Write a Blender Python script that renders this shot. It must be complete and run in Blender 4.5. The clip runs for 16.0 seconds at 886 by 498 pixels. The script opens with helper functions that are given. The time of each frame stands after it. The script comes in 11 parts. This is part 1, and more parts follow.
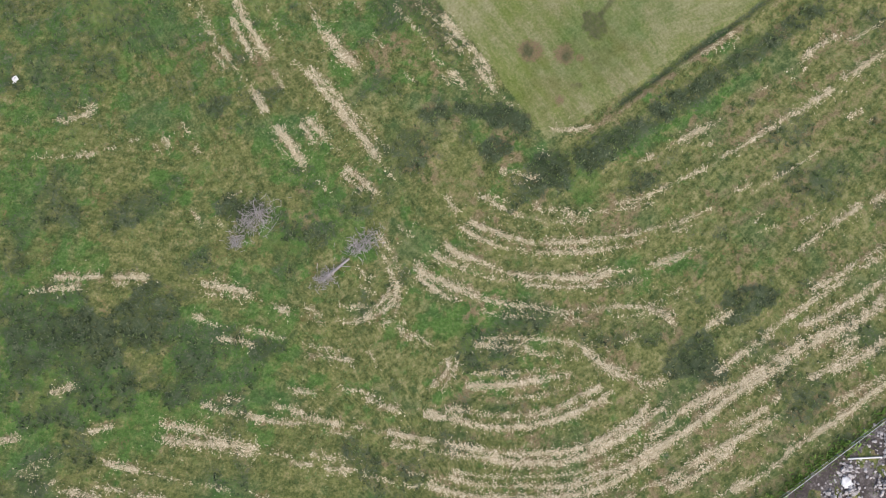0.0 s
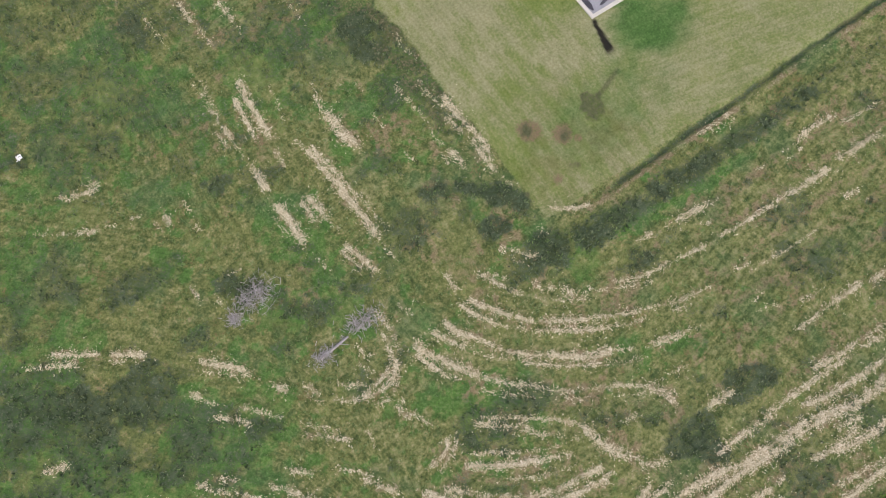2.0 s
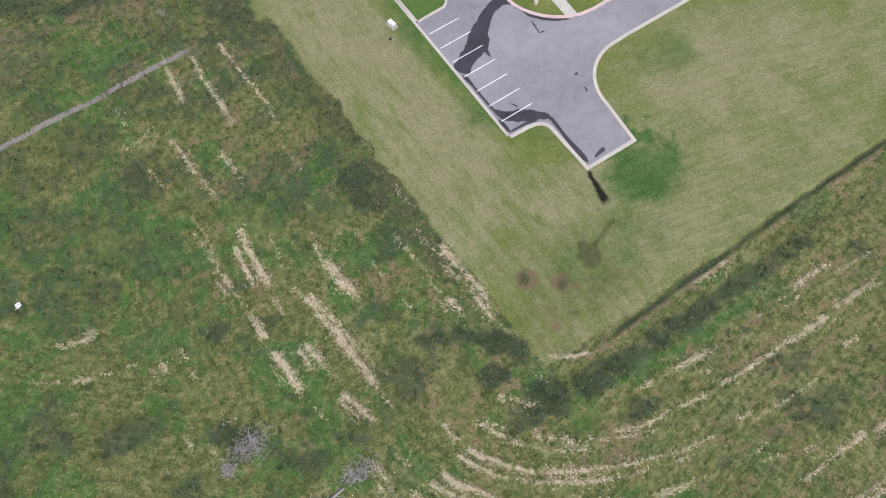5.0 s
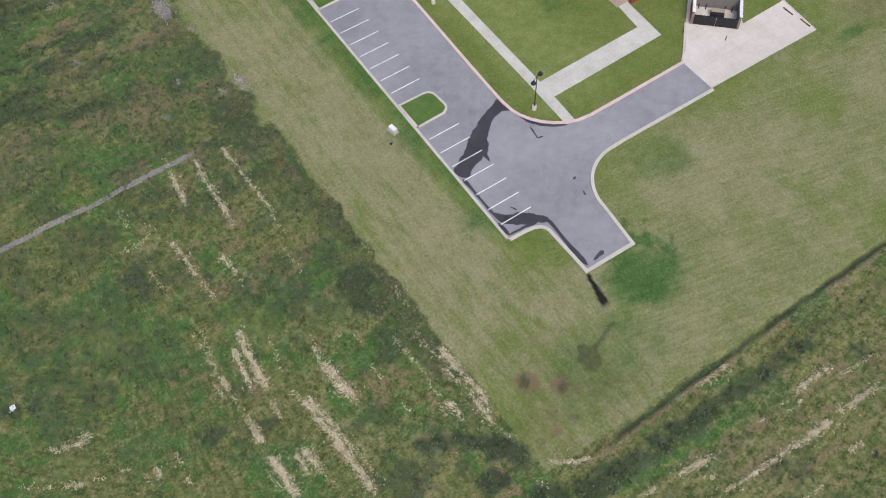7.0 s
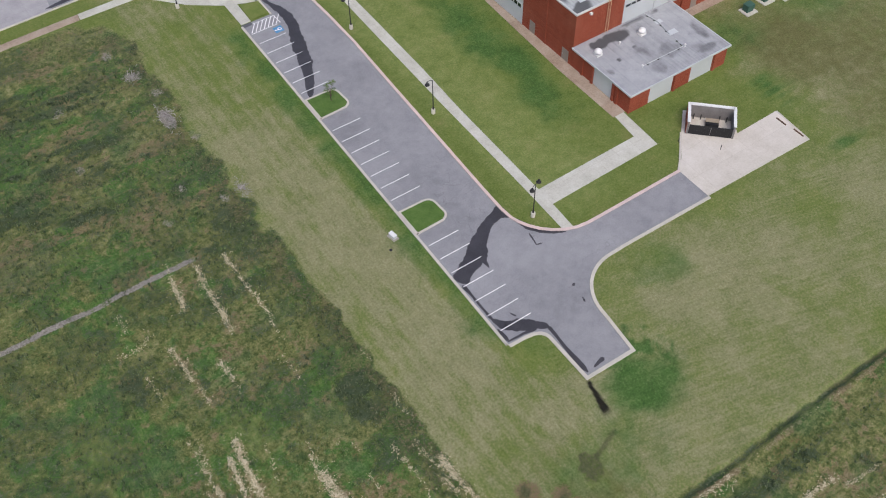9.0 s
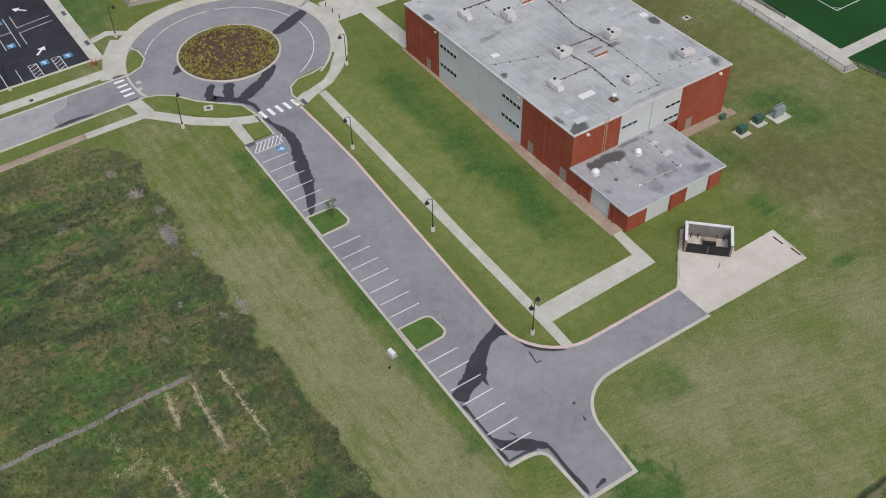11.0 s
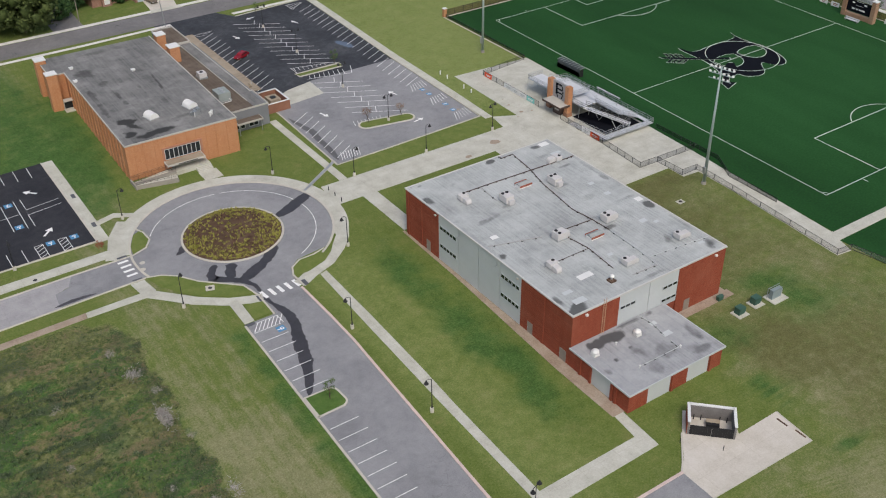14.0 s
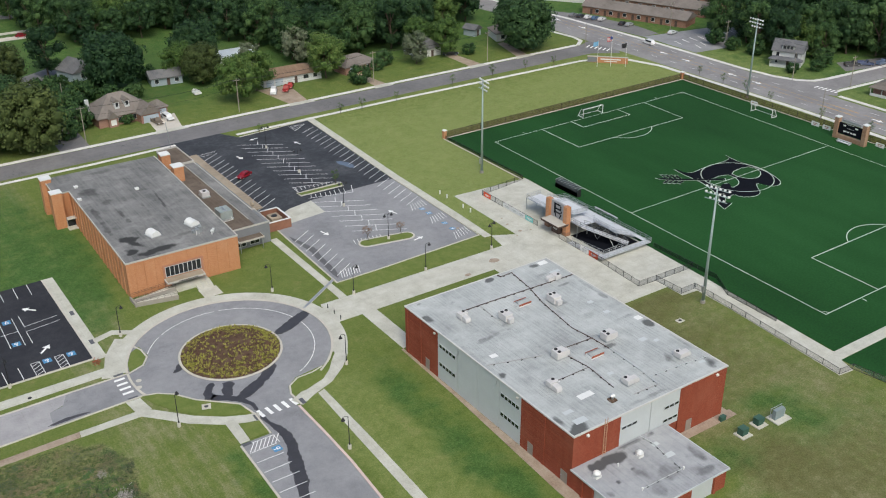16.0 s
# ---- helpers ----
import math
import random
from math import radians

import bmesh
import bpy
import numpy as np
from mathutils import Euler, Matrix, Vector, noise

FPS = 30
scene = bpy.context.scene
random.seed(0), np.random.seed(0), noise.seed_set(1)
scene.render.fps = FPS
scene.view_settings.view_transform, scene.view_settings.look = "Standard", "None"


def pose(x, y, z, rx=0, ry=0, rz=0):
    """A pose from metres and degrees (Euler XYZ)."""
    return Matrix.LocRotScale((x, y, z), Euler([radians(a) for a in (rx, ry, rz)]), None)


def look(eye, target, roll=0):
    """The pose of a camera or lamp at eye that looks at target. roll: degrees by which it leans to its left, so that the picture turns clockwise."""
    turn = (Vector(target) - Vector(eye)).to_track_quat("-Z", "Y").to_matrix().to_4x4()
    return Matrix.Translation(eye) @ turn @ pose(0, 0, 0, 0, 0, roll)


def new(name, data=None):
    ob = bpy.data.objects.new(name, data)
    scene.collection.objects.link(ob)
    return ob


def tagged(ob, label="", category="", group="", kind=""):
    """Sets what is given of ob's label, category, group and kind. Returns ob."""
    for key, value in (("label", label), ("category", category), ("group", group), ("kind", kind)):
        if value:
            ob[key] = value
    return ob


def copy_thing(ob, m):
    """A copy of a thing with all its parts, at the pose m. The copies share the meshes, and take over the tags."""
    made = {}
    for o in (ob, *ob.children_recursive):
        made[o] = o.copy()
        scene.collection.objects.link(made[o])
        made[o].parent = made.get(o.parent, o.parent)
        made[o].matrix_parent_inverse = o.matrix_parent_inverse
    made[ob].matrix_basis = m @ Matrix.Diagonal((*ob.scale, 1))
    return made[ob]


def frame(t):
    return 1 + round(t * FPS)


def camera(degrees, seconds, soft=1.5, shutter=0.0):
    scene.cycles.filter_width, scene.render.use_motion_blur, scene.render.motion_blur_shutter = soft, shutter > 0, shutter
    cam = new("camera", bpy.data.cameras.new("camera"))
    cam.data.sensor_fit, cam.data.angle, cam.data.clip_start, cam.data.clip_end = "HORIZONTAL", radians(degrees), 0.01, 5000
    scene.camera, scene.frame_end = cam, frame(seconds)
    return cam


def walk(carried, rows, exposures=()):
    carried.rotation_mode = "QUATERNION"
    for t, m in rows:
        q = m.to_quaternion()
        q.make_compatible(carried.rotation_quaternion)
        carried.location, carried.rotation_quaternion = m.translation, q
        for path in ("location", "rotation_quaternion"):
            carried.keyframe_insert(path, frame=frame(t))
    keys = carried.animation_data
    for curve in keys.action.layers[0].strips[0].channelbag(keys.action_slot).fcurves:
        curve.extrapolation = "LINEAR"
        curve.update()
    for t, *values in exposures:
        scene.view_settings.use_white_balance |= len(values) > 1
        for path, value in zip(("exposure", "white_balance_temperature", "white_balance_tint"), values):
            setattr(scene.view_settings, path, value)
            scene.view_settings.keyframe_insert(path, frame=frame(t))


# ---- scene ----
cam = camera(47.64, 16.0, 1.1)
EYE, TURN = 99.6, -30.6
# seconds, degrees up from straight down, turn, lean
ROWS = [
    (0.0, 14.536, 0.0, -4.304),
    (0.5, 15.635, -0.335, -3.992),
    (1.0, 16.749, -0.652, -3.671),
    (1.5, 17.86, -0.879, -3.438),
    (2.0, 18.972, -1.11, -3.148),
    (2.5, 20.194, -1.336, -2.944),
    (3.0, 21.609, -1.528, -2.765),
    (3.5, 23.047, -1.722, -2.562),
    (4.0, 24.503, -1.957, -2.377),
    (6.5, 31.742, -2.632, -1.596),
    (7.0, 33.227, -2.716, -1.528),
    (7.5, 34.717, -2.794, -1.455),
    (8.0, 36.219, -2.872, -1.369),
    (8.5, 37.724, -2.941, -1.283),
    (11.0, 45.958, -3.246, -0.809),
    (11.5, 47.693, -3.295, -0.753),
    (12.0, 49.405, -3.347, -0.719),
    (12.5, 51.116, -3.365, -0.659),
    (13.0, 52.811, -3.394, -0.632),
    (13.5, 54.511, -3.416, -0.594),
    (14.0, 56.208, -3.442, -0.564),
    (14.5, 57.901, -3.468, -0.497),
    (15.0, 59.579, -3.489, -0.416),
    (15.5, 61.255, -3.518, -0.377),
    (16.0, 62.943, -3.549, -0.334),
]
walk(cam, [(t, pose(0, 0, EYE, p, 0, TURN + y) @ pose(0, 0, 0, 0, 0, r)) for t, p, y, r in ROWS],
     ((0.0, 0.78, 6500, 13), (4.0, 0.76, 6350, 16), (7.0, 0.53, 6250, 14), (8.5, 0.44, 6280, 13), (11.0, 0.25, 6500, 10), (14.0, 0.23, 6600, 8), (16.0, 0.44, 6500, 4)))

# ---- light ----
world = bpy.data.worlds.new("overcast_sky")
scene.world = world
world.use_nodes = True
_nt = world.node_tree
_sky = _nt.nodes.new("ShaderNodeTexSky")
_sky.sky_type = "NISHITA"
_sky.sun_disc = False
_sky.sun_elevation, _sky.sun_rotation = radians(52), radians(200)
_sky.air_density, _sky.dust_density, _sky.ozone_density = 1.0, 4.0, 1.0
_nt.links.new(_sky.outputs[0], _nt.nodes["Background"].inputs[0])
_nt.nodes["Background"].inputs[1].default_value = 0.12
sun = new("sun", bpy.data.lights.new("sun", "SUN"))
sun.data.energy, sun.data.angle, sun.data.color = 1.0, radians(25), (1.0, 0.96, 0.9)
sun.matrix_world = look((0, 0, 300), (300 * math.sin(radians(200)) * -0.78, 300 * math.cos(radians(200)) * -0.78, 0))


# ---- helpers ----
def part(name, bm, mat, parent=None, label="", smooth=False):
    """One bmesh as one mesh object, under a thing or a part."""
    me = bpy.data.meshes.new(name)
    bm.to_mesh(me)
    bm.free()
    if smooth:
        for p in me.polygons:
            p.use_smooth = True
    for m in mat if isinstance(mat, (list, tuple)) else (mat,):
        me.materials.append(m)
    ob = new(name, me)
    if parent is not None:
        ob.parent = parent
    if label:
        ob["label"] = label
    return ob


def thing(name, m, label, category, group="", kind=""):
    """An Empty at the base of a thing, to carry its parts."""
    ob = new(name)
    ob.matrix_world = m
    ob.empty_display_size = 0.3
    return tagged(ob, label, category, group, kind)


def place(ob, m):
    ob.matrix_world = m
    return ob


def bx(bm, x0, x1, y0, y1, z0, z1, mi=0):
    """A box between two corners."""
    v = [bm.verts.new((x, y, z)) for z in (z0, z1) for y in (y0, y1) for x in (x0, x1)]
    for q in ((0, 2, 3, 1), (4, 5, 7, 6), (0, 1, 5, 4), (2, 6, 7, 3), (0, 4, 6, 2), (1, 3, 7, 5)):
        f = bm.faces.new([v[i] for i in q])
        f.material_index = mi
    return bm


def box(x0, x1, y0, y1, z0, z1):
    return bx(bmesh.new(), x0, x1, y0, y1, z0, z1)


def obox(bm, m, sx, sy, sz, mi=0):
    """A box of the given size, centred on its base, at the pose m."""
    v = [bm.verts.new(m @ Vector((x * sx / 2, y * sy / 2, z * sz))) for z in (0, 1) for y in (-1, 1) for x in (-1, 1)]
    for q in ((0, 2, 3, 1), (4, 5, 7, 6), (0, 1, 5, 4), (2, 6, 7, 3), (0, 4, 6, 2), (1, 3, 7, 5)):
        bm.faces.new([v[i] for i in q]).material_index = mi
    return bm


def bar(bm, a, b, r=0.03, n=6, r2=None):
    """A round bar from a to b."""
    a, b = Vector(a), Vector(b)
    q = (b - a).to_track_quat("Z", "Y")
    ra, rb = r, r if r2 is None else r2
    lo, hi = [], []
    for i in range(n):
        c = Vector((math.cos(2 * math.pi * i / n), math.sin(2 * math.pi * i / n), 0))
        lo.append(bm.verts.new(a + q @ (c * ra)))
        hi.append(bm.verts.new(b + q @ (c * rb)))
    for i in range(n):
        j = (i + 1) % n
        bm.faces.new((lo[i], lo[j], hi[j], hi[i]))
    bm.faces.new(lo[::-1])
    bm.faces.new(hi)
    return bm


def lathe(bm, profile, n=12, at=(0, 0, 0)):
    """A turned shape from (radius, height) pairs."""
    rings = []
    for r, z in profile:
        rings.append([bm.verts.new((at[0] + r * math.cos(2 * math.pi * i / n), at[1] + r * math.sin(2 * math.pi * i / n), at[2] + z)) for i in range(n)])
    for a, b in zip(rings, rings[1:]):
        for i in range(n):
            j = (i + 1) % n
            bm.faces.new((a[i], a[j], b[j], b[i]))
    bm.faces.new(rings[0][::-1])
    bm.faces.new(rings[-1])
    return bm


def prism(bm, pts, z0, z1, mi=0):
    """An upright prism over a polygon (counter-clockwise)."""
    lo = [bm.verts.new((x, y, z0)) for x, y in pts]
    hi = [bm.verts.new((x, y, z1)) for x, y in pts]
    n = len(pts)
    for i in range(n):
        j = (i + 1) % n
        bm.faces.new((lo[i], lo[j], hi[j], hi[i])).material_index = mi
    bm.faces.new(hi).material_index = mi
    bm.faces.new(lo[::-1]).material_index = mi
    return bm


def arc(cx, cy, r, a0, a1, n=12):
    """Points on an arc, degrees."""
    return [(cx + r * math.cos(radians(a0 + (a1 - a0) * i / n)), cy + r * math.sin(radians(a0 + (a1 - a0) * i / n))) for i in range(n + 1)]


def offset(pts, d):
    """A polyline moved d to its left."""
    out = []
    for i, p in enumerate(pts):
        a, b = Vector(pts[max(i - 1, 0)]), Vector(pts[min(i + 1, len(pts) - 1)])
        t = (b - a).normalized()
        k = 1.0
        if 0 < i < len(pts) - 1:
            u = (Vector(p) - a).normalized()
            k = 1 / max(0.5, u.dot(t))
        out.append((p[0] - t.y * d * k, p[1] + t.x * d * k))
    return out


def strip(bm, pts, w0, w1, z0, z1, mi=0, closed=False):
    """A solid band along a polyline, from w0 to w1 to its left, between two heights."""
    if closed:
        pts = list(pts) + [pts[0], pts[1]]
    a, b = offset(pts, w0), offset(pts, w1)
    if closed:
        a, b = a[1:], b[1:]
        a[-1], b[-1] = a[0], b[0]
        a[0] = a[-1]
    rows = []
    for p, q in zip(a, b):
        rows.append([bm.verts.new((p[0], p[1], z0)), bm.verts.new((p[0], p[1], z1)), bm.verts.new((q[0], q[1], z1)), bm.verts.new((q[0], q[1], z0))])
    for r, s in zip(rows, rows[1:]):
        for i in range(3):
            bm.faces.new((r[i], s[i], s[i + 1], r[i + 1])).material_index = mi
    if not closed:
        bm.faces.new(rows[0])
        bm.faces.new(rows[-1][::-1])
    bmesh.ops.recalc_face_normals(bm, faces=bm.faces)
    return bm


# ---- materials ----
def material(name, colours, scale=1.0, fine=12.0, rough=0.85, metal=0.0, bump=0.2, depth=0.02, stretch=(1, 1, 1), spec=0.3, random_tint=0.0, contrast=1.0):
    """Noise at two scales between colours (dark, middle, light), in metres of the world, with a fine relief."""
    m = bpy.data.materials.new(name)
    m.use_nodes = True
    nt = m.node_tree
    b = nt.nodes["Principled BSDF"]
    geo = nt.nodes.new("ShaderNodeNewGeometry")
    mp = nt.nodes.new("ShaderNodeMapping")
    mp.inputs["Scale"].default_value = stretch
    nt.links.new(geo.outputs["Position"], mp.inputs["Vector"])
    big, small = nt.nodes.new("ShaderNodeTexNoise"), nt.nodes.new("ShaderNodeTexNoise")
    for node, s, d in ((big, scale, 5), (small, fine, 3)):
        node.inputs["Scale"].default_value = s
        node.inputs["Detail"].default_value = d
        node.inputs["Roughness"].default_value = 0.6
        nt.links.new(mp.outputs[0], node.inputs["Vector"])
    mix = nt.nodes.new("ShaderNodeMix")
    mix.inputs[0].default_value = 0.4
    nt.links.new(big.outputs["Fac"], mix.inputs[2])
    nt.links.new(small.outputs["Fac"], mix.inputs[3])
    ramp = nt.nodes.new("ShaderNodeValToRGB")
    lo, hi = 0.5 - 0.2 / contrast, 0.5 + 0.2 / contrast
    cols = [colours] * 3 if not isinstance(colours[0], (tuple, list)) else colours
    ramp.color_ramp.elements[0].position, ramp.color_ramp.elements[1].position = lo, hi
    ramp.color_ramp.elements[0].color = (*cols[0], 1)
    ramp.color_ramp.elements[1].color = (*cols[2], 1)
    e = ramp.color_ramp.elements.new(0.5)
    e.color = (*cols[1], 1)
    nt.links.new(mix.outputs[0], ramp.inputs[0])
    out = ramp.outputs[0]
    if random_tint:
        info = nt.nodes.new("ShaderNodeObjectInfo")
        hsv = nt.nodes.new("ShaderNodeHueSaturation")
        rng = nt.nodes.new("ShaderNodeMapRange")
        rng.inputs[3].default_value, rng.inputs[4].default_value = 1 - random_tint, 1 + random_tint
        nt.links.new(info.outputs["Random"], rng.inputs[0])
        nt.links.new(rng.outputs[0], hsv.inputs["Value"])
        nt.links.new(out, hsv.inputs["Color"])
        out = hsv.outputs[0]
    nt.links.new(out, b.inputs["Base Color"])
    b.inputs["Roughness"].default_value = rough
    b.inputs["Metallic"].default_value = metal
    b.inputs["Specular IOR Level"].default_value = spec
    if bump:
        bp = nt.nodes.new("ShaderNodeBump")
        bp.inputs["Strength"].default_value, bp.inputs["Distance"].default_value = bump, depth
        nt.links.new(small.outputs["Fac"], bp.inputs["Height"])
        nt.links.new(bp.outputs[0], b.inputs["Normal"])
    return m


def shades(c, k=0.25):
    return tuple(x * (1 - k) for x in c), c, tuple(min(1, x * (1 + k)) for x in c)


ASPHALT = material("asphalt_worn", shades((0.19, 0.19, 0.205), 0.14), 0.12, 6.0, 0.9)
ASPHALT_NEW = material("asphalt_fresh", shades((0.035, 0.035, 0.042), 0.3), 0.15, 6.0, 0.9)
ASPHALT_MID = material("asphalt_street", shades((0.13, 0.13, 0.14), 0.2), 0.12, 5.0, 0.9)
CONCRETE = material("concrete_pale", shades((0.5, 0.47, 0.41), 0.12), 0.25, 5.0, 0.9)
KERB = material("concrete_kerb", shades((0.52, 0.49, 0.43), 0.15), 0.5, 5.0, 0.9)
KERB_RED = material("kerb_faded_red_paint", shades((0.6, 0.48, 0.45), 0.15), 0.6, 5.0, 0.9)
WALK_WARM = material("concrete_warm_walk", shades((0.36, 0.27, 0.21), 0.15), 0.4, 5.0, 0.9)
PAINT = material("road_paint_white", shades((0.8, 0.8, 0.79), 0.12), 0.8, 9.0, 0.8)
PAINT_BLUE = material("road_paint_blue", shades((0.08, 0.25, 0.45), 0.15), 0.8, 9.0, 0.8)
PAINT_YELLOW = material("road_paint_yellow", shades((0.5, 0.3, 0.1), 0.2), 0.8, 9.0, 0.8)
BRICK = material("brick_red", shades((0.26, 0.06, 0.032), 0.2), 0.35, 7.0, 0.9)
BRICK_ORANGE = material("brick_orange", shades((0.5, 0.22, 0.1), 0.12), 0.3, 7.0, 0.9)
PANEL = material("metal_panel_pale_grey", shades((0.5, 0.53, 0.54), 0.06), 0.3, 4.0, 0.5)
WHITE = material("white_coated_metal", shades((0.72, 0.72, 0.71), 0.08), 0.8, 6.0, 0.5)
STEEL = material("galvanised_steel", shades((0.42, 0.44, 0.45), 0.12), 0.8, 8.0, 0.45, 0.6)
BLACK = material("black_painted_metal", shades((0.02, 0.02, 0.022), 0.2), 2.0, 9.0, 0.5)
GLASS = material("dark_window_glass", (0.02, 0.025, 0.03), 1, 4, 0.08, 0, 0, spec=0.6)


# ---- ground: one sheet to the horizon ----
def vnoise(x, y, scale, seed):
    """Smooth value noise on arrays of places, 0 to 1."""
    u, v = x / scale, y / scale
    i, j = np.floor(u).astype(np.int64), np.floor(v).astype(np.int64)
    fu, fv = u - i, v - j
    fu, fv = fu * fu * (3 - 2 * fu), fv * fv * (3 - 2 * fv)

    def h(a, b):
        n = (a * 374761393 + b * 668265263 + seed * 144665) & 0x7FFFFFFF
        n = ((n ^ (n >> 13)) * 1274126177) & 0x7FFFFFFF
        return ((n ^ (n >> 16)) & 0xFFFF) / 65535.0

    return (h(i, j) * (1 - fu) + h(i + 1, j) * fu) * (1 - fv) + (h(i, j + 1) * (1 - fu) + h(i + 1, j + 1) * fu) * fv


def fbm(x, y, scale, seed, n=4):
    s, a, t = 0, 1.0, 0
    for k in range(n):
        s, t = s + a * vnoise(x, y, scale / 2 ** k, seed + k), t + a
        a *= 0.55
    return s / t


def step(x, a, b):
    t = np.clip((x - a) / (b - a), 0, 1)
    return t * t * (3 - 2 * t)


def lines(lo, a, b, hi, d, grow=1.25):
    """Grid lines: even between a and b, widening outwards to lo and hi."""
    c = list(np.arange(a, b + d / 2, d))
    s = d
    while c[0] > lo:
        s *= grow
        c.insert(0, c[0] - s)
    s = d
    while c[-1] < hi:
        s *= grow
        c.append(c[-1] + s)
    return np.array(c)


# rows of cut hay: start, middle and end on the plan, width, how thickly it lies
hay_north = [
    (6.4, 61.6, 6.2, 56.7, 6.3, 53.4, 0.46, 0.70),
    (6.3, 53.4, 6.2, 50.6, 6.2, 48.2, 0.35, 0.50),
    (6.3, 48.5, 6.4, 47.0, 6.3, 45.6, 0.70, 0.90),
    (5.3, 54.5, 5.3, 53.2, 5.5, 52.1, 0.41, 0.50),
    (10.5, 58.3, 10.1, 54.8, 9.9, 51.0, 0.70, 0.95),
    (9.1, 56.7, 8.8, 54.4, 8.5, 51.6, 0.52, 0.85),
    (13.0, 56.0, 12.7, 53.8, 12.2, 51.7, 0.35, 0.40),
    (9.4, 48.8, 9.4, 47.8, 9.4, 46.7, 0.41, 0.60),
    (6.3, 43.4, 6.5, 40.9, 6.3, 38.3, 0.81, 0.95),
    (5.3, 42.5, 5.3, 41.2, 5.4, 40.2, 0.41, 0.60),
    (16.5, 51.9, 16.2, 49.2, 16.3, 46.5, 0.46, 0.60),
    (16.7, 49.3, 16.8, 46.7, 17.3, 44.1, 0.81, 0.95),
]
hay_north_b = [
    (16.3, 46.7, 16.4, 45.6, 16.6, 44.5, 0.46, 0.80),
    (17.1, 54.0, 16.9, 52.3, 16.8, 50.9, 0.29, 0.35),
    (13.0, 47.2, 13.2, 44.9, 13.6, 43.0, 0.52, 0.75),
    (12.4, 46.6, 12.6, 44.1, 12.8, 41.2, 0.46, 0.85),
    (13.0, 42.6, 12.9, 40.3, 13.1, 38.8, 0.93, 0.95),
    (13.8, 42.6, 13.7, 40.9, 14.1, 38.7, 0.35, 0.50),
    (13.1, 39.0, 13.1, 36.7, 13.1, 34.3, 0.70, 0.90),
    (12.0, 48.9, 12.1, 47.7, 12.3, 46.5, 0.35, 0.50),
    (12.8, 34.1, 13.1, 33.4, 13.3, 32.3, 0.46, 0.45),
    (9.5, 42.2, 9.8, 40.9, 9.9, 39.5, 0.75, 0.90),
    (8.6, 42.0, 8.7, 40.9, 8.7, 39.7, 0.52, 0.90),
    (9.8, 39.3, 9.9, 38.3, 10.1, 37.3, 0.35, 0.55),
]
hay_north_c = [
    (14.1, 38.7, 14.2, 36.7, 14.6, 34.7, 0.35, 0.35),
    (9.9, 35.2, 10.4, 33.2, 11.0, 31.1, 0.58, 0.90),
    (9.1, 35.0, 9.4, 33.8, 9.9, 32.2, 0.41, 0.80),
    (6.5, 35.9, 6.7, 35.0, 6.8, 34.2, 0.41, 0.45),
    (12.8, 33.0, 13.1, 31.9, 13.4, 30.7, 0.41, 0.50),
    (16.6, 26.6, 16.6, 25.6, 16.6, 24.5, 0.46, 0.70),
    (24.6, 47.8, 24.7, 45.7, 24.9, 43.7, 0.41, 0.60),
    (20.9, 51.3, 21.2, 50.4, 21.3, 49.5, 0.35, 0.50),
    (20.7, 46.5, 20.6, 45.3, 20.8, 44.4, 0.35, 0.45),
    (20.8, 40.7, 21.0, 39.9, 21.2, 39.0, 0.41, 0.40),
    (25.0, 44.6, 24.9, 42.8, 24.7, 40.4, 0.23, 0.35),
    (22.3, 33.7, 22.5, 33.0, 22.7, 32.0, 0.29, 0.30),
]
hay_edge = [
    (27.0, 47.0, 27.0, 44.9, 27.3, 43.0, 0.41, 0.50),
    (28.2, 43.8, 28.2, 41.6, 28.5, 38.9, 0.70, 0.90),
    (26.8, 41.3, 27.2, 40.2, 27.3, 38.9, 0.58, 0.60),
    (28.5, 38.9, 28.6, 37.2, 28.7, 35.7, 0.46, 0.80),
    (27.7, 37.8, 27.6, 35.5, 27.7, 33.0, 0.46, 0.80),
    (28.2, 36.3, 28.3, 35.4, 28.2, 34.5, 0.52, 0.70),
    (27.5, 32.8, 27.9, 31.8, 28.2, 30.7, 0.41, 0.40),
    (25.1, 38.0, 25.2, 37.0, 25.1, 35.6, 0.58, 0.85),
    (24.6, 40.8, 24.7, 39.8, 24.8, 38.9, 0.29, 0.50),
    (24.1, 38.2, 24.0, 37.5, 24.1, 36.8, 0.35, 0.50),
    (30.0, 26.5, 31.1, 25.5, 32.1, 24.8, 0.46, 0.90),
    (32.2, 24.8, 33.0, 24.5, 33.7, 24.3, 0.29, 0.80),
]
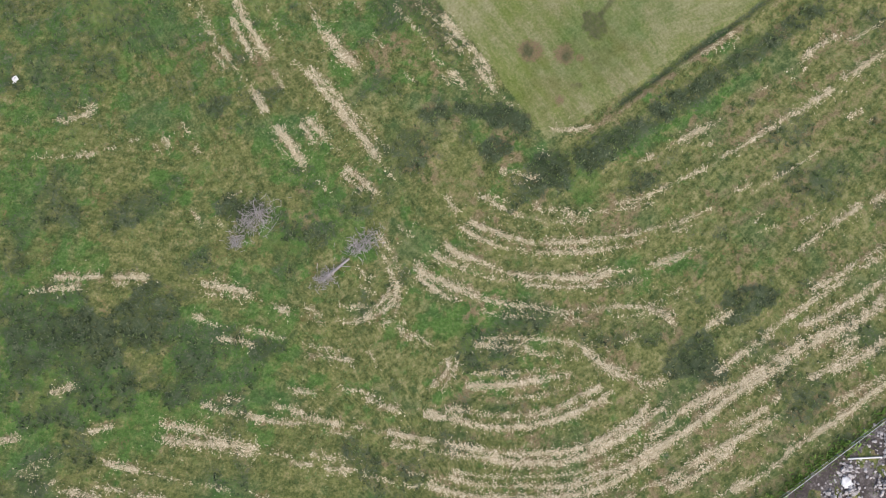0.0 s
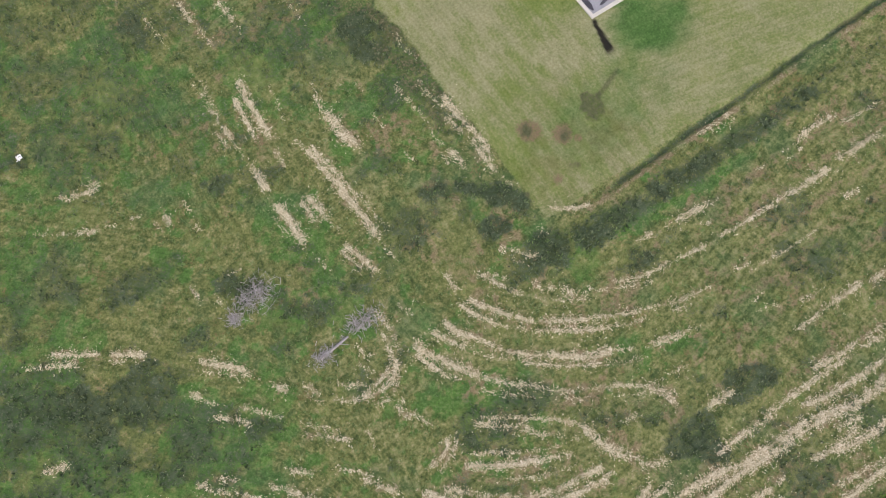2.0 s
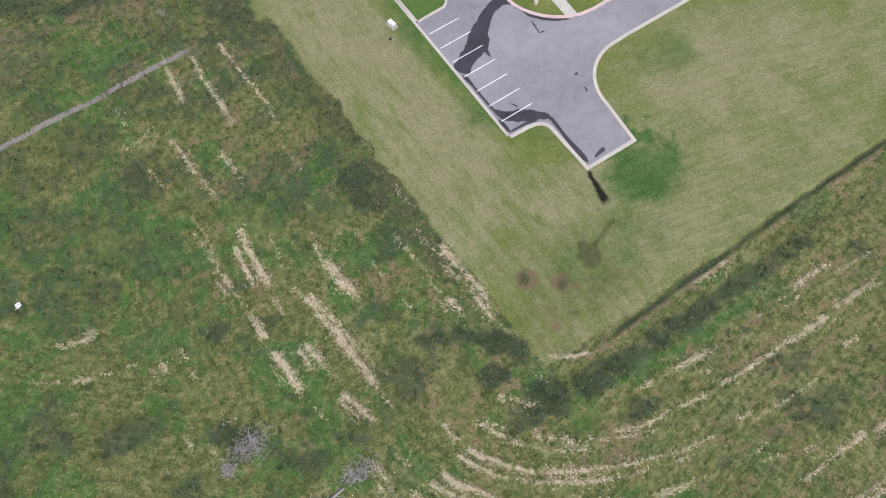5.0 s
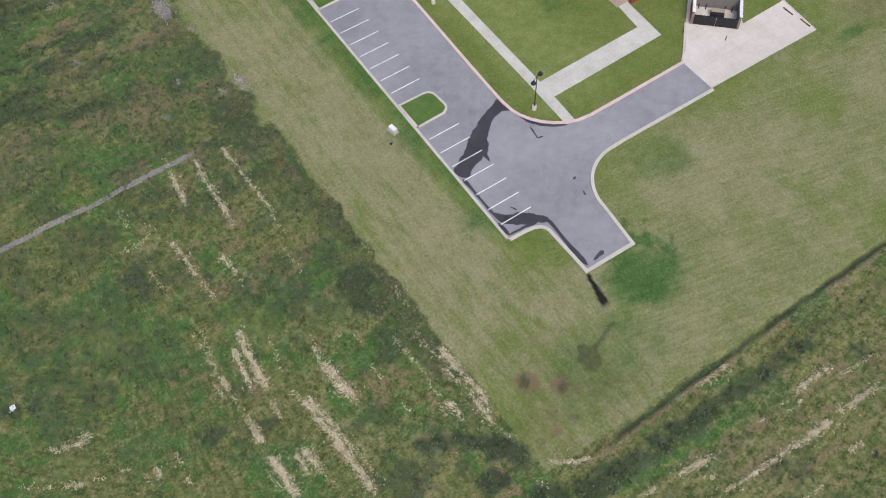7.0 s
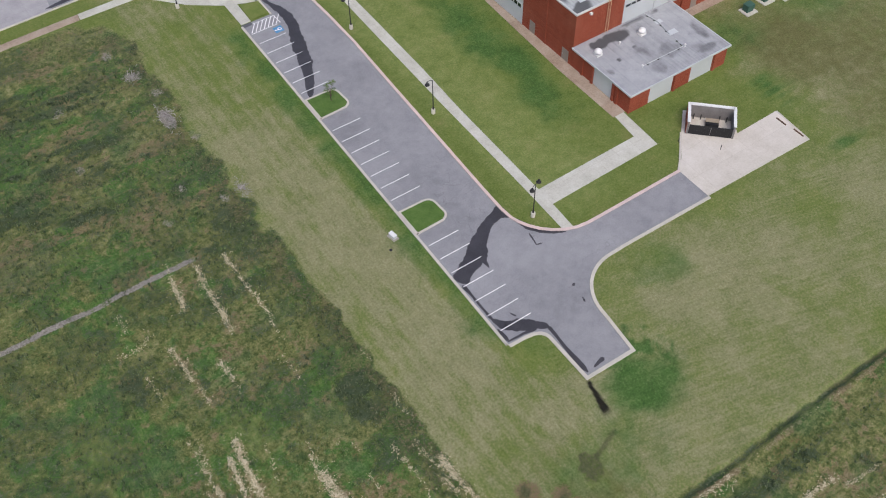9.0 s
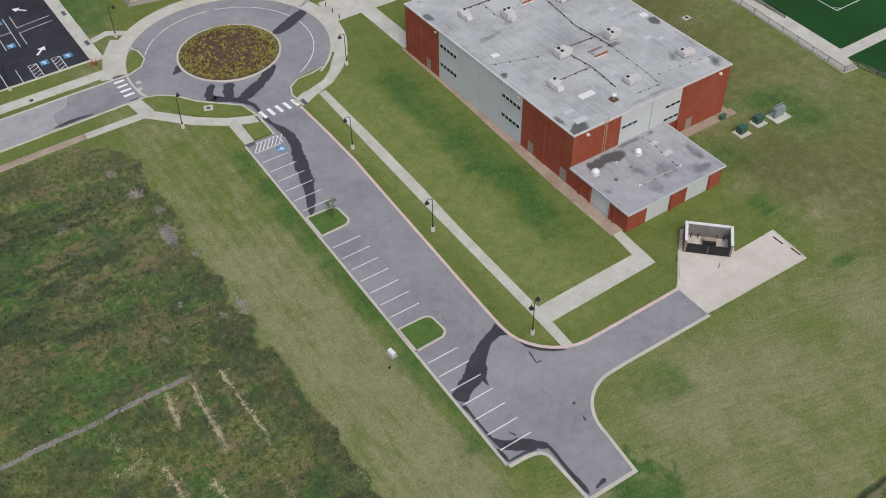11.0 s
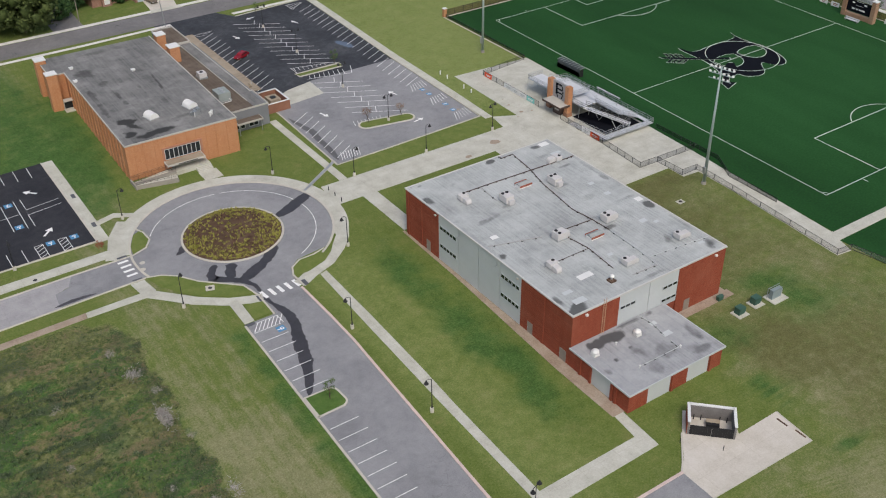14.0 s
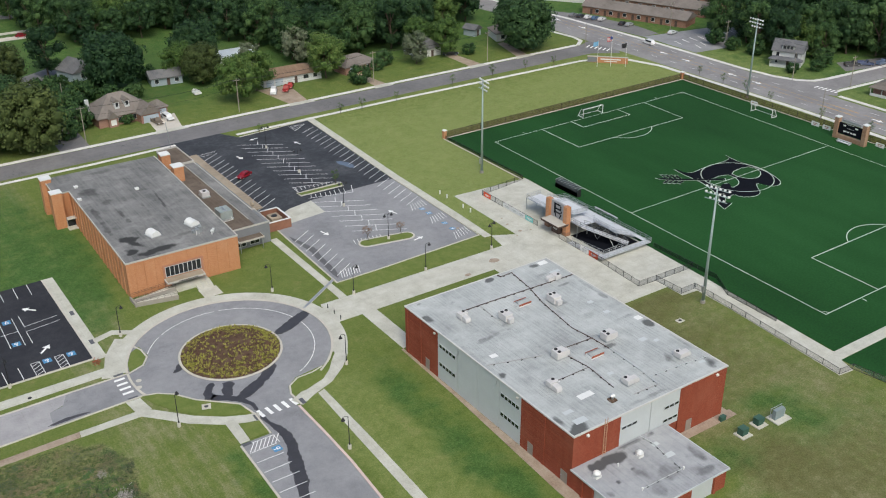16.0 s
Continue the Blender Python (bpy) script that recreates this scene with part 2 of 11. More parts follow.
hay_west = [
    (-12.1, 57.2, -10.4, 56.6, -8.9, 56.1, 0.52, 0.85),
    (-10.2, 57.5, -9.1, 57.0, -8.2, 56.6, 0.35, 0.65),
    (-12.8, 57.8, -12.5, 57.5, -12.2, 57.1, 0.35, 0.50),
    (-12.6, 52.7, -11.8, 52.3, -10.9, 52.0, 0.46, 0.75),
    (-16.6, 55.3, -14.6, 53.9, -12.6, 52.7, 0.29, 0.40),
    (-7.4, 50.9, -6.9, 50.8, -6.4, 50.7, 0.35, 0.70),
    (-4.3, 49.3, -4.2, 48.5, -4.3, 47.7, 0.58, 0.80),
    (-5.4, 49.0, -5.3, 48.6, -5.2, 48.1, 0.35, 0.50),
    (-1.8, 49.5, -1.8, 48.9, -1.8, 48.2, 0.46, 0.70),
    (-2.0, 46.5, -1.9, 46.0, -1.9, 45.4, 0.35, 0.60),
    (-0.6, 51.0, -0.8, 50.5, -0.8, 49.9, 0.29, 0.40),
    (-10.0, 51.8, -9.5, 51.5, -8.9, 51.2, 0.29, 0.50),
]
hay_west_b = [
    (-23.9, 42.7, -21.6, 41.4, -19.6, 40.3, 0.46, 0.70),
    (-21.0, 42.5, -18.6, 40.9, -16.9, 39.8, 0.58, 0.95),
    (-16.5, 39.4, -14.8, 38.2, -13.4, 37.1, 0.52, 0.90),
    (-16.7, 38.5, -15.9, 38.1, -15.1, 37.5, 0.35, 0.50),
    (-9.1, 33.1, -7.5, 31.8, -5.7, 29.7, 0.70, 0.90),
    (-9.4, 32.5, -8.2, 31.3, -6.9, 30.1, 0.35, 0.70),
    (-6.4, 29.8, -5.4, 28.6, -4.3, 27.2, 0.23, 0.40),
    (-4.4, 27.0, -3.8, 26.3, -3.4, 25.7, 0.70, 0.80),
    (-11.7, 31.0, -11.2, 30.5, -10.9, 29.9, 0.58, 0.80),
    (-10.9, 29.8, -10.4, 29.2, -9.9, 28.6, 0.29, 0.50),
    (-7.4, 27.0, -6.8, 25.9, -6.2, 25.1, 0.41, 0.60),
    (-5.9, 40.5, -5.8, 39.6, -5.8, 38.7, 0.41, 0.60),
]
hay_west_c = [
    (-4.1, 38.5, -4.3, 37.8, -4.3, 37.3, 0.29, 0.50),
    (-2.0, 39.6, -1.3, 39.5, -0.5, 39.3, 0.29, 0.50),
    (-10.5, 27.4, -9.2, 26.3, -8.1, 24.9, 0.46, 0.70),
    (-8.2, 26.9, -6.9, 25.6, -5.3, 23.9, 0.35, 0.60),
    (-27.2, 32.7, -26.2, 32.1, -25.1, 31.8, 0.58, 0.80),
    (-13.8, 22.7, -13.0, 21.7, -12.1, 21.1, 0.58, 0.90),
    (-15.3, 22.8, -14.4, 21.7, -13.2, 20.5, 0.64, 0.85),
    (-12.8, 20.4, -12.0, 19.2, -10.8, 18.0, 0.41, 0.50),
    (-12.3, 19.2, -10.7, 17.6, -8.5, 15.8, 0.46, 0.80),
    (-9.6, 18.7, -8.7, 17.6, -7.5, 16.4, 0.41, 0.65),
    (-19.8, 23.5, -18.3, 22.2, -16.8, 20.5, 0.58, 0.80),
    (-20.2, 22.2, -18.2, 20.2, -15.6, 18.0, 0.87, 0.85),
]
hay_south_west = [
    (-17.2, 20.8, -15.5, 18.3, -13.7, 16.4, 0.81, 0.80),
    (-15.5, 18.3, -14.6, 16.6, -13.5, 16.2, 0.70, 0.80),
    (-26.2, 27.0, -24.9, 26.5, -23.8, 26.1, 0.52, 0.70),
    (-33.7, 31.3, -33.0, 30.9, -32.1, 30.7, 0.70, 0.85),
    (-33.4, 25.0, -32.2, 24.8, -31.0, 24.8, 0.46, 0.70),
    (-34.0, 27.3, -32.3, 27.0, -30.4, 26.7, 1.16, 0.35),
    (-26.2, 23.6, -25.1, 22.3, -23.9, 21.0, 0.58, 0.85),
    (-23.9, 21.0, -22.2, 19.0, -20.7, 17.3, 0.29, 0.50),
    (-20.7, 17.3, -19.0, 15.8, -17.8, 14.5, 0.35, 0.60),
    (-31.0, 23.6, -29.4, 22.0, -28.2, 20.7, 0.70, 0.80),
    (-28.1, 22.0, -26.9, 20.8, -25.9, 19.8, 0.41, 0.70),
    (-26.0, 19.6, -24.5, 18.3, -22.8, 17.0, 0.52, 0.75),
]
hay_east = [
    (48.0, 23.9, 50.3, 23.9, 52.6, 23.9, 0.46, 0.60),
    (49.4, 23.3, 50.8, 23.1, 52.4, 23.2, 0.35, 0.40),
    (57.1, 17.5, 59.1, 17.6, 61.6, 17.3, 0.52, 0.75),
    (54.1, 17.2, 56.1, 17.2, 57.6, 17.2, 0.35, 0.50),
    (50.7, 17.2, 51.3, 17.0, 51.8, 17.0, 0.46, 0.60),
    (54.2, 16.3, 55.2, 16.2, 56.2, 16.4, 0.35, 0.50),
    (61.8, 16.1, 63.7, 16.0, 66.8, 15.6, 0.35, 0.55),
    (58.6, 13.2, 61.1, 13.0, 64.3, 12.8, 0.58, 0.85),
    (54.4, 12.9, 55.7, 13.0, 57.1, 12.9, 0.70, 0.90),
    (51.6, 13.2, 53.0, 13.0, 54.8, 12.9, 0.52, 0.75),
    (46.3, 13.3, 48.9, 13.2, 51.6, 13.2, 0.35, 0.75),
    (40.2, 13.7, 43.5, 13.5, 46.3, 13.3, 0.35, 0.65),
]
hay_east_b = [
    (34.0, 14.7, 37.3, 14.2, 40.2, 13.7, 0.35, 0.70),
    (56.1, 9.4, 56.9, 9.4, 57.8, 9.2, 0.52, 0.70),
    (56.9, 8.5, 57.7, 8.1, 58.4, 8.0, 0.29, 0.40),
    (47.7, 8.5, 49.5, 8.4, 51.3, 8.3, 0.29, 0.50),
    (39.8, 17.8, 41.7, 17.4, 43.1, 17.2, 0.70, 0.70),
    (43.4, 17.2, 44.4, 17.0, 45.2, 17.1, 0.29, 0.50),
    (35.3, 18.3, 36.2, 18.0, 36.9, 18.0, 0.46, 0.60),
    (38.5, 17.6, 39.6, 17.6, 40.3, 17.5, 0.46, 0.50),
    (41.9, 15.7, 42.4, 15.5, 42.8, 15.3, 0.29, 0.50),
    (27.6, 25.7, 27.8, 25.0, 28.1, 24.4, 0.46, 0.45),
    (41.3, 9.9, 42.3, 9.7, 43.3, 9.6, 0.35, 0.65),
    (42.8, 8.9, 44.9, 8.8, 47.2, 8.4, 0.29, 0.50),
]
hay_east_c = [
    (30.5, 15.9, 32.2, 15.2, 33.9, 14.6, 0.41, 0.65),
    (27.9, 16.8, 30.1, 15.4, 33.4, 13.9, 0.35, 0.60),
    (40.6, 6.3, 41.4, 6.3, 42.3, 6.3, 0.29, 0.60),
    (40.8, 5.1, 42.0, 4.8, 42.8, 4.4, 0.29, 0.40),
    (44.9, 3.3, 46.1, 3.4, 47.5, 3.3, 0.41, 0.65),
    (42.5, 1.4, 45.5, 1.4, 47.8, 1.5, 0.35, 0.70),
    (47.8, 1.5, 49.6, 1.4, 51.0, 1.5, 0.64, 0.95),
    (52.1, 0.8, 53.0, 0.9, 54.0, 1.0, 0.52, 0.85),
    (41.4, -2.6, 45.4, -3.1, 50.5, -3.1, 0.52, 0.85),
    (37.7, -3.5, 42.7, -3.6, 49.7, -4.0, 0.46, 0.80),
    (34.1, -3.4, 36.2, -3.5, 38.1, -3.4, 0.52, 0.75),
    (38.1, -4.8, 42.4, -5.7, 48.1, -5.8, 0.64, 0.90),
]
hay_inner = [
    (23.2, 25.7, 24.2, 24.5, 25.7, 22.6, 0.52, 0.60),
    (22.8, 25.6, 23.1, 24.6, 24.0, 23.3, 0.35, 0.45),
    (19.5, 24.6, 20.1, 23.5, 20.7, 22.3, 0.52, 0.75),
    (20.7, 22.2, 21.1, 21.3, 21.9, 20.4, 0.52, 0.75),
    (20.1, 24.4, 20.9, 23.5, 21.6, 22.5, 0.35, 0.50),
    (23.5, 20.6, 25.0, 18.8, 27.5, 16.8, 0.70, 0.55),
    (22.9, 19.3, 24.6, 17.8, 27.1, 16.2, 0.46, 0.60),
    (17.2, 22.9, 18.3, 20.9, 19.8, 19.0, 0.58, 0.90),
    (19.8, 19.0, 21.4, 17.2, 23.8, 15.7, 0.52, 0.85),
    (23.8, 15.7, 24.8, 15.1, 25.8, 14.5, 0.58, 0.90),
    (26.4, 14.3, 28.1, 13.2, 30.6, 12.2, 0.58, 0.80),
    (30.6, 12.2, 32.8, 11.3, 34.5, 10.6, 0.41, 0.70),
]
hay_inner_b = [
    (34.5, 10.6, 36.1, 10.3, 38.0, 10.0, 0.35, 0.70),
    (16.0, 23.1, 16.8, 21.2, 17.9, 19.3, 0.52, 0.85),
    (17.9, 19.3, 19.3, 17.8, 20.3, 16.8, 0.41, 0.55),
    (20.8, 16.5, 23.2, 14.8, 25.6, 13.2, 0.52, 0.90),
    (25.6, 13.2, 27.7, 12.2, 30.2, 11.2, 0.41, 0.70),
    (13.6, 22.3, 14.1, 21.0, 15.0, 19.7, 0.64, 0.90),
    (15.0, 19.7, 16.0, 18.1, 17.0, 16.6, 0.52, 0.75),
    (17.0, 16.6, 18.8, 14.7, 20.7, 13.4, 0.58, 0.90),
    (20.7, 13.4, 23.0, 11.6, 25.7, 10.5, 0.70, 0.95),
    (25.7, 10.5, 26.4, 10.1, 27.5, 9.5, 0.41, 0.60),
    (12.1, 22.4, 12.7, 21.0, 13.7, 19.4, 0.52, 0.80),
    (14.3, 18.2, 15.8, 16.4, 18.0, 14.5, 0.29, 0.45),
]
hay_middle = [
    (17.9, 14.5, 20.3, 12.4, 23.4, 10.3, 0.41, 0.75),
    (23.4, 10.3, 25.9, 8.9, 28.6, 7.7, 0.35, 0.70),
    (29.2, 8.5, 31.0, 8.1, 34.1, 7.3, 0.58, 0.75),
    (33.7, 10.1, 34.6, 9.8, 35.6, 9.4, 0.35, 0.60),
    (10.0, 22.3, 10.2, 21.3, 11.2, 19.3, 0.75, 0.95),
    (9.4, 21.3, 9.7, 20.2, 10.2, 18.9, 0.52, 0.85),
    (11.2, 19.3, 12.0, 18.0, 13.3, 16.3, 0.70, 0.85),
    (10.2, 18.9, 10.6, 18.0, 11.4, 16.7, 0.41, 0.70),
    (13.2, 16.2, 14.5, 14.5, 17.4, 11.8, 0.52, 0.80),
    (12.5, 14.7, 14.6, 12.7, 17.0, 10.7, 0.35, 0.50),
    (17.8, 11.3, 19.5, 9.8, 22.0, 8.4, 0.41, 0.75),
    (22.0, 8.5, 24.0, 7.3, 25.5, 6.5, 0.64, 0.85),
]
hay_middle_b = [
    (25.6, 6.2, 27.3, 4.7, 27.8, 3.4, 0.70, 0.85),
    (26.8, 4.5, 27.4, 3.4, 27.8, 2.6, 0.41, 0.70),
    (19.0, 9.2, 20.3, 8.1, 21.5, 7.7, 0.41, 0.70),
    (21.5, 7.7, 23.9, 6.2, 25.8, 5.0, 0.23, 0.40),
    (28.8, 5.2, 30.1, 5.0, 31.0, 4.8, 0.35, 0.60),
    (29.6, 3.9, 30.3, 3.8, 31.1, 3.8, 0.29, 0.50),
    (30.1, 0.4, 31.5, 0.4, 33.1, 0.2, 0.58, 0.75),
    (10.3, 12.1, 12.7, 10.1, 15.1, 7.6, 0.52, 0.80),
    (11.4, 12.1, 14.6, 9.9, 17.7, 7.4, 0.41, 0.60),
    (15.1, 7.6, 16.8, 6.2, 17.9, 4.8, 0.35, 0.50),
    (17.7, 7.4, 18.6, 6.2, 19.1, 5.0, 0.46, 0.80),
    (8.2, 10.1, 9.9, 9.0, 11.5, 7.9, 0.41, 0.70),
]
hay_middle_c = [
    (11.5, 7.9, 13.7, 6.7, 15.5, 5.9, 0.23, 0.50),
    (7.3, 9.3, 10.1, 7.4, 13.1, 5.9, 0.64, 0.95),
    (13.1, 5.9, 15.0, 5.1, 16.3, 4.5, 0.46, 0.80),
    (9.8, 6.0, 11.7, 4.9, 13.0, 4.3, 0.29, 0.60),
    (13.0, 4.3, 14.9, 3.6, 16.5, 3.4, 0.29, 0.50),
    (18.6, 5.7, 19.5, 3.3, 21.0, 0.6, 0.81, 0.75),
    (21.0, 0.6, 22.0, -0.8, 23.7, -1.3, 0.75, 0.70),
    (22.1, 4.3, 22.9, 4.0, 23.8, 3.8, 0.46, 0.65),
    (18.8, 4.2, 19.5, 2.3, 20.1, 1.3, 0.46, 0.60),
    (4.1, 8.8, 5.8, 7.2, 7.9, 5.3, 0.46, 0.85),
    (7.9, 5.3, 10.7, 3.5, 13.4, 2.5, 0.46, 0.85),
    (13.4, 2.5, 15.9, 2.1, 17.7, 1.8, 0.52, 0.90),
]
hay_outer = [
    (2.3, 9.4, 4.0, 7.5, 6.1, 5.6, 0.64, 0.90),
    (6.0, 5.5, 8.1, 3.7, 10.5, 2.4, 0.64, 0.90),
    (10.6, 2.4, 13.3, 1.4, 15.1, 1.1, 0.64, 0.95),
    (15.1, 1.1, 16.6, 0.8, 18.3, 0.8, 0.58, 0.90),
    (-1.7, 10.0, 1.0, 7.1, 3.8, 4.3, 0.52, 0.90),
    (3.8, 4.3, 6.7, 1.7, 10.3, -0.7, 0.52, 0.90),
    (10.3, -0.7, 13.4, -2.1, 16.4, -2.6, 0.52, 0.90),
    (-2.1, 8.9, -0.3, 7.1, 2.1, 4.8, 0.46, 0.70),
    (2.1, 4.8, 3.3, 3.7, 5.0, 2.2, 0.35, 0.60),
    (5.0, 2.2, 7.5, 0.0, 10.8, -2.0, 0.75, 0.95),
    (10.8, -2.0, 13.5, -2.9, 16.6, -3.4, 0.64, 0.90),
    (1.2, 3.5, 3.6, 1.2, 8.1, -1.9, 0.29, 0.50),
]
hay_outer_b = [
    (0.8, 3.0, 2.7, 0.9, 5.8, -1.4, 0.46, 0.80),
    (5.8, -1.4, 8.9, -3.6, 12.0, -4.8, 0.58, 0.90),
    (-1.4, 3.6, 0.8, 1.0, 3.4, -1.0, 0.64, 0.90),
    (3.4, -1.0, 6.9, -3.5, 10.8, -5.6, 0.58, 0.90),
    (8.1, -1.9, 10.5, -3.3, 12.7, -4.0, 0.29, 0.55),
    (16.4, -2.6, 18.5, -2.7, 20.6, -2.2, 0.64, 0.90),
    (16.6, -3.4, 19.4, -3.3, 22.3, -3.3, 0.58, 0.85),
    (12.0, -4.8, 15.4, -5.8, 18.2, -5.8, 0.64, 0.90),
    (12.7, -4.0, 15.1, -4.4, 17.5, -4.9, 0.29, 0.50),
    (10.8, -5.6, 14.3, -6.4, 18.7, -6.5, 0.64, 0.90),
    (13.5, -8.2, 15.7, -8.5, 18.3, -9.2, 0.46, 0.70),
    (27.9, -3.7, 30.8, -3.6, 34.5, -3.9, 0.58, 0.85),
]
hay_south = [
    (19.2, -4.9, 24.4, -4.9, 28.8, -5.6, 0.70, 0.95),
    (28.8, -5.6, 33.4, -6.1, 37.0, -6.1, 0.70, 0.95),
    (37.0, -6.1, 39.4, -6.7, 41.8, -7.4, 0.52, 0.85),
    (18.0, -6.0, 22.5, -6.4, 27.5, -6.3, 0.70, 0.95),
    (27.5, -6.3, 30.9, -6.5, 34.2, -6.9, 0.70, 0.95),
    (34.2, -6.9, 37.1, -6.9, 40.3, -7.4, 0.58, 0.90),
    (40.3, -7.4, 43.2, -7.9, 46.4, -7.8, 0.64, 0.90),
    (41.8, -7.4, 43.8, -7.5, 47.2, -6.9, 0.58, 0.90),
    (25.8, -8.5, 28.9, -9.0, 31.4, -9.0, 0.52, 0.80),
    (21.5, -9.4, 26.0, -9.9, 30.0, -10.3, 0.70, 0.85),
    (35.1, -9.3, 37.6, -9.7, 40.7, -9.4, 0.52, 0.80),
    (37.4, -9.9, 40.5, -10.6, 43.9, -10.6, 0.75, 0.95),
]
hay_south_b = [
    (39.1, -8.3, 40.6, -8.7, 41.9, -8.9, 0.46, 0.70),
    (17.0, -9.9, 20.9, -10.3, 25.0, -10.3, 0.64, 0.90),
    (18.3, -9.2, 20.6, -9.3, 23.1, -9.2, 0.52, 0.80),
    (22.4, -13.6, 25.6, -13.9, 29.3, -13.6, 0.46, 0.85),
    (29.3, -13.6, 32.0, -13.8, 34.7, -14.0, 0.58, 0.90),
    (34.7, -14.0, 37.5, -14.0, 41.0, -14.0, 0.58, 0.90),
    (35.7, -12.7, 38.4, -12.9, 41.5, -13.4, 0.46, 0.70),
    (20.2, -12.9, 22.0, -13.2, 23.9, -13.4, 0.46, 0.70),
    (-8.5, 16.9, -6.9, 15.2, -5.2, 13.3, 0.52, 0.85),
    (-4.1, 12.4, -3.7, 11.9, -3.1, 11.3, 0.46, 0.60),
    (-3.2, 11.2, -2.4, 10.5, -1.7, 9.9, 0.41, 0.70),
    (-7.0, 14.0, -5.8, 12.8, -5.1, 11.9, 0.35, 0.60),
]
hay_south_c = [
    (-1.8, 13.9, -0.7, 12.5, 0.2, 11.3, 0.64, 0.85),
    (-3.4, 16.4, -2.2, 15.2, -0.8, 13.8, 0.35, 0.60),
    (-9.2, 12.7, -8.0, 11.5, -6.7, 10.4, 0.46, 0.75),
    (-8.6, 10.6, -7.8, 9.8, -6.7, 8.9, 0.58, 0.80),
    (-11.0, 13.0, -10.4, 12.3, -9.7, 11.8, 0.46, 0.70),
    (-6.0, 8.0, -4.7, 6.5, -3.7, 5.5, 0.41, 0.65),
    (-3.3, 5.2, -2.8, 4.5, -1.9, 3.9, 0.41, 0.60),
    (-2.5, 5.9, -1.5, 4.9, -0.6, 3.8, 0.23, 0.50),
    (-7.2, 18.9, -6.4, 18.1, -5.5, 17.4, 0.64, 0.85),
    (-3.6, 21.9, -2.2, 20.4, -1.2, 19.4, 0.29, 0.50),
    (-4.3, 21.3, -2.4, 19.5, -0.7, 17.8, 0.52, 0.75),
    (0.8, 17.8, 1.0, 17.0, 0.8, 15.7, 0.35, 0.55),
]
hay_loop = [
    (8.2, 27.2, 8.7, 25.4, 8.0, 23.0, 0.70, 0.70),
    (7.7, 25.0, 7.5, 23.7, 7.1, 22.5, 0.46, 0.70),
    (7.4, 22.0, 5.8, 20.6, 3.3, 20.4, 0.58, 0.80),
    (6.6, 22.2, 5.3, 21.3, 3.4, 21.2, 0.35, 0.70),
    (3.3, 20.9, 2.2, 20.8, 0.2, 22.0, 0.46, 0.70),
    (1.3, 23.7, 2.0, 22.7, 3.5, 21.8, 0.46, 0.65),
    (6.1, 20.0, 4.6, 19.3, 3.2, 19.3, 0.46, 0.75),
    (4.7, 25.7, 5.1, 24.7, 5.5, 23.7, 0.41, 0.60),
    (4.2, 23.9, 4.3, 23.0, 4.7, 22.3, 0.35, 0.50),
    (-1.8, 25.2, -1.3, 24.4, -0.9, 23.5, 0.41, 0.60),
    (-2.0, 24.3, -1.6, 23.4, -1.1, 22.6, 0.35, 0.50),
    (7.2, 12.6, 6.2, 11.6, 4.2, 11.3, 0.46, 0.85),
]
hay_loop_b = [
    (7.7, 11.9, 6.6, 11.0, 4.8, 10.5, 0.46, 0.80),
    (10.6, 26.7, 11.1, 25.8, 11.5, 24.9, 0.41, 0.50),
    (12.1, 26.3, 12.5, 25.7, 12.6, 25.1, 0.41, 0.50),
    (5.0, 18.3, 5.0, 17.3, 5.6, 16.3, 0.52, 0.75),
    (6.0, 18.3, 5.4, 18.0, 4.8, 17.8, 0.46, 0.60),
    (5.9, 16.7, 6.1, 15.7, 6.5, 14.5, 0.29, 0.60),
    (-12.3, 15.0, -11.6, 14.3, -10.9, 13.6, 0.35, 0.60),
    (-16.1, 13.1, -15.6, 12.4, -14.8, 11.6, 0.46, 0.60),
]
hay_far = [
    (21.5, 83.1, 21.7, 78.0, 22.0, 71.4, 0.46, 0.70),
    (17.7, 81.9, 17.3, 77.3, 17.3, 74.3, 0.59, 0.80),
    (17.7, 83.6, 17.7, 81.9, 17.5, 80.4, 0.40, 0.60),
    (14.2, 82.8, 14.0, 80.2, 13.7, 77.8, 0.59, 0.75),
    (14.8, 85.6, 14.4, 84.0, 14.1, 82.5, 0.40, 0.50),
    (9.8, 73.9, 10.0, 71.3, 10.1, 68.4, 0.53, 0.75),
    (13.9, 68.6, 14.0, 66.6, 13.9, 64.3, 0.66, 0.75),
    (10.3, 66.8, 10.4, 65.4, 10.4, 64.4, 0.46, 0.60),
    (4.2, 75.9, 6.3, 75.9, 8.5, 76.9, 0.79, 0.45),
    (17.1, 74.0, 17.1, 72.9, 17.1, 71.6, 0.53, 0.70),
    (6.5, 81.9, 6.5, 80.3, 6.4, 78.8, 0.40, 0.50),
    (20.3, 65.6, 20.4, 63.4, 20.5, 60.6, 0.33, 0.35),
]
hay_far_b = [
    (5.9, 71.8, 6.0, 69.8, 6.1, 67.0, 0.33, 0.40),
    (7.0, 60.9, 6.7, 57.6, 6.3, 54.1, 0.40, 0.45),
    (21.6, 70.7, 21.5, 69.2, 21.5, 67.2, 0.33, 0.40),
    (19.8, 51.9, 19.8, 50.6, 19.8, 49.3, 0.40, 0.40),
    (28.3, 53.2, 28.2, 51.4, 28.3, 49.1, 0.46, 0.45),
    (28.4, 60.8, 28.5, 59.8, 28.6, 58.6, 0.33, 0.30),
]
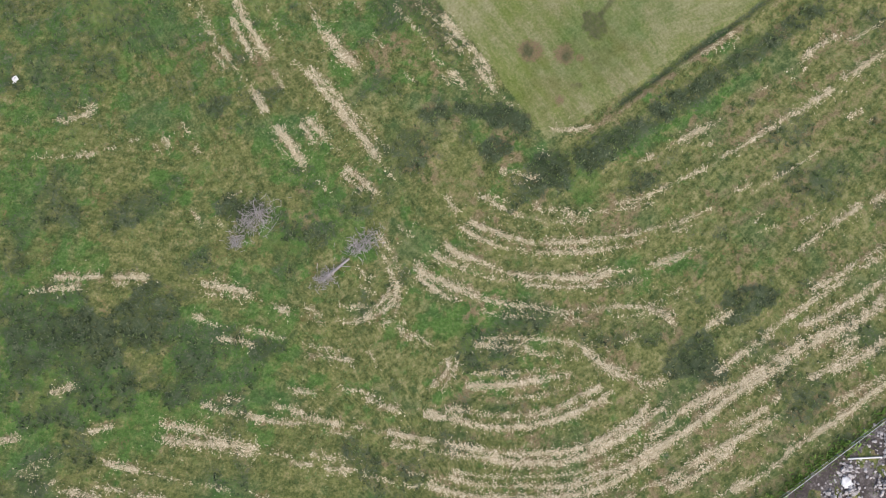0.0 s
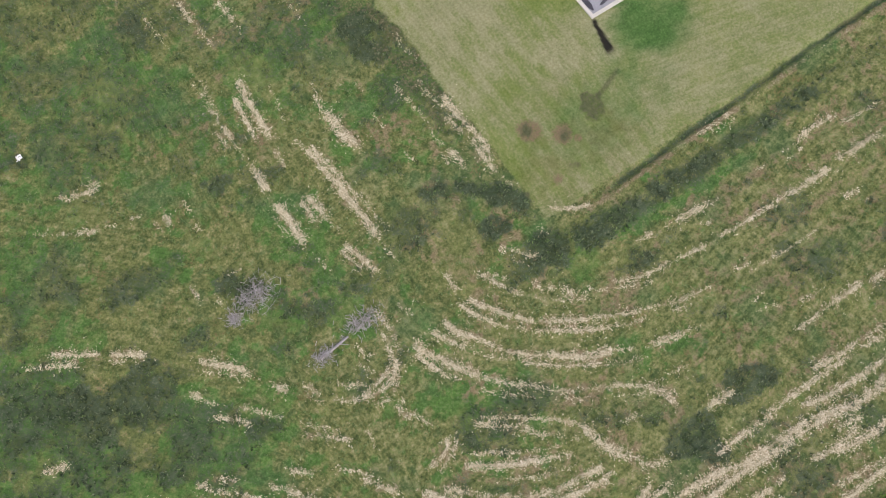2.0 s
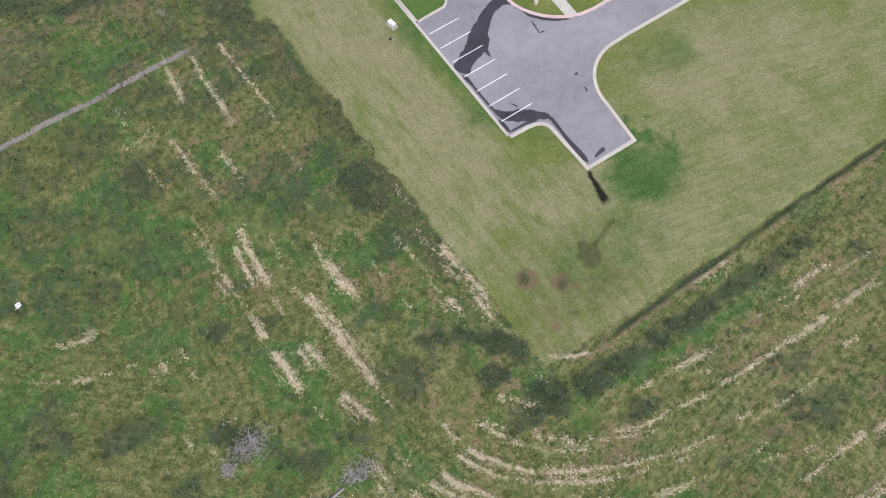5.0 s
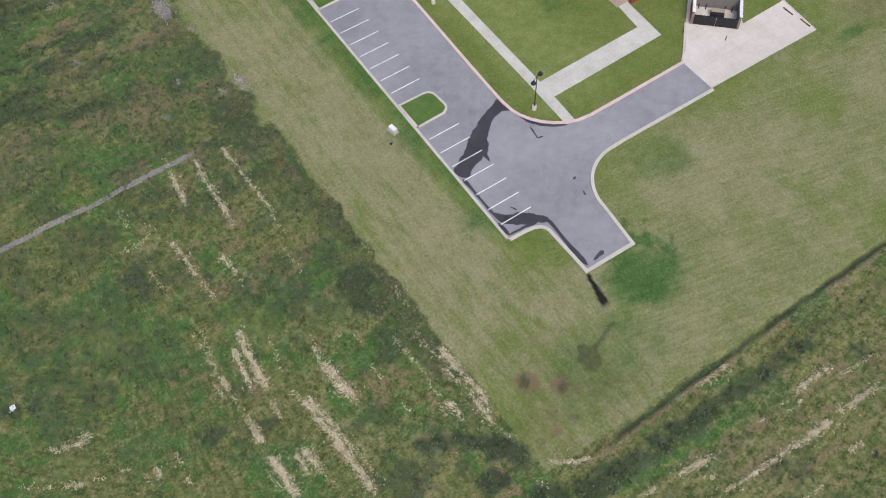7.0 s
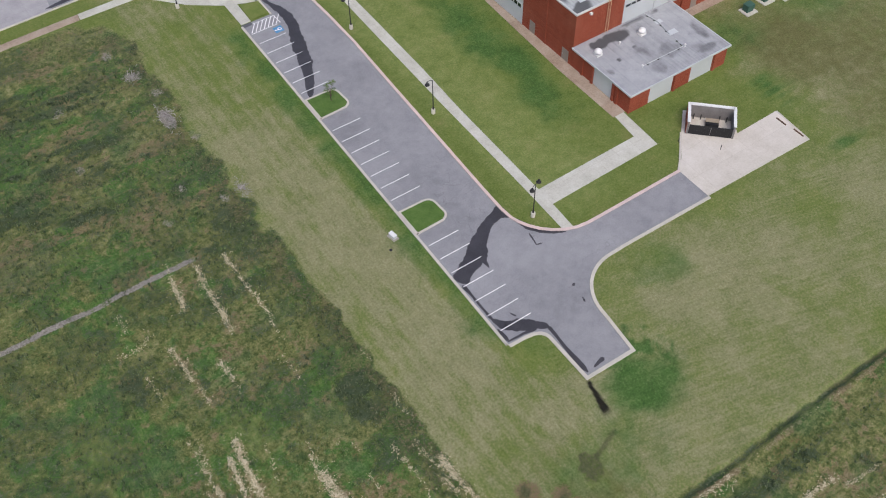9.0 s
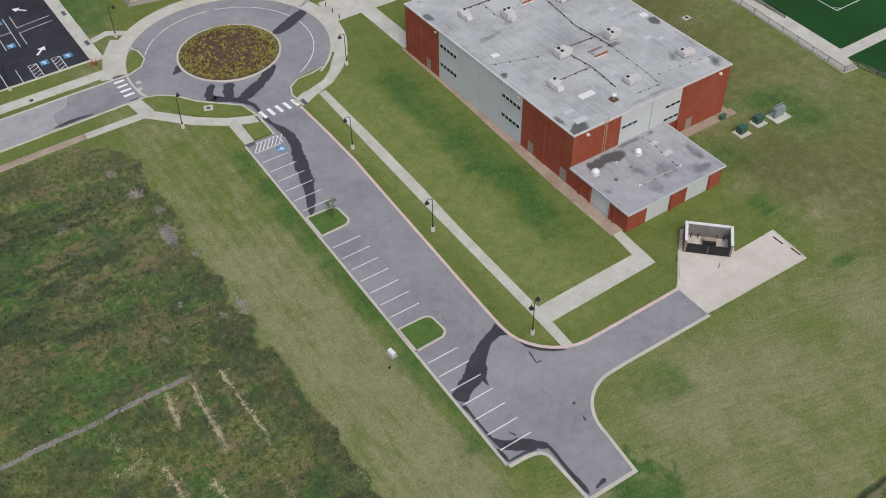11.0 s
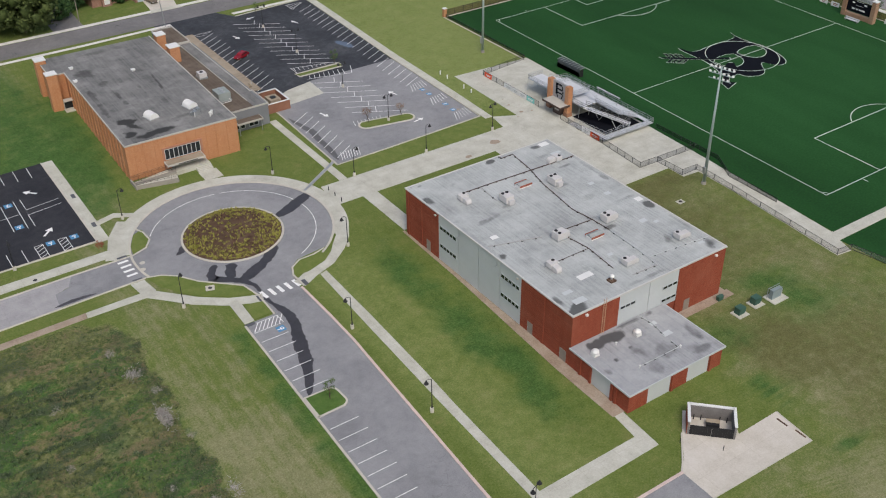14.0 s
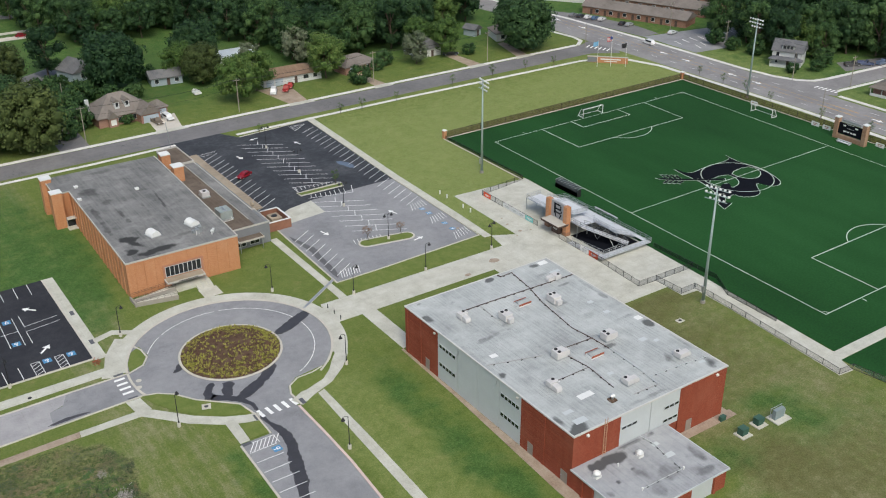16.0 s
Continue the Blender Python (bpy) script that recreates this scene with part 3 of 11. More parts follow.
# patches on the plan: place, half sizes along and across the view's first line, strength
weeds = [
    (21.0, 35.0, 2.0, 1.3, 0.90),
    (24.1, 33.2, 2.3, 1.5, 0.90),
    (25.9, 30.6, 2.6, 1.7, 0.95),
    (28.0, 28.3, 1.6, 1.9, 0.95),
    (23.7, 28.4, 2.3, 1.4, 0.90),
    (18.8, 30.7, 1.7, 1.2, 0.60),
    (16.8, 32.1, 1.5, 1.2, 0.55),
    (17.1, 34.6, 1.0, 0.9, 0.50),
    (18.0, 41.9, 1.5, 1.5, 0.55),
    (22.6, 46.0, 1.7, 1.7, 0.70),
    (19.6, 46.0, 1.0, 0.8, 0.50),
    (15.7, 41.1, 1.2, 0.9, 0.50),
    (26.6, 22.4, 2.0, 2.0, 0.90),
    (24.9, 21.1, 1.5, 1.5, 0.75),
    (25.8, 18.4, 2.9, 0.8, 0.35),
    (31.6, 21.3, 1.5, 1.4, 0.95),
    (34.5, 21.6, 1.6, 1.2, 0.95),
    (37.4, 21.5, 1.6, 1.0, 0.95),
    (40.3, 21.4, 1.6, 1.0, 0.95),
]
weeds_b = [
    (43.4, 21.5, 1.6, 0.9, 0.95),
    (46.3, 21.3, 1.0, 0.6, 0.85),
    (42.4, 20.3, 1.7, 0.8, 0.55),
    (49.6, 20.7, 0.9, 0.6, 0.70),
    (52.6, 21.0, 1.2, 0.7, 0.70),
    (55.6, 20.9, 1.5, 0.8, 0.90),
    (58.4, 21.0, 1.6, 1.0, 0.95),
    (61.2, 21.0, 1.7, 0.9, 0.90),
    (48.9, 16.5, 0.7, 0.5, 0.60),
    (34.9, 15.9, 2.0, 1.2, 0.75),
    (32.3, 16.3, 0.9, 0.7, 0.50),
    (34.5, 13.9, 0.7, 0.5, 0.70),
    (37.2, 7.6, 1.7, 1.3, 0.60),
    (34.8, 1.0, 2.9, 1.6, 0.80),
    (36.9, -0.1, 1.7, 1.3, 0.80),
    (33.0, -0.4, 1.7, 1.0, 0.60),
    (27.5, -1.9, 2.3, 2.2, 0.85),
    (25.4, -0.5, 1.5, 1.3, 0.70),
    (25.2, 2.4, 1.3, 0.7, 0.60),
]
weeds_c = [
    (29.4, -0.5, 1.5, 1.5, 0.70),
    (33.8, -11.7, 1.6, 1.7, 0.70),
    (32.5, -9.8, 0.7, 0.7, 0.50),
    (34.3, -16.1, 1.5, 0.8, 0.60),
    (-23.9, 37.4, 5.2, 2.3, 0.85),
    (-19.2, 34.2, 4.1, 2.0, 0.85),
    (-16.6, 31.7, 2.3, 2.3, 0.80),
    (-27.6, 36.6, 2.3, 2.3, 0.80),
    (-26.3, 41.3, 1.5, 1.7, 0.65),
    (-23.2, 32.8, 3.5, 2.0, 0.70),
    (-20.8, 29.1, 2.3, 1.7, 0.75),
    (-28.0, 30.0, 3.5, 1.5, 0.70),
    (-17.4, 26.0, 2.3, 1.7, 0.75),
    (-13.9, 26.3, 2.3, 1.7, 0.70),
    (-22.9, 27.7, 3.5, 1.2, 0.70),
    (-7.3, 23.9, 1.5, 1.2, 0.80),
    (-9.5, 23.8, 1.2, 0.8, 0.50),
    (-1.0, 37.4, 2.6, 1.6, 0.85),
    (-8.4, 35.3, 2.0, 1.6, 0.60),
]
weeds_d = [
    (3.5, 31.3, 3.8, 2.1, 0.70),
    (7.4, 30.8, 2.0, 1.3, 0.60),
    (-1.6, 29.7, 2.9, 1.5, 0.50),
    (-10.5, 33.0, 1.2, 0.9, 0.55),
    (-23.7, 46.7, 1.5, 2.1, 0.60),
    (0.5, 63.2, 1.2, 1.7, 0.65),
    (0.4, 60.6, 1.0, 1.0, 0.50),
    (-10.4, 68.5, 1.5, 1.5, 0.55),
    (-9.2, 65.6, 2.3, 1.2, 0.60),
    (-14.4, 64.4, 1.3, 1.6, 0.80),
    (-5.4, 59.2, 1.5, 1.0, 0.55),
    (-7.6, 57.8, 0.9, 0.8, 0.50),
    (2.1, 49.1, 2.0, 1.4, 0.80),
    (3.8, 45.5, 2.1, 0.7, 0.80),
    (0.9, 52.4, 2.0, 1.4, 0.45),
    (15.3, 54.0, 1.2, 0.9, 0.60),
    (5.2, 38.3, 1.5, 0.6, 0.65),
    (19.0, 39.6, 1.5, 1.0, 0.40),
    (33.3, 34.7, 1.4, 1.6, 0.85),
]
weeds_e = [
    (36.6, 32.4, 1.4, 1.4, 0.80),
    (35.1, 28.9, 0.9, 0.6, 0.65),
    (41.2, 33.6, 1.4, 2.2, 0.80),
    (1.3, 13.5, 1.2, 1.0, 0.50),
    (9.3, 5.4, 2.6, 0.8, 0.35),
    (25.7, 56.6, 2.2, 2.3, 0.90),
    (24.4, 52.8, 2.4, 1.7, 0.85),
    (24.3, 47.5, 2.8, 2.2, 0.65),
    (26.0, 69.1, 1.8, 1.5, 0.60),
    (2.3, 79.9, 2.7, 1.7, 0.60),
    (4.5, 72.6, 2.0, 2.3, 0.75),
    (4.0, 68.7, 1.7, 1.7, 0.75),
    (1.4, 66.5, 2.1, 1.7, 0.60),
    (-6.6, 78.1, 2.4, 2.2, 0.50),
    (13.3, 62.6, 1.7, 1.5, 0.50),
    (-6.4, 83.2, 1.8, 1.6, 0.45),
    (21.4, 84.4, 3.0, 1.2, 0.75),
    (25.1, 78.4, 2.0, 0.8, 0.50),
    (25.3, 70.2, 1.7, 2.1, 0.55),
]
weeds_far = [
    (27.0, 87.8, 4.4, 5.7, 0.75),
    (26.7, 96.7, 4.6, 10.0, 0.60),
    (27.1, 81.9, 2.9, 2.8, 0.70),
    (17.5, 101.9, 12.2, 11.9, 0.35),
    (3.5, 101.0, 8.8, 11.2, 0.30),
]
lush_rows = [
    (10.8, 14.3, 6.2, 2.6, 0.90),
    (4.8, 28.9, 4.1, 4.2, 0.80),
    (0.7, 31.1, 3.5, 3.6, 0.80),
    (-3.1, 49.6, 7.8, 5.1, 0.50),
    (-11.1, 57.5, 7.3, 7.6, 0.50),
    (29.9, 7.7, 4.0, 2.0, 0.60),
    (9.9, 9.1, 5.0, 2.2, 0.60),
    (11.5, 31.6, 3.5, 3.7, 0.50),
    (29.6, 19.6, 1.8, 2.4, 0.60),
    (8.6, 7.3, 3.9, 1.7, 0.70),
    (25.9, 9.0, 3.4, 1.7, 0.30),
    (-8.8, 64.0, 6.2, 5.3, 0.40),
    (6.6, 53.9, 2.5, 4.0, 0.35),
    (-3.6, 29.7, 3.5, 2.3, 0.60),
]
weeds_west = [
    (-24.9, 40.3, 5.0, 3.6, 0.62),
    (-15.9, 34.0, 4.4, 3.4, 0.75),
    (-22.9, 33.3, 5.0, 3.6, 0.62),
    (-14.7, 30.2, 3.8, 2.4, 0.6),
    (-11.0, 27.8, 3.4, 1.9, 0.55),
    (-27.8, 36.0, 3.6, 3.0, 0.6),
    (-17.1, 26.5, 3.4, 2.2, 0.5),
]
lush_b = [
    (53.6, 42.1, 4.0, 3.2, 0.90),
    (46.3, 32.5, 2.5, 4.9, 0.55),
    (46.0, 48.5, 2.7, 3.2, 0.40),
    (-1.7, 88.1, 8.3, 3.4, 0.40),
    (13.9, 75.0, 6.2, 4.1, 0.30),
    (-2.5, 63.3, 7.5, 5.5, 0.35),
    (23.9, 39.8, 3.7, 3.9, 0.50),
    (18.8, 50.1, 1.9, 2.8, 0.50),
]
gx, gy = lines(-2500, -42, 80, 2500, 0.25), np.concatenate([lines(-1500, -28, 88, 88, 0.25), lines(88.4, 88.4, 130, 3500, 0.4)])
GX, GY = np.meshgrid(gx, gy)
X, Y = GX.ravel(), GY.ravel()
CX, CY = 29.5, 26.0  # corner of the mown plot
wob = (fbm(X, Y, 7, 5) - 0.5) * 2.2
dx, dy = np.maximum(CX + wob * 0.5 - X, 0), np.maximum(CY + wob * 0.3 - Y, 0)
DIST = np.hypot(dx, dy)  # how far outside the mown plot
far_edge = step(Y, 70, 95)  # the far edge is ragged and fades into the lawn
rough_zone = step(DIST + (fbm(X, Y, 2.4, 6, 3) - 0.5) * (1.4 + 3.0 * far_edge), 0.0, 1.2 + 1.4 * far_edge) * step(140.6 - 5.0 * step(X, 19, 31) - Y + (fbm(X, Y, 5, 7, 4) - 0.5) * 3, 0, 2)

rough_zone *= 1 - step(np.minimum(X - CX, Y - CY) + (fbm(X, Y, 3, 8, 3) - 0.5) * 2, 0.5, 2.5)
mown = 1 - rough_zone
straw, dark, lush, dry, bare = (np.zeros_like(X) for _ in range(5))
HAY = hay_north + hay_north_b + hay_north_c + hay_edge + hay_west + hay_west_b + hay_west_c + hay_south_west + hay_east + hay_east_b + hay_east_c + hay_inner + hay_inner_b + hay_middle + hay_middle_b + hay_middle_c + hay_outer + hay_outer_b + hay_south + hay_south_b + hay_south_c + hay_loop + hay_loop_b + hay_far + hay_far_b


def bend(r, s):
    """A place on a hay row: s from 0 to 1 through its bend."""
    bx_, by_ = 2 * r[2] - (r[0] + r[4]) / 2, 2 * r[3] - (r[1] + r[5]) / 2
    return (1 - s) ** 2 * r[0] + 2 * s * (1 - s) * bx_ + s * s * r[4], (1 - s) ** 2 * r[1] + 2 * s * (1 - s) * by_ + s * s * r[5]


halo = np.zeros_like(X)
wx, wy = X + (fbm(X, Y, 1.6, 31, 3) - 0.5) * 0.7, Y + (fbm(X, Y, 1.6, 37, 3) - 0.5) * 0.7
for r in HAY:
    near = np.nonzero((X > min(r[0], r[2], r[4]) - 3) & (X < max(r[0], r[2], r[4]) + 3) & (Y > min(r[1], r[3], r[5]) - 3) & (Y < max(r[1], r[3], r[5]) + 3))[0]
    best, along = np.full(len(near), 99.0), np.zeros(len(near))
    for k in range(25):
        px_, py_ = bend(r, k / 24)
        d = np.hypot(wx[near] - px_, wy[near] - py_)
        along = np.where(d < best, k / 24, along)
        best = np.minimum(best, d)
    fade = np.minimum(1, np.minimum(along, 1 - along) * 8 + 0.55)
    half = r[6] * 0.5
    straw[near] = np.maximum(straw[near], (1.2 * r[7] - 0.22) * fade * (1 - step(best, half * 0.45, half * 1.05 + 0.16)))
    halo[near] = np.maximum(halo[near], 0.8 * r[7] * fade * (1 - step(best, half, half + 0.9)))
# brown wheel lanes, in step with the rounds of the mower about the corner of the mown plot
rounds = 0.5 + 0.5 * np.cos((DIST + (fbm(X, Y, 14, 40, 3) - 0.5) * 3) * 2 * math.pi / 3.15)
field_south = rough_zone * step(CY - 1 - Y, 0, 6) * step(X + 14 - (Y - 10) * 0.4, 0, 16)
lanes = field_south * step(rounds, 0.35, 0.9) * step(fbm(X, Y, 8, 41, 3), 0.36, 0.58)
# thin yellowed rows in the far weeds
slant = X * 0.3 + Y * 0.95 + (fbm(X, Y, 9, 46, 3) - 0.5) * 5
straw = np.maximum(straw, rough_zone * step(Y, 86, 94) * 0.42 * step(0.5 + 0.5 * np.cos(slant * 2 * math.pi / 4.6), 0.8, 1.0) * step(fbm(X, Y, 6, 48, 3), 0.46, 0.62))
ct, st = math.cos(radians(-33)), math.sin(radians(-33))


def patch(mask, rows, seed, ragged=1.0):
    """Lays soft, ragged ellipses on a mask."""
    for x, y, a, b, s in rows:
        near = np.nonzero((abs(X - x) < a + b + 6) & (abs(Y - y) < a + b + 6))[0]
        u, v = X[near] - x, Y[near] - y
        q = np.hypot((u * ct + v * st) / a, (-u * st + v * ct) / b)
        q += (fbm(X[near], Y[near], 3.4, seed, 3) - 0.5) * 2.2 * ragged + (fbm(X[near], Y[near], 1.0, seed + 5, 3) - 0.5) * 1.6 * ragged
        mask[near] = np.maximum(mask[near], s * (1 - step(q, 0.45, 1.35)))


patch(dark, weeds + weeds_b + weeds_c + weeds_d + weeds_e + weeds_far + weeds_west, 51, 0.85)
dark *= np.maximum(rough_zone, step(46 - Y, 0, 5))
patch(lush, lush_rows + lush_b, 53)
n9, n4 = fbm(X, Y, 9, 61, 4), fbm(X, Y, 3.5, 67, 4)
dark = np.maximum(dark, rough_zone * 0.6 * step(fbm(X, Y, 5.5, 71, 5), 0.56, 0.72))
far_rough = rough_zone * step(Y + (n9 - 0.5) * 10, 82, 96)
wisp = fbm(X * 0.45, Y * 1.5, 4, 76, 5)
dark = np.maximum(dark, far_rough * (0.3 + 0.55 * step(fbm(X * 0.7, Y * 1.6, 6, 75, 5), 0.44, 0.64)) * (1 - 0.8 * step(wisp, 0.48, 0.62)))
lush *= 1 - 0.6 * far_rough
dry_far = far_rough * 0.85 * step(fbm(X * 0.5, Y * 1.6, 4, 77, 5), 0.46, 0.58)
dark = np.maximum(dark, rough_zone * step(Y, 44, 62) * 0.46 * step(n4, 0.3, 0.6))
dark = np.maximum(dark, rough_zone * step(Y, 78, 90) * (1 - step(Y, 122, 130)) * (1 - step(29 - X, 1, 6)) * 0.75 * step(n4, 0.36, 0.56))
lush = np.maximum(lush, rough_zone * (1 - field_south * 0.7) * 0.75 * step(fbm(X, Y, 6, 63, 4), 0.44, 0.62))
dry = np.maximum(dry, rough_zone * (0.75 - 0.4 * step(10 - X, 0, 14)) * step(fbm(X, Y, 5, 73, 4), 0.52, 0.7))
dry = np.maximum(np.maximum(dry, dry_far), field_south * (0.3 + 0.3 * rounds))
# mown ground: dry along the car park, lush by the gym and the hall
plot = step(X, 26, 30) * step(Y, 22, 26)
dry = np.maximum(dry, plot * (1 - step(X + (n4 - 0.5) * 3, 39, 44) * step(Y, 40, 48)) * np.clip(0.68 + 1.0 * (n9 - 0.5) + 1.1 * (fbm(X * 1.8, Y * 0.7, 3.5, 74, 4) - 0.48), 0, 1) * (1 - step(Y, 85, 130) * 0.45) * (0.66 + 0.34 * step(Y, 32, 46)))
dry = np.maximum(dry, mown * step(X, 44, 50) * (1 - step(Y + (n9 - 0.5) * 14, 46, 66)) * (0.46 + 1.3 * (fbm(X, Y, 9, 66, 5) - 0.45)))
dry = np.maximum(dry, mown * step(X, 98, 104) * (1 - step(X, 136, 142)) * (1 - step(Y, 95, 112)) * step(n9, 0.4, 0.62) * 0.4)
lush = np.maximum(lush, mown * (1 - step(abs(X - 74.6 - (n9 - 0.5) * 5), 0.5, 7.0)) * step(Y, 70, 84) * (1 - step(Y, 118, 140)) * (0.68 + 0.9 * (fbm(X, Y, 14, 64, 4) - 0.3)))
lush = np.maximum(lush, mown * (1 - step(np.hypot((X - 52 - (n4 - 0.5) * 6) / 6, (Y - 38) / 5), 0.4, 1.25)) * 0.95)
lush = np.maximum(lush, mown * (1 - step(np.hypot((X - 41 - (n4 - 0.5) * 8) / 12, (Y - 32) / 7), 0.2, 1.3)) * 0.42)
lush = np.maximum(lush, mown * (1 - step(np.hypot((X - 66) / 5, (Y - 50) / 4), 0.3, 1.4)) * 0.5)
lush = np.maximum(lush, mown * (1 - step(abs(X - 43.2) + (n4 - 0.5) * 4, 0.3, 4.2)) * step(Y, 50, 54) * (1 - step(Y, 120, 126)) * 0.72)
lush = np.maximum(lush, mown * (1 - step(np.hypot((X - 34) / 14, (Y - 206) / 42), 0.7, 1.1)) * (0.9 + 0.5 * (n9 - 0.5)))
east = mown * step(X, 101, 108) * (1 - step(X, 139, 141)) * step(Y, 30, 50) * (1 - step(Y, 118, 124))
dry = np.maximum(dry, east * (0.3 + 0.9 * (fbm(X, Y, 10, 68, 4) - 0.4)))
olive = east * (0.5 + 1.3 * (fbm(X, Y, 12, 69, 4) - 0.4))
olive = np.maximum(olive, mown * (1 - step(np.hypot((X - 38) / 14, (Y - 31) / 9), 0.3, 1.3)) * (0.22 + 1.0 * (fbm(X, Y, 6, 70, 4) - 0.45)))
path_x = np.interp(Y, [38, 41.5, 49.2, 55.2, 61.7, 68.2, 74], [96.6, 98.1, 100.7, 102.6, 101.8, 101.0, 99.0])
worn = (1 - step(abs(X - path_x - (n4 - 0.5) * 1.2), 0.15, 0.7)) * step(Y, 38, 41) * (1 - step(Y, 70, 74))
lush = np.maximum(lush, worn * 0.9 * step(n4, 0.3, 0.5))
dry = np.maximum(dry, mown * (1 - step(abs(X - path_x - 1.4), 0.2, 1.2)) * step(Y, 38, 41) * (1 - step(Y, 70, 74)) * 0.6)
swale = (1 - step(np.hypot((X - 110) * 0.55 + (Y - 88) * 0.5 - 4 + (n9 - 0.5) * 8, 0), 1.5, 6.5)) * step(X, 112, 117) * (1 - step(X, 128, 138)) * step(Y, 64, 72)
lush = np.maximum(lush, east * swale * 0.8)
olive *= 1 - 0.8 * swale
lush = np.maximum(lush, mown * (1 - step(np.hypot((X - 105) / 7, (Y - 77) / 6) + (n4 - 0.5), 0.4, 1.3)) * 0.6)
dry = np.maximum(dry, mown * (1 - step(np.hypot((X - 116) / 9, (Y - 62) / 6) + (n9 - 0.5) * 1.5, 0.4, 1.4)) * 0.75)
dry = np.maximum(dry, mown * (1 - step(np.hypot((X - 134) / 6, (Y - 84) / 9) + (n9 - 0.5) * 1.5, 0.4, 1.4)) * 0.6)
lush = np.maximum(lush, step(Y, 266, 275) * 0.85)
pale = step(X, 118, 124) * step(Y, 160, 168) * (1 - step(Y, 252, 257)) * (0.85 + 0.5 * (n9 - 0.5))
pale = np.maximum(pale, mown * (1 - step(X, 68, 75)) * step(X, 57, 60) * step(Y, 60, 66) * (1 - step(Y, 128, 140)) * 0.45)
lush = np.maximum(lush, step(X, 264, 268) * 0.85)
wave = 0.5 + 0.5 * np.sin(X * 2 * math.pi / 1.9 + (n4 - 0.5) * 2)
dry = np.clip(dry + mown * (wave - 0.5) * 0.24 * step(X, 29, 31) * (1 - step(X, 44, 46)), 0, 1)
dark = np.maximum(dark, step(Y, 266, 274) * 0.55 * step(n4, 0.2, 0.7))
# the ditch along the plot's south side, the beaten track, and the wet run-off below the car park
run = (fbm(X, Y, 5, 81, 3) - 0.5) * 1.0
bed = 24.75 + 0.014 * (X - 38)
ditch = (1 - step(abs(Y - bed - run * 0.6), 0.1, 0.4 + 0.4 * n4)) * step(X, 33, 40) * (0.65 + 0.35 * step(n4, 0.3, 0.55))
bank = (1 - step(abs(Y - bed + 0.8 - run * 0.6), 0.2, 0.65)) * step(X, 30, 34)
bare = np.maximum(bank * 0.95 * step(n4, 0.3, 0.5), (1 - step(abs(Y - 21.6 - run * 0.8), 0.1, 0.5)) * step(X, 38, 46) * 0.45)
for x_, y_, r_ in ((33.1, 34.8, 1.7), (36.3, 32.5, 1.5), (32.6, 28.6, 1.3), (37.4, 31.2, 0.9)):
    bare = np.maximum(bare, mown * (1 - step(np.hypot(X - x_, Y - y_) / r_ + (n4 - 0.5) * 1.6, 0.3, 1.3)) * 0.8)
straw = np.maximum(straw, bank * 0.45)
track = (1 - step(abs(Y - 84.7 - run * 0.5), 0.2, 0.7)) * (1 - step(X, 17, 20)) * rough_zone
bare = np.maximum(bare, (1 - step(abs(Y - bed - 0.8 - run * 0.9), 0.1, 0.55)) * step(X, 29, 33) * (1 - step(X, 70, 90)) * 0.45 * step(n4, 0.3, 0.55))
bare = np.maximum(bare, np.maximum(halo, lanes * 0.95) * rough_zone * (0.5 + 0.8 * (n4 - 0.3)))
bare = np.maximum(bare, rough_zone * (0.75 - 0.5 * step(10 - X, 0, 14)) * step(fbm(X, Y, 3, 87, 4), 0.55, 0.72))
bare = np.maximum(bare, far_rough * 0.85 * step(fbm(X * 0.4, Y * 1.7, 3.2, 89, 5), 0.52, 0.64))
wet = (1 - step(np.hypot(X - (47.6 - (41.9 - Y) * 0.2), 0) / (0.28 + 0.25 * step(41 - Y, 0, 3)), 0.7, 1.3)) * step(Y, 37, 38) * (1 - step(Y, 41.8, 42.2))
wet = np.maximum(wet, (1 - step(abs(Y - 35.5 + (46.5 - X) * 0.35), 0.1, 0.5)) * step(X, 41.5, 43) * (1 - step(X, 45.5, 46.6)) * 0.4)
dark = np.maximum(dark, ditch)
# a belt of tall weeds beside the ditch
belt = (1 - step(abs(Y - 21.1 - run * 0.8), 0.5, 2.1 - 0.6 * step(X, 42, 56) + (n4 - 0.5) * 2)) * step(X, 29.5, 32) * (1 - 0.55 * step(X, 50, 64))
dark = np.maximum(dark, belt * (0.72 + 0.5 * (n4 - 0.4)))
lush = np.maximum(lush, (1 - step(abs(Y - 19.4 - run), 0.4, 1.8)) * step(X, 31, 35) * (1 - step(X, 48, 56)) * 0.8)
rim = rough_zone * (1 - step(DIST + (n4 - 0.5) * 4, 2.5, 6.5)) * step(Y, 34, 42)
dark = np.maximum(dark, rim * 0.62 * step(n4, 0.26, 0.5))
umber = np.maximum(rim * 0.75 * step(fbm(X, Y, 2.6, 97, 4), 0.36, 0.6), far_rough * 0.55 * step(fbm(X * 0.4, Y * 1.6, 3.6, 98, 5), 0.5, 0.64))
straw *= 1 - 0.75 * dark * rough_zone
grey = track * 0.9
grey = np.maximum(grey, rough_zone * 0.9 * (1 - step(np.hypot((X - 26.3) / 1.2, (Y - 110.5) / 2.8), 0.5, 1.2)))

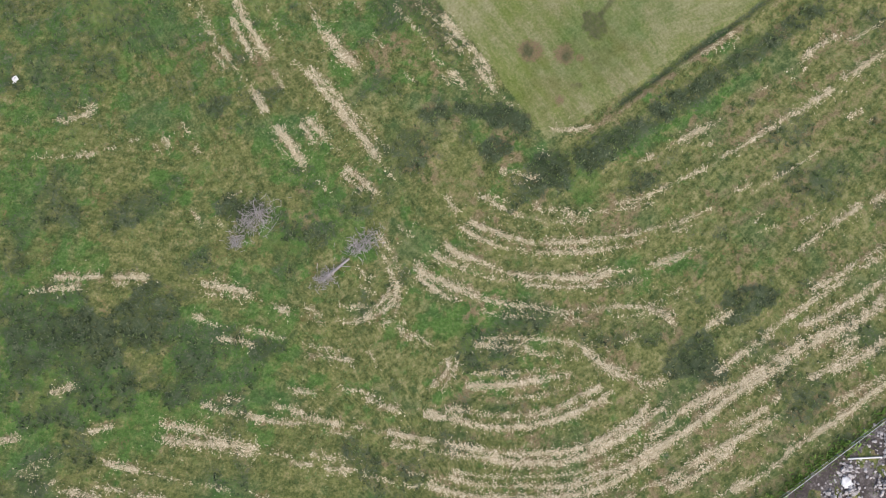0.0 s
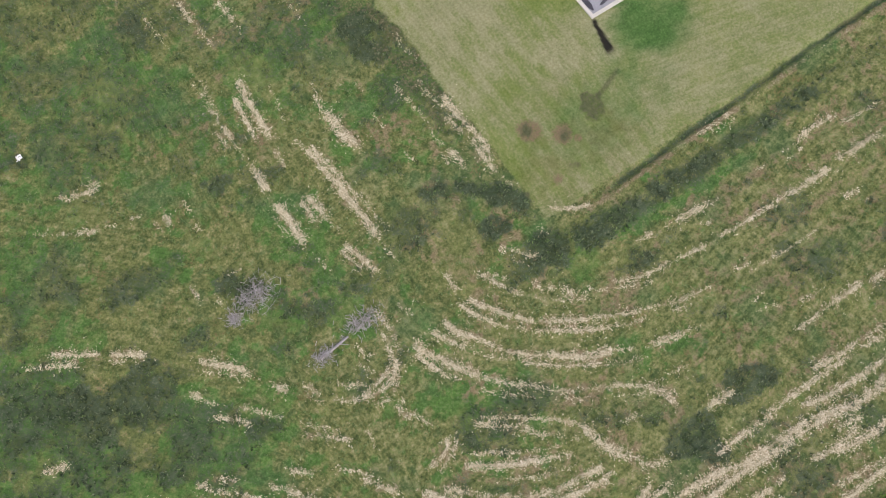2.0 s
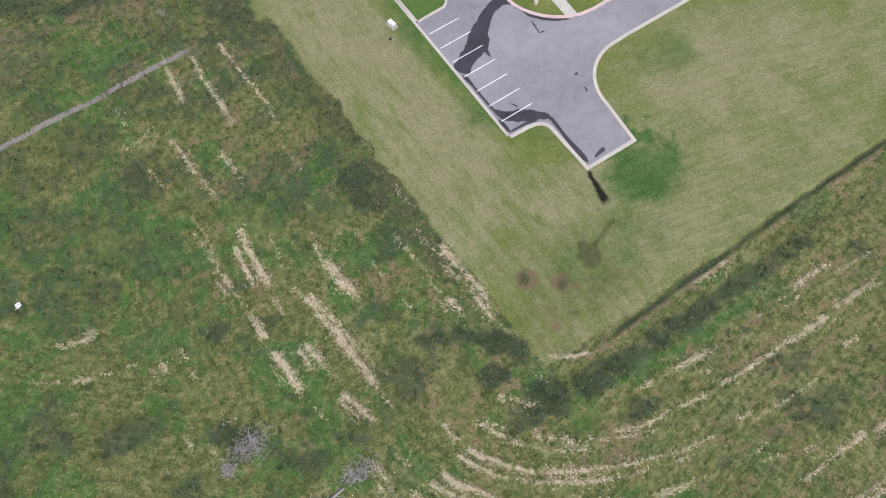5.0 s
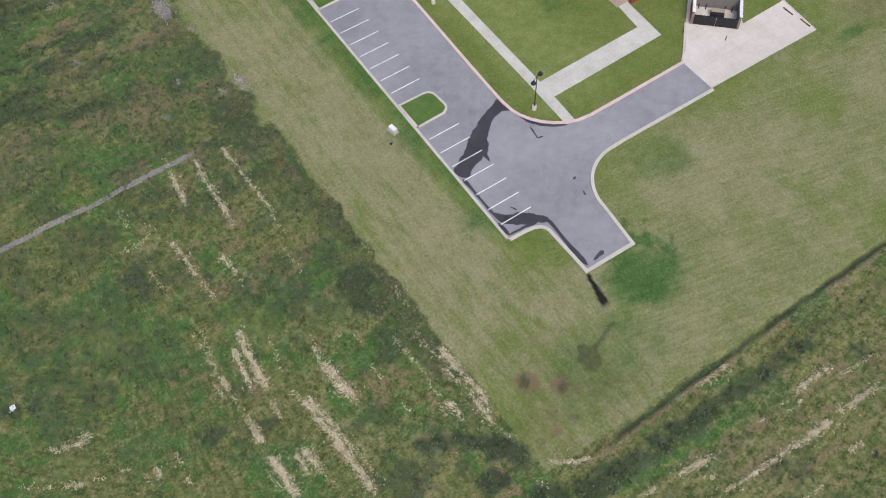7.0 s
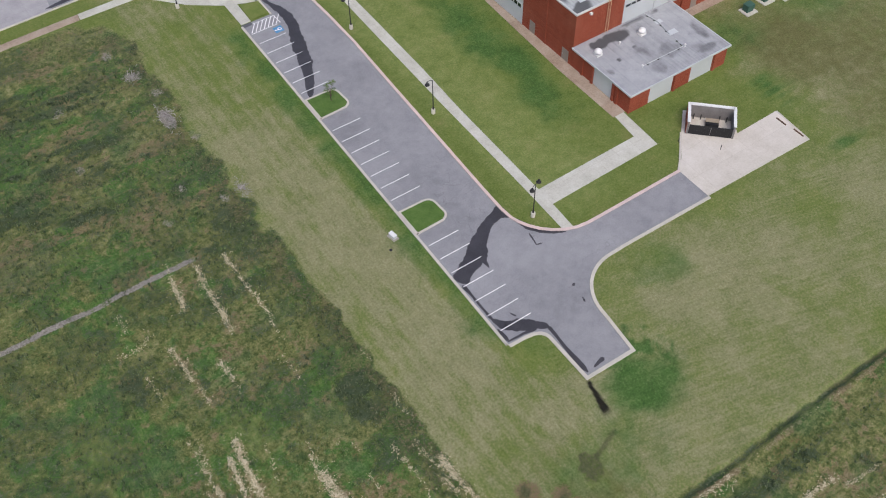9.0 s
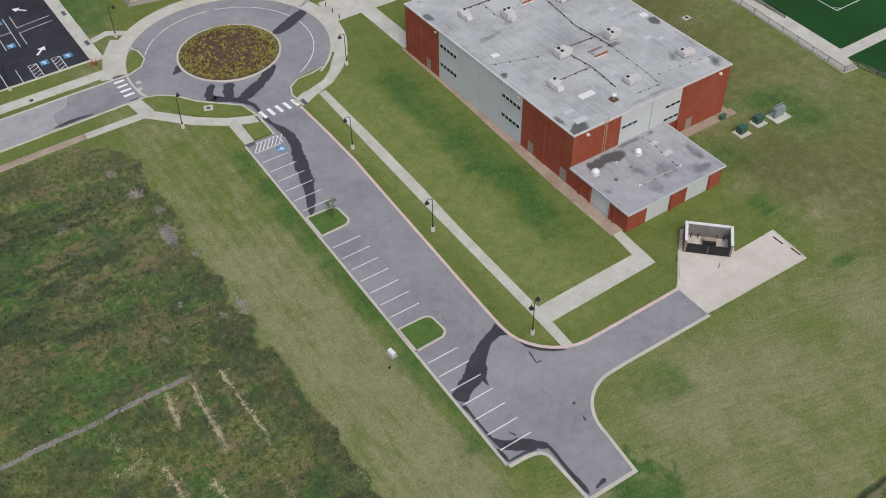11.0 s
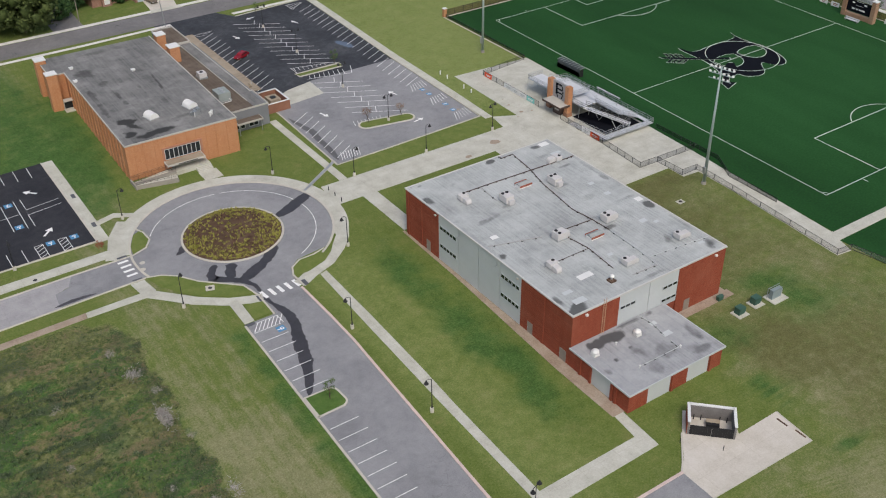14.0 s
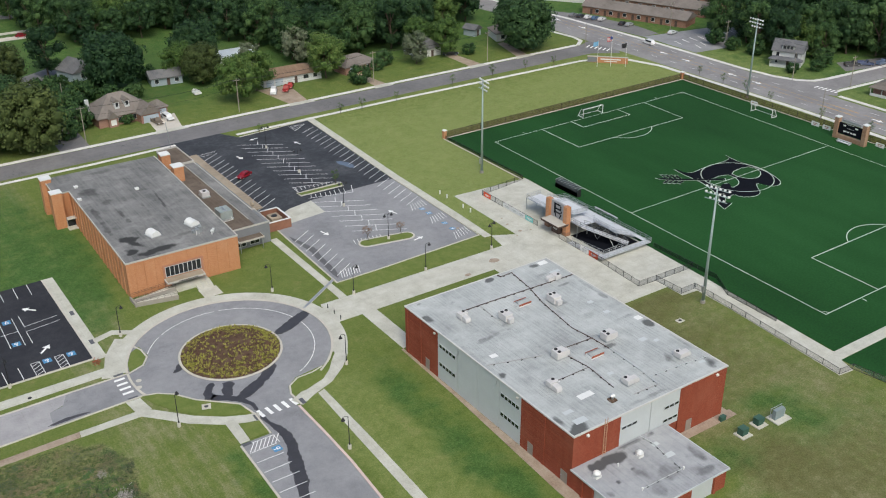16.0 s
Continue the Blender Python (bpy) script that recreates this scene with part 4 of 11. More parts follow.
for x_, y_, r_ in ((24.5, 128.0, 1.2), (26.6, 122.0, 1.5), (27.4, 117.0, 1.2), (28.6, 105.0, 1.0), (22.0, 97.0, 1.0), (18.0, 92.0, 0.9), (12.0, 108.0, 0.8), (26.0, 92.0, 1.1), (14.0, 121.0, 1.4)):
    grey = np.maximum(grey, 0.6 * (1 - step(np.hypot((X - x_) / r_, (Y - y_) / (r_ * 1.3)) + (n4 - 0.5) * 2.4, 0.5, 1.2)))
Z = rough_zone * ((fbm(X, Y, 1.3, 9, 3) - 0.45) * 0.34 + straw * 0.12 + dark * 0.18 * fbm(X, Y, 0.8, 15, 2)) - ditch * 0.35 - wet * 0.03
# the way the mower went: contours of this run along the rows
across = np.where(rough_zone > 0.5, DIST, np.where((Y < 62) & (X > 46), Y, X))
west_w = step(6 - X, 0, 14) * rough_zone
across = across * (1 - west_w) + (X * 0.58 + Y * 0.81) * west_w
me = bpy.data.meshes.new("ground")
nx, ny = len(gx), len(gy)
idx = np.arange(nx * ny).reshape(ny, nx)
quads = np.stack([idx[:-1, :-1], idx[:-1, 1:], idx[1:, 1:], idx[1:, :-1]], -1).reshape(-1, 4)


def fill_mesh(me, co, quads):
    """A mesh from arrays of corners and four-sided faces."""
    me.vertices.add(len(co))
    me.vertices.foreach_set("co", co.astype(np.float32).ravel())
    me.loops.add(quads.size)
    me.loops.foreach_set("vertex_index", quads.astype(np.int32).ravel())
    me.polygons.add(len(quads))
    me.polygons.foreach_set("loop_start", np.arange(0, quads.size, quads.shape[1], dtype=np.int32))
    me.polygons.foreach_set("loop_total", np.full(len(quads), quads.shape[1], dtype=np.int32))
    me.update(calc_edges=True)
    return me


fill_mesh(me, np.stack([X, Y, Z], -1), quads)
me.polygons.foreach_set("use_smooth", np.ones(len(quads), dtype=bool))
for key, mask in (("mown", mown), ("straw", straw), ("dark", dark), ("lush", lush), ("dry", dry), ("bare", bare), ("grey", grey), ("wet", wet), ("across", across / 100 + 0.5), ("pale", pale), ("olive", olive), ("umber", umber)):
    me.attributes.new(key, "FLOAT", "POINT").data.foreach_set("value", np.clip(mask, 0, 1).astype(np.float32))


class Nodes:
    """Short ways to write a node tree."""

    def __init__(self, name):
        self.mat = bpy.data.materials.new(name)
        self.mat.use_nodes = True
        self.tree = self.mat.node_tree
        self.bsdf = self.tree.nodes["Principled BSDF"]
        self.bsdf.inputs["Specular IOR Level"].default_value = 0.2
        self.geo = self.tree.nodes.new("ShaderNodeNewGeometry")

    def link(self, a, b):
        self.tree.links.new(a, b)

    def noise(self, scale, detail=4.0, rough=0.6, vector=None):
        n = self.tree.nodes.new("ShaderNodeTexNoise")
        n.inputs["Scale"].default_value, n.inputs["Detail"].default_value, n.inputs["Roughness"].default_value = scale, detail, rough
        self.link(vector or self.geo.outputs["Position"], n.inputs["Vector"])
        return n.outputs["Fac"]

    def stretch(self, scale):
        n = self.tree.nodes.new("ShaderNodeMapping")
        n.inputs["Scale"].default_value = scale
        self.link(self.geo.outputs["Position"], n.inputs["Vector"])
        return n.outputs[0]

    def mask(self, name):
        n = self.tree.nodes.new("ShaderNodeAttribute")
        n.attribute_name = name
        return n.outputs["Fac"]

    def calc(self, op, a, b):
        n = self.tree.nodes.new("ShaderNodeMath")
        n.operation = op
        for i, v in enumerate((a, b)):
            if isinstance(v, (int, float)):
                n.inputs[i].default_value = v
            else:
                self.link(v, n.inputs[i])
        return n.outputs[0]

    def smooth(self, v, a, b, lo=0.0, hi=1.0):
        n = self.tree.nodes.new("ShaderNodeMapRange")
        n.interpolation_type = "SMOOTHSTEP"
        n.inputs[1].default_value, n.inputs[2].default_value, n.inputs[3].default_value, n.inputs[4].default_value = a, b, lo, hi
        self.link(v, n.inputs[0])
        return n.outputs[0]

    def ramp(self, v, *stops):
        n = self.tree.nodes.new("ShaderNodeValToRGB")
        els = n.color_ramp.elements
        while len(els) < len(stops):
            els.new(0.5)
        for e, (p, c) in zip(els, stops):
            e.position, e.color = p, (*c, 1)
        self.link(v, n.inputs[0])
        return n.outputs[0]

    def mix(self, f, a, b):
        n = self.tree.nodes.new("ShaderNodeMix")
        n.data_type = "RGBA"
        for i, v in ((0, f), (6, a), (7, b)):
            if isinstance(v, (int, float)):
                n.inputs[i].default_value = v
            elif isinstance(v, tuple):
                n.inputs[i].default_value = (*v, 1)
            else:
                self.link(v, n.inputs[i])
        return n.outputs[2]

    def done(self, colour, rough=0.9, height=None, strength=0.4, distance=0.05, metal=0.0):
        self.link(colour, self.bsdf.inputs["Base Color"])
        if isinstance(rough, (int, float)):
            self.bsdf.inputs["Roughness"].default_value = rough
        else:
            self.link(rough, self.bsdf.inputs["Roughness"])
        self.bsdf.inputs["Metallic"].default_value = metal
        if height is not None:
            b = self.tree.nodes.new("ShaderNodeBump")
            b.inputs["Strength"].default_value, b.inputs["Distance"].default_value = strength, distance
            self.link(height, b.inputs["Height"])
            self.link(b.outputs[0], self.bsdf.inputs["Normal"])
        return self.mat


g = Nodes("meadow_and_lawn")
big, mid, fine, grain = g.noise(0.22, 5), g.noise(1.1, 6, 0.65), g.noise(3.4, 5, 0.7), g.noise(11, 3, 0.7)


def edged(mask, tex, gain, a, b):
    """A mask broken up by a texture."""
    return g.smooth(g.calc("ADD", mask, g.calc("MULTIPLY", g.calc("SUBTRACT", tex, 0.5), gain)), a, b)


flow = g.tree.nodes.new("ShaderNodeCombineXYZ")
g.link(g.calc("MULTIPLY", g.mask("across"), 190.0), flow.inputs[0])
g.link(g.noise(0.05, 2), flow.inputs[1])
slow = g.tree.nodes.new("ShaderNodeVectorMath")
slow.operation = "MULTIPLY_ADD"
slow.inputs[1].default_value = (0.5, 0.5, 0.5)
g.link(g.geo.outputs["Position"], slow.inputs[0])
g.link(flow.outputs[0], slow.inputs[2])
streak = g.noise(1.0, 4, 0.6, slow.outputs[0])
clump = g.noise(0.62, 5, 0.62)
tuft = g.calc("ADD", g.calc("MULTIPLY", mid, 0.35), g.calc("ADD", g.calc("MULTIPLY", fine, 0.43), g.calc("MULTIPLY", streak, 0.22)))
tuft = g.calc("ADD", g.calc("MULTIPLY", g.calc("SUBTRACT", tuft, 0.5), 1.15), 0.5)
rough_col = g.ramp(tuft, (0.37, (0.028, 0.048, 0.012)), (0.46, (0.084, 0.11, 0.03)), (0.54, (0.168, 0.176, 0.06)), (0.63, (0.34, 0.295, 0.15)))
rough_col = g.mix(g.smooth(clump, 0.5, 0.68, 0.0, 0.6), rough_col, g.ramp(tuft, (0.38, (0.12, 0.15, 0.035)), (0.6, (0.24, 0.25, 0.08))))
rough_col = g.mix(g.smooth(clump, 0.46, 0.32, 0.0, 0.7), rough_col, g.ramp(tuft, (0.38, (0.03, 0.07, 0.02)), (0.6, (0.09, 0.145, 0.05))))
rough_col = g.mix(edged(g.mask("dry"), mid, 3.0, 0.25, 1.0), rough_col, g.ramp(tuft, (0.37, (0.09, 0.108, 0.033)), (0.48, (0.165, 0.178, 0.063)), (0.6, (0.29, 0.278, 0.132))))
rough_col = g.mix(edged(g.mask("lush"), clump, 3.4, 0.3, 0.8), rough_col, g.ramp(tuft, (0.37, (0.03, 0.078, 0.015)), (0.5, (0.07, 0.152, 0.03)), (0.62, (0.15, 0.225, 0.066))))
rough_col = g.mix(edged(g.mask("bare"), mid, 3.6, 0.4, 1.0), rough_col, g.ramp(fine, (0.35, (0.13, 0.1, 0.048)), (0.65, (0.3, 0.24, 0.138))))
drift = g.noise(0.13, 4, 0.6)
rough_col = g.mix(g.smooth(drift, 0.5, 0.66, 0.0, 0.55), rough_col, g.ramp(tuft, (0.38, (0.028, 0.075, 0.026)), (0.5, (0.062, 0.125, 0.042)), (0.62, (0.14, 0.2, 0.085))))
rough_col = g.mix(g.smooth(drift, 0.47, 0.33, 0.0, 0.5), rough_col, g.ramp(tuft, (0.38, (0.1, 0.13, 0.032)), (0.5, (0.17, 0.19, 0.06)), (0.62, (0.27, 0.265, 0.12))))
rust = g.calc("MULTIPLY", g.smooth(g.noise(0.28, 3, 0.6), 0.6, 0.68), g.smooth(fine, 0.48, 0.62))
rough_col = g.mix(g.calc("MULTIPLY", rust, 0.6), rough_col, (0.17, 0.075, 0.045))
speck = g.calc("ADD", g.calc("MULTIPLY", fine, 0.5), g.calc("ADD", g.calc("MULTIPLY", grain, 0.2), g.calc("MULTIPLY", clump, 0.3)))
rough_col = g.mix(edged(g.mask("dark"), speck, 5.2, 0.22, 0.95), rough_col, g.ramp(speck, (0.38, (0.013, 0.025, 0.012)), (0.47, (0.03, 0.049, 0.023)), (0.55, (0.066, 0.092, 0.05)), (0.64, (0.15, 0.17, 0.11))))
rough_col = g.mix(g.calc("MULTIPLY", edged(g.mask("umber"), speck, 4.0, 0.3, 1.0), 0.62), rough_col, g.ramp(fine, (0.36, (0.04, 0.034, 0.017)), (0.5, (0.105, 0.085, 0.042)), (0.64, (0.23, 0.19, 0.105))))
fleck = g.calc("MULTIPLY", g.smooth(g.noise(5.5, 3, 0.75), 0.6, 0.68), g.smooth(clump, 0.36, 0.62, 0.1, 0.5))
rough_col = g.mix(fleck, rough_col, (0.3, 0.31, 0.16))
rough_col = g.mix(edged(g.mask("grey"), fine, 1.2, 0.35, 0.8), rough_col, g.ramp(fine, (0.35, (0.17, 0.155, 0.135)), (0.65, (0.36, 0.33, 0.3))))
blade = g.calc("ADD", g.calc("MULTIPLY", big, 0.2), g.calc("ADD", g.calc("MULTIPLY", mid, 0.2), g.calc("ADD", g.calc("MULTIPLY", fine, 0.46), g.calc("MULTIPLY", streak, 0.14))))
lawn = g.ramp(blade, (0.38, (0.085, 0.132, 0.024)), (0.47, (0.135, 0.185, 0.038)), (0.55, (0.18, 0.22, 0.058)), (0.64, (0.25, 0.255, 0.1)))
lawn = g.mix(g.smooth(big, 0.55, 0.7, 0.0, 0.45), lawn, (0.225, 0.225, 0.08))
lawn = g.mix(edged(g.mask("dry"), g.calc("ADD", g.calc("MULTIPLY", g.noise(0.4, 5, 0.65), 0.45), g.calc("ADD", g.calc("MULTIPLY", streak, 0.25), g.calc("MULTIPLY", fine, 0.3))), 2.2, 0.0, 1.0), lawn, g.ramp(blade, (0.38, (0.178, 0.188, 0.084)), (0.49, (0.262, 0.26, 0.13)), (0.61, (0.36, 0.342, 0.205))))
lawn = g.mix(edged(g.mask("olive"), clump, 1.2, 0.0, 1.0), lawn, g.ramp(blade, (0.38, (0.085, 0.09, 0.026)), (0.49, (0.135, 0.132, 0.046)), (0.61, (0.19, 0.18, 0.078))))
lawn = g.mix(edged(g.mask("pale"), clump, 1.2, 0.0, 1.0), lawn, g.ramp(blade, (0.38, (0.175, 0.235, 0.062)), (0.49, (0.235, 0.285, 0.088)), (0.61, (0.3, 0.325, 0.125))))
lawn = g.mix(edged(g.mask("lush"), g.noise(0.3, 4), 1.2, 0.05, 1.05), lawn, g.ramp(blade, (0.4, (0.032, 0.088, 0.017)), (0.5, (0.063, 0.142, 0.03)), (0.6, (0.12, 0.2, 0.056))))
lawn = g.mix(edged(g.mask("bare"), fine, 1.3, 0.4, 0.9), lawn, (0.2, 0.145, 0.085))
lawn = g.mix(edged(g.mask("dark"), tuft, 2.6, 0.3, 1.0), lawn, g.ramp(fine, (0.38, (0.04, 0.052, 0.022)), (0.62, (0.11, 0.115, 0.055))))
col = g.mix(edged(g.mask("mown"), fine, 0.8, 0.3, 0.7), rough_col, lawn)
hay_tex = g.noise(4.6, 5, 0.8)
hay = edged(g.mask("straw"), hay_tex, 3.8, 0.66, 0.9)
col = g.mix(hay, col, g.ramp(grain, (0.32, (0.26, 0.215, 0.115)), (0.5, (0.46, 0.395, 0.255)), (0.68, (0.68, 0.61, 0.44))))
col = g.mix(g.mask("wet"), col, (0.018, 0.014, 0.011))
col = g.mix(g.smooth(grain, 0.3, 0.7, 0.0, 0.38), col, (0.03, 0.035, 0.015))
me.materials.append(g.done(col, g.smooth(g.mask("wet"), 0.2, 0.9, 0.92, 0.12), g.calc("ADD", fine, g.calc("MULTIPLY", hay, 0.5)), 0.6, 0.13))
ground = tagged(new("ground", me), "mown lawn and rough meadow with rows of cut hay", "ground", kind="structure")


def spot(x, y):
    """The ground's height at a place."""
    i, j = min(len(gx) - 1, int(np.searchsorted(gx, x))), min(len(gy) - 1, int(np.searchsorted(gy, y)))
    return float(Z.reshape(ny, nx)[j, i])


def blades(name, cx, cy, cz, size, height, lean, per, mat, label, category, seed, kind="stuff", wide=1.0):
    """Tufts of narrow leaves, all in one mesh: at each place some four-sided blades that lean outwards."""
    rng = np.random.default_rng(seed)
    n = len(cx) * per
    x, y, z = (np.repeat(v, per) for v in (cx, cy, cz))
    s, h = np.repeat(size, per) * rng.uniform(0.6, 1.3, n), np.repeat(height, per) * rng.uniform(0.5, 1.2, n)
    a = rng.uniform(0, 2 * math.pi, n)
    ux, uy = np.cos(a), np.sin(a)
    x, y = x + rng.normal(0, 0.4, n) * s, y + rng.normal(0, 0.4, n) * s
    w = s * rng.uniform(0.07, 0.14, n) * wide
    root = np.stack([x, y, z], -1)
    side = np.stack([-uy * w, ux * w, np.zeros(n)], -1)
    tip = root + np.stack([ux * s * lean, uy * s * lean, h], -1)
    co = np.stack([root - side, root + side, tip + side * 0.5, tip - side * 0.5], 1).reshape(-1, 3)
    me = fill_mesh(bpy.data.meshes.new(name), co, np.arange(4 * n).reshape(-1, 4))
    me.materials.append(mat)
    return tagged(new(name, me), label, category, kind=kind)


def leafy(name, dark_c, mid_c, light_c, rough=0.8, scale=2.0):
    """Leaves that differ clump by clump."""
    q = Nodes(name)
    r = q.geo.outputs["Random Per Island"]
    v = q.calc("ADD", q.calc("MULTIPLY", r, 0.6), q.calc("MULTIPLY", q.noise(scale, 3), 0.4))
    return q.done(q.ramp(v, (0.15, dark_c), (0.5, mid_c), (0.85, light_c)), rough)


HAY_BITS = leafy("cut_hay", (0.28, 0.23, 0.13), (0.5, 0.435, 0.29), (0.74, 0.67, 0.5))
WEED = leafy("dark_weeds", (0.026, 0.046, 0.022), (0.058, 0.085, 0.042), (0.17, 0.2, 0.12))
WEED_GREEN = leafy("green_weeds", (0.06, 0.105, 0.03), (0.11, 0.165, 0.05), (0.18, 0.22, 0.1))
rng = np.random.default_rng(5)
fx, fy = rng.uniform(-40, 78, 300000), rng.uniform(-26, 128, 300000)
fi = np.searchsorted(gy, fy) * nx + np.searchsorted(gx, fx)
pick = rng.uniform(0, 1, len(fx))
hx, hy = [], []
for r in HAY:
    n_ = int(math.hypot(r[4] - r[0], r[5] - r[1]) * (r[6] + 0.15) * 215 * r[7] ** 2)
    qx, qy = bend(r, rng.uniform(-0.03, 1.03, n_))
    spread = np.where(rng.uniform(0, 1, n_) < 0.14, 1.1, 0.36) * r[6]
    hx.append(qx + rng.normal(0, 1, n_) * spread)
    hy.append(qy + rng.normal(0, 1, n_) * spread)
hx, hy = np.concatenate(hx), np.concatenate(hy)
keep = vnoise(hx, hy, 0.55, 91) + vnoise(hx, hy, 2.2, 92) * 0.7 > rng.uniform(0.35, 1.15, len(hx))
hx, hy = hx[keep], hy[keep]
hi_ = np.searchsorted(gy, hy) * nx + np.searchsorted(gx, hx)
blades("cut_hay", hx, hy, Z[hi_] + 0.03, rng.uniform(0.08, 0.2, len(hx)), rng.uniform(0.01, 0.05, len(hx)), 0.7, 2, HAY_BITS, "pale dry cut hay lying in rows on the meadow", "hay", 3, wide=1.9)
sel = np.nonzero((dark[fi] * rough_zone[fi] * (1 - ditch[fi]) * vnoise(fx, fy, 0.9, 93) > pick * 0.9 + 0.1))[0][:20000]
blades("weeds", fx[sel], fy[sel], Z[fi[sel]] - 0.02, rng.uniform(0.1, 0.27, len(sel)), rng.uniform(0.1, 0.4, len(sel)), 0.7, 6, WEED, "dark clumps of tall weeds in the meadow", "weeds", 4, wide=1.7)
sel = np.nonzero((rough_zone[fi] * (1 - straw[fi]) * vnoise(fx, fy, 1.3, 95) > pick * 2.6 + 0.35))[0][:16000]
blades("grass_tufts", fx[sel], fy[sel], Z[fi[sel]] - 0.02, rng.uniform(0.15, 0.4, len(sel)), rng.uniform(0.12, 0.3, len(sel)), 0.6, 6, WEED_GREEN, "green tufts of long grass in the meadow", "grass", 6)


# ---- roads, walks and kerbs ----
def asphalt(name, colours, seams=0.25):
    """Asphalt with tyre-worn patches, thin cracks and a coarse grain."""
    q = Nodes(name)
    big, mid, grain = q.noise(0.09, 4), q.noise(0.7, 5, 0.65), q.noise(9, 3, 0.7)
    v = q.calc("ADD", q.calc("MULTIPLY", big, 0.4), q.calc("ADD", q.calc("MULTIPLY", mid, 0.25), q.calc("MULTIPLY", grain, 0.35)))
    c = q.ramp(v, (0.38, colours[0]), (0.5, colours[1]), (0.62, colours[2]))
    ridge = q.calc("ABSOLUTE", q.calc("SUBTRACT", q.noise(0.16, 3, 0.5), 0.5), 0)
    crack = q.calc("MULTIPLY", q.smooth(ridge, 0.0, 0.0035, 1, 0), q.smooth(q.noise(0.06, 2), 0.5, 0.58))
    c = q.mix(q.calc("MULTIPLY", crack, seams), c, (0.03, 0.03, 0.03))
    return q.done(c, 0.88, grain, 0.25, 0.01)


def slabs(name, colours, joint=1.5, rough=0.88, tint=0.06):
    """Concrete with sawn joints, stains and pale wear."""
    q = Nodes(name)
    b = q.tree.nodes.new("ShaderNodeTexBrick")
    b.offset = 0.0
    b.inputs["Scale"].default_value = 1.0
    b.inputs["Brick Width"].default_value = b.inputs["Row Height"].default_value = joint
    b.inputs["Mortar Size"].default_value = 0.025
    b.inputs["Color1"].default_value, b.inputs["Color2"].default_value = (1, 1, 1, 1), (1 - tint, 1 - tint, 1 - tint, 1)
    b.inputs["Mortar"].default_value = (0.84, 0.83, 0.81, 1)
    q.link(q.geo.outputs["Position"], b.inputs["Vector"])
    v = q.calc("ADD", q.calc("MULTIPLY", q.noise(0.3, 5, 0.65), 0.6), q.calc("MULTIPLY", q.noise(4, 4, 0.7), 0.4))
    c = q.ramp(v, (0.36, colours[0]), (0.5, colours[1]), (0.64, colours[2]))
    m = q.tree.nodes.new("ShaderNodeMix")
    m.data_type, m.blend_type = "RGBA", "MULTIPLY"
    m.inputs[0].default_value = 1
    q.link(c, m.inputs[6])
    q.link(b.outputs["Color"], m.inputs[7])
    return q.done(m.outputs[2], rough, q.noise(12, 3), 0.15, 0.01)


ASPHALT = asphalt("asphalt_worn", ((0.198, 0.198, 0.21), (0.258, 0.258, 0.272), (0.32, 0.32, 0.332)), 0.22)
ASPHALT_NEW = asphalt("asphalt_fresh", ((0.022, 0.023, 0.028), (0.034, 0.035, 0.042), (0.055, 0.056, 0.062)))
ASPHALT_SEAL = asphalt("asphalt_sealed", ((0.03, 0.033, 0.04), (0.048, 0.052, 0.061), (0.092, 0.096, 0.105)))
# glossy water; the blue base colour stands in for reflected sky
PUDDLE = material("puddle_water_sky_tint", (0.13, 0.16, 0.21), 1, 4, 0.06, 0, 0, spec=0.7)
ASPHALT_MID = asphalt("asphalt_street", ((0.14, 0.135, 0.138), (0.18, 0.174, 0.178), (0.235, 0.228, 0.226)), 0.6)
CONCRETE_WHITE = slabs("concrete_fresh_white", ((0.58, 0.565, 0.54), (0.68, 0.665, 0.635), (0.74, 0.73, 0.7)), 1.5)
CONCRETE = slabs("concrete_pale", ((0.42, 0.408, 0.35), (0.515, 0.507, 0.445), (0.6, 0.595, 0.54)), 3.1)
CONCRETE_BIG = slabs("concrete_apron", ((0.5, 0.46, 0.4), (0.58, 0.54, 0.48), (0.64, 0.6, 0.55)), 4.5)
CONCRETE_GREY = slabs("concrete_road_slabs", ((0.3, 0.29, 0.3), (0.36, 0.35, 0.36), (0.42, 0.41, 0.41)), 4.6)
WALK_WARM = slabs("concrete_brownish_walk", ((0.27, 0.2, 0.15), (0.36, 0.285, 0.225), (0.44, 0.37, 0.3)), 1.5)
WET = material("wet_asphalt", shades((0.052, 0.05, 0.056), 0.3), 0.5, 6, 0.38, bump=0.1)
SOIL = material("mulch_dark", ((0.055, 0.032, 0.02), (0.105, 0.064, 0.042), (0.17, 0.115, 0.08)), 0.8, 6.0, 0.95, bump=0.6, depth=0.06)


def paved(name, pts, z, mat, label, category="road"):
    return tagged(part(name, prism(bmesh.new(), pts, -0.25, z), mat), label, category, kind="structure")


def kerb(pts, label="pale concrete kerb along the asphalt", w=0.32, z=0.15, mat=None, closed=False):
    return tagged(part("kerb", strip(bmesh.new(), pts, 0.0, w, -0.2, z, closed=closed), mat or KERB), label, "kerb", kind="structure")


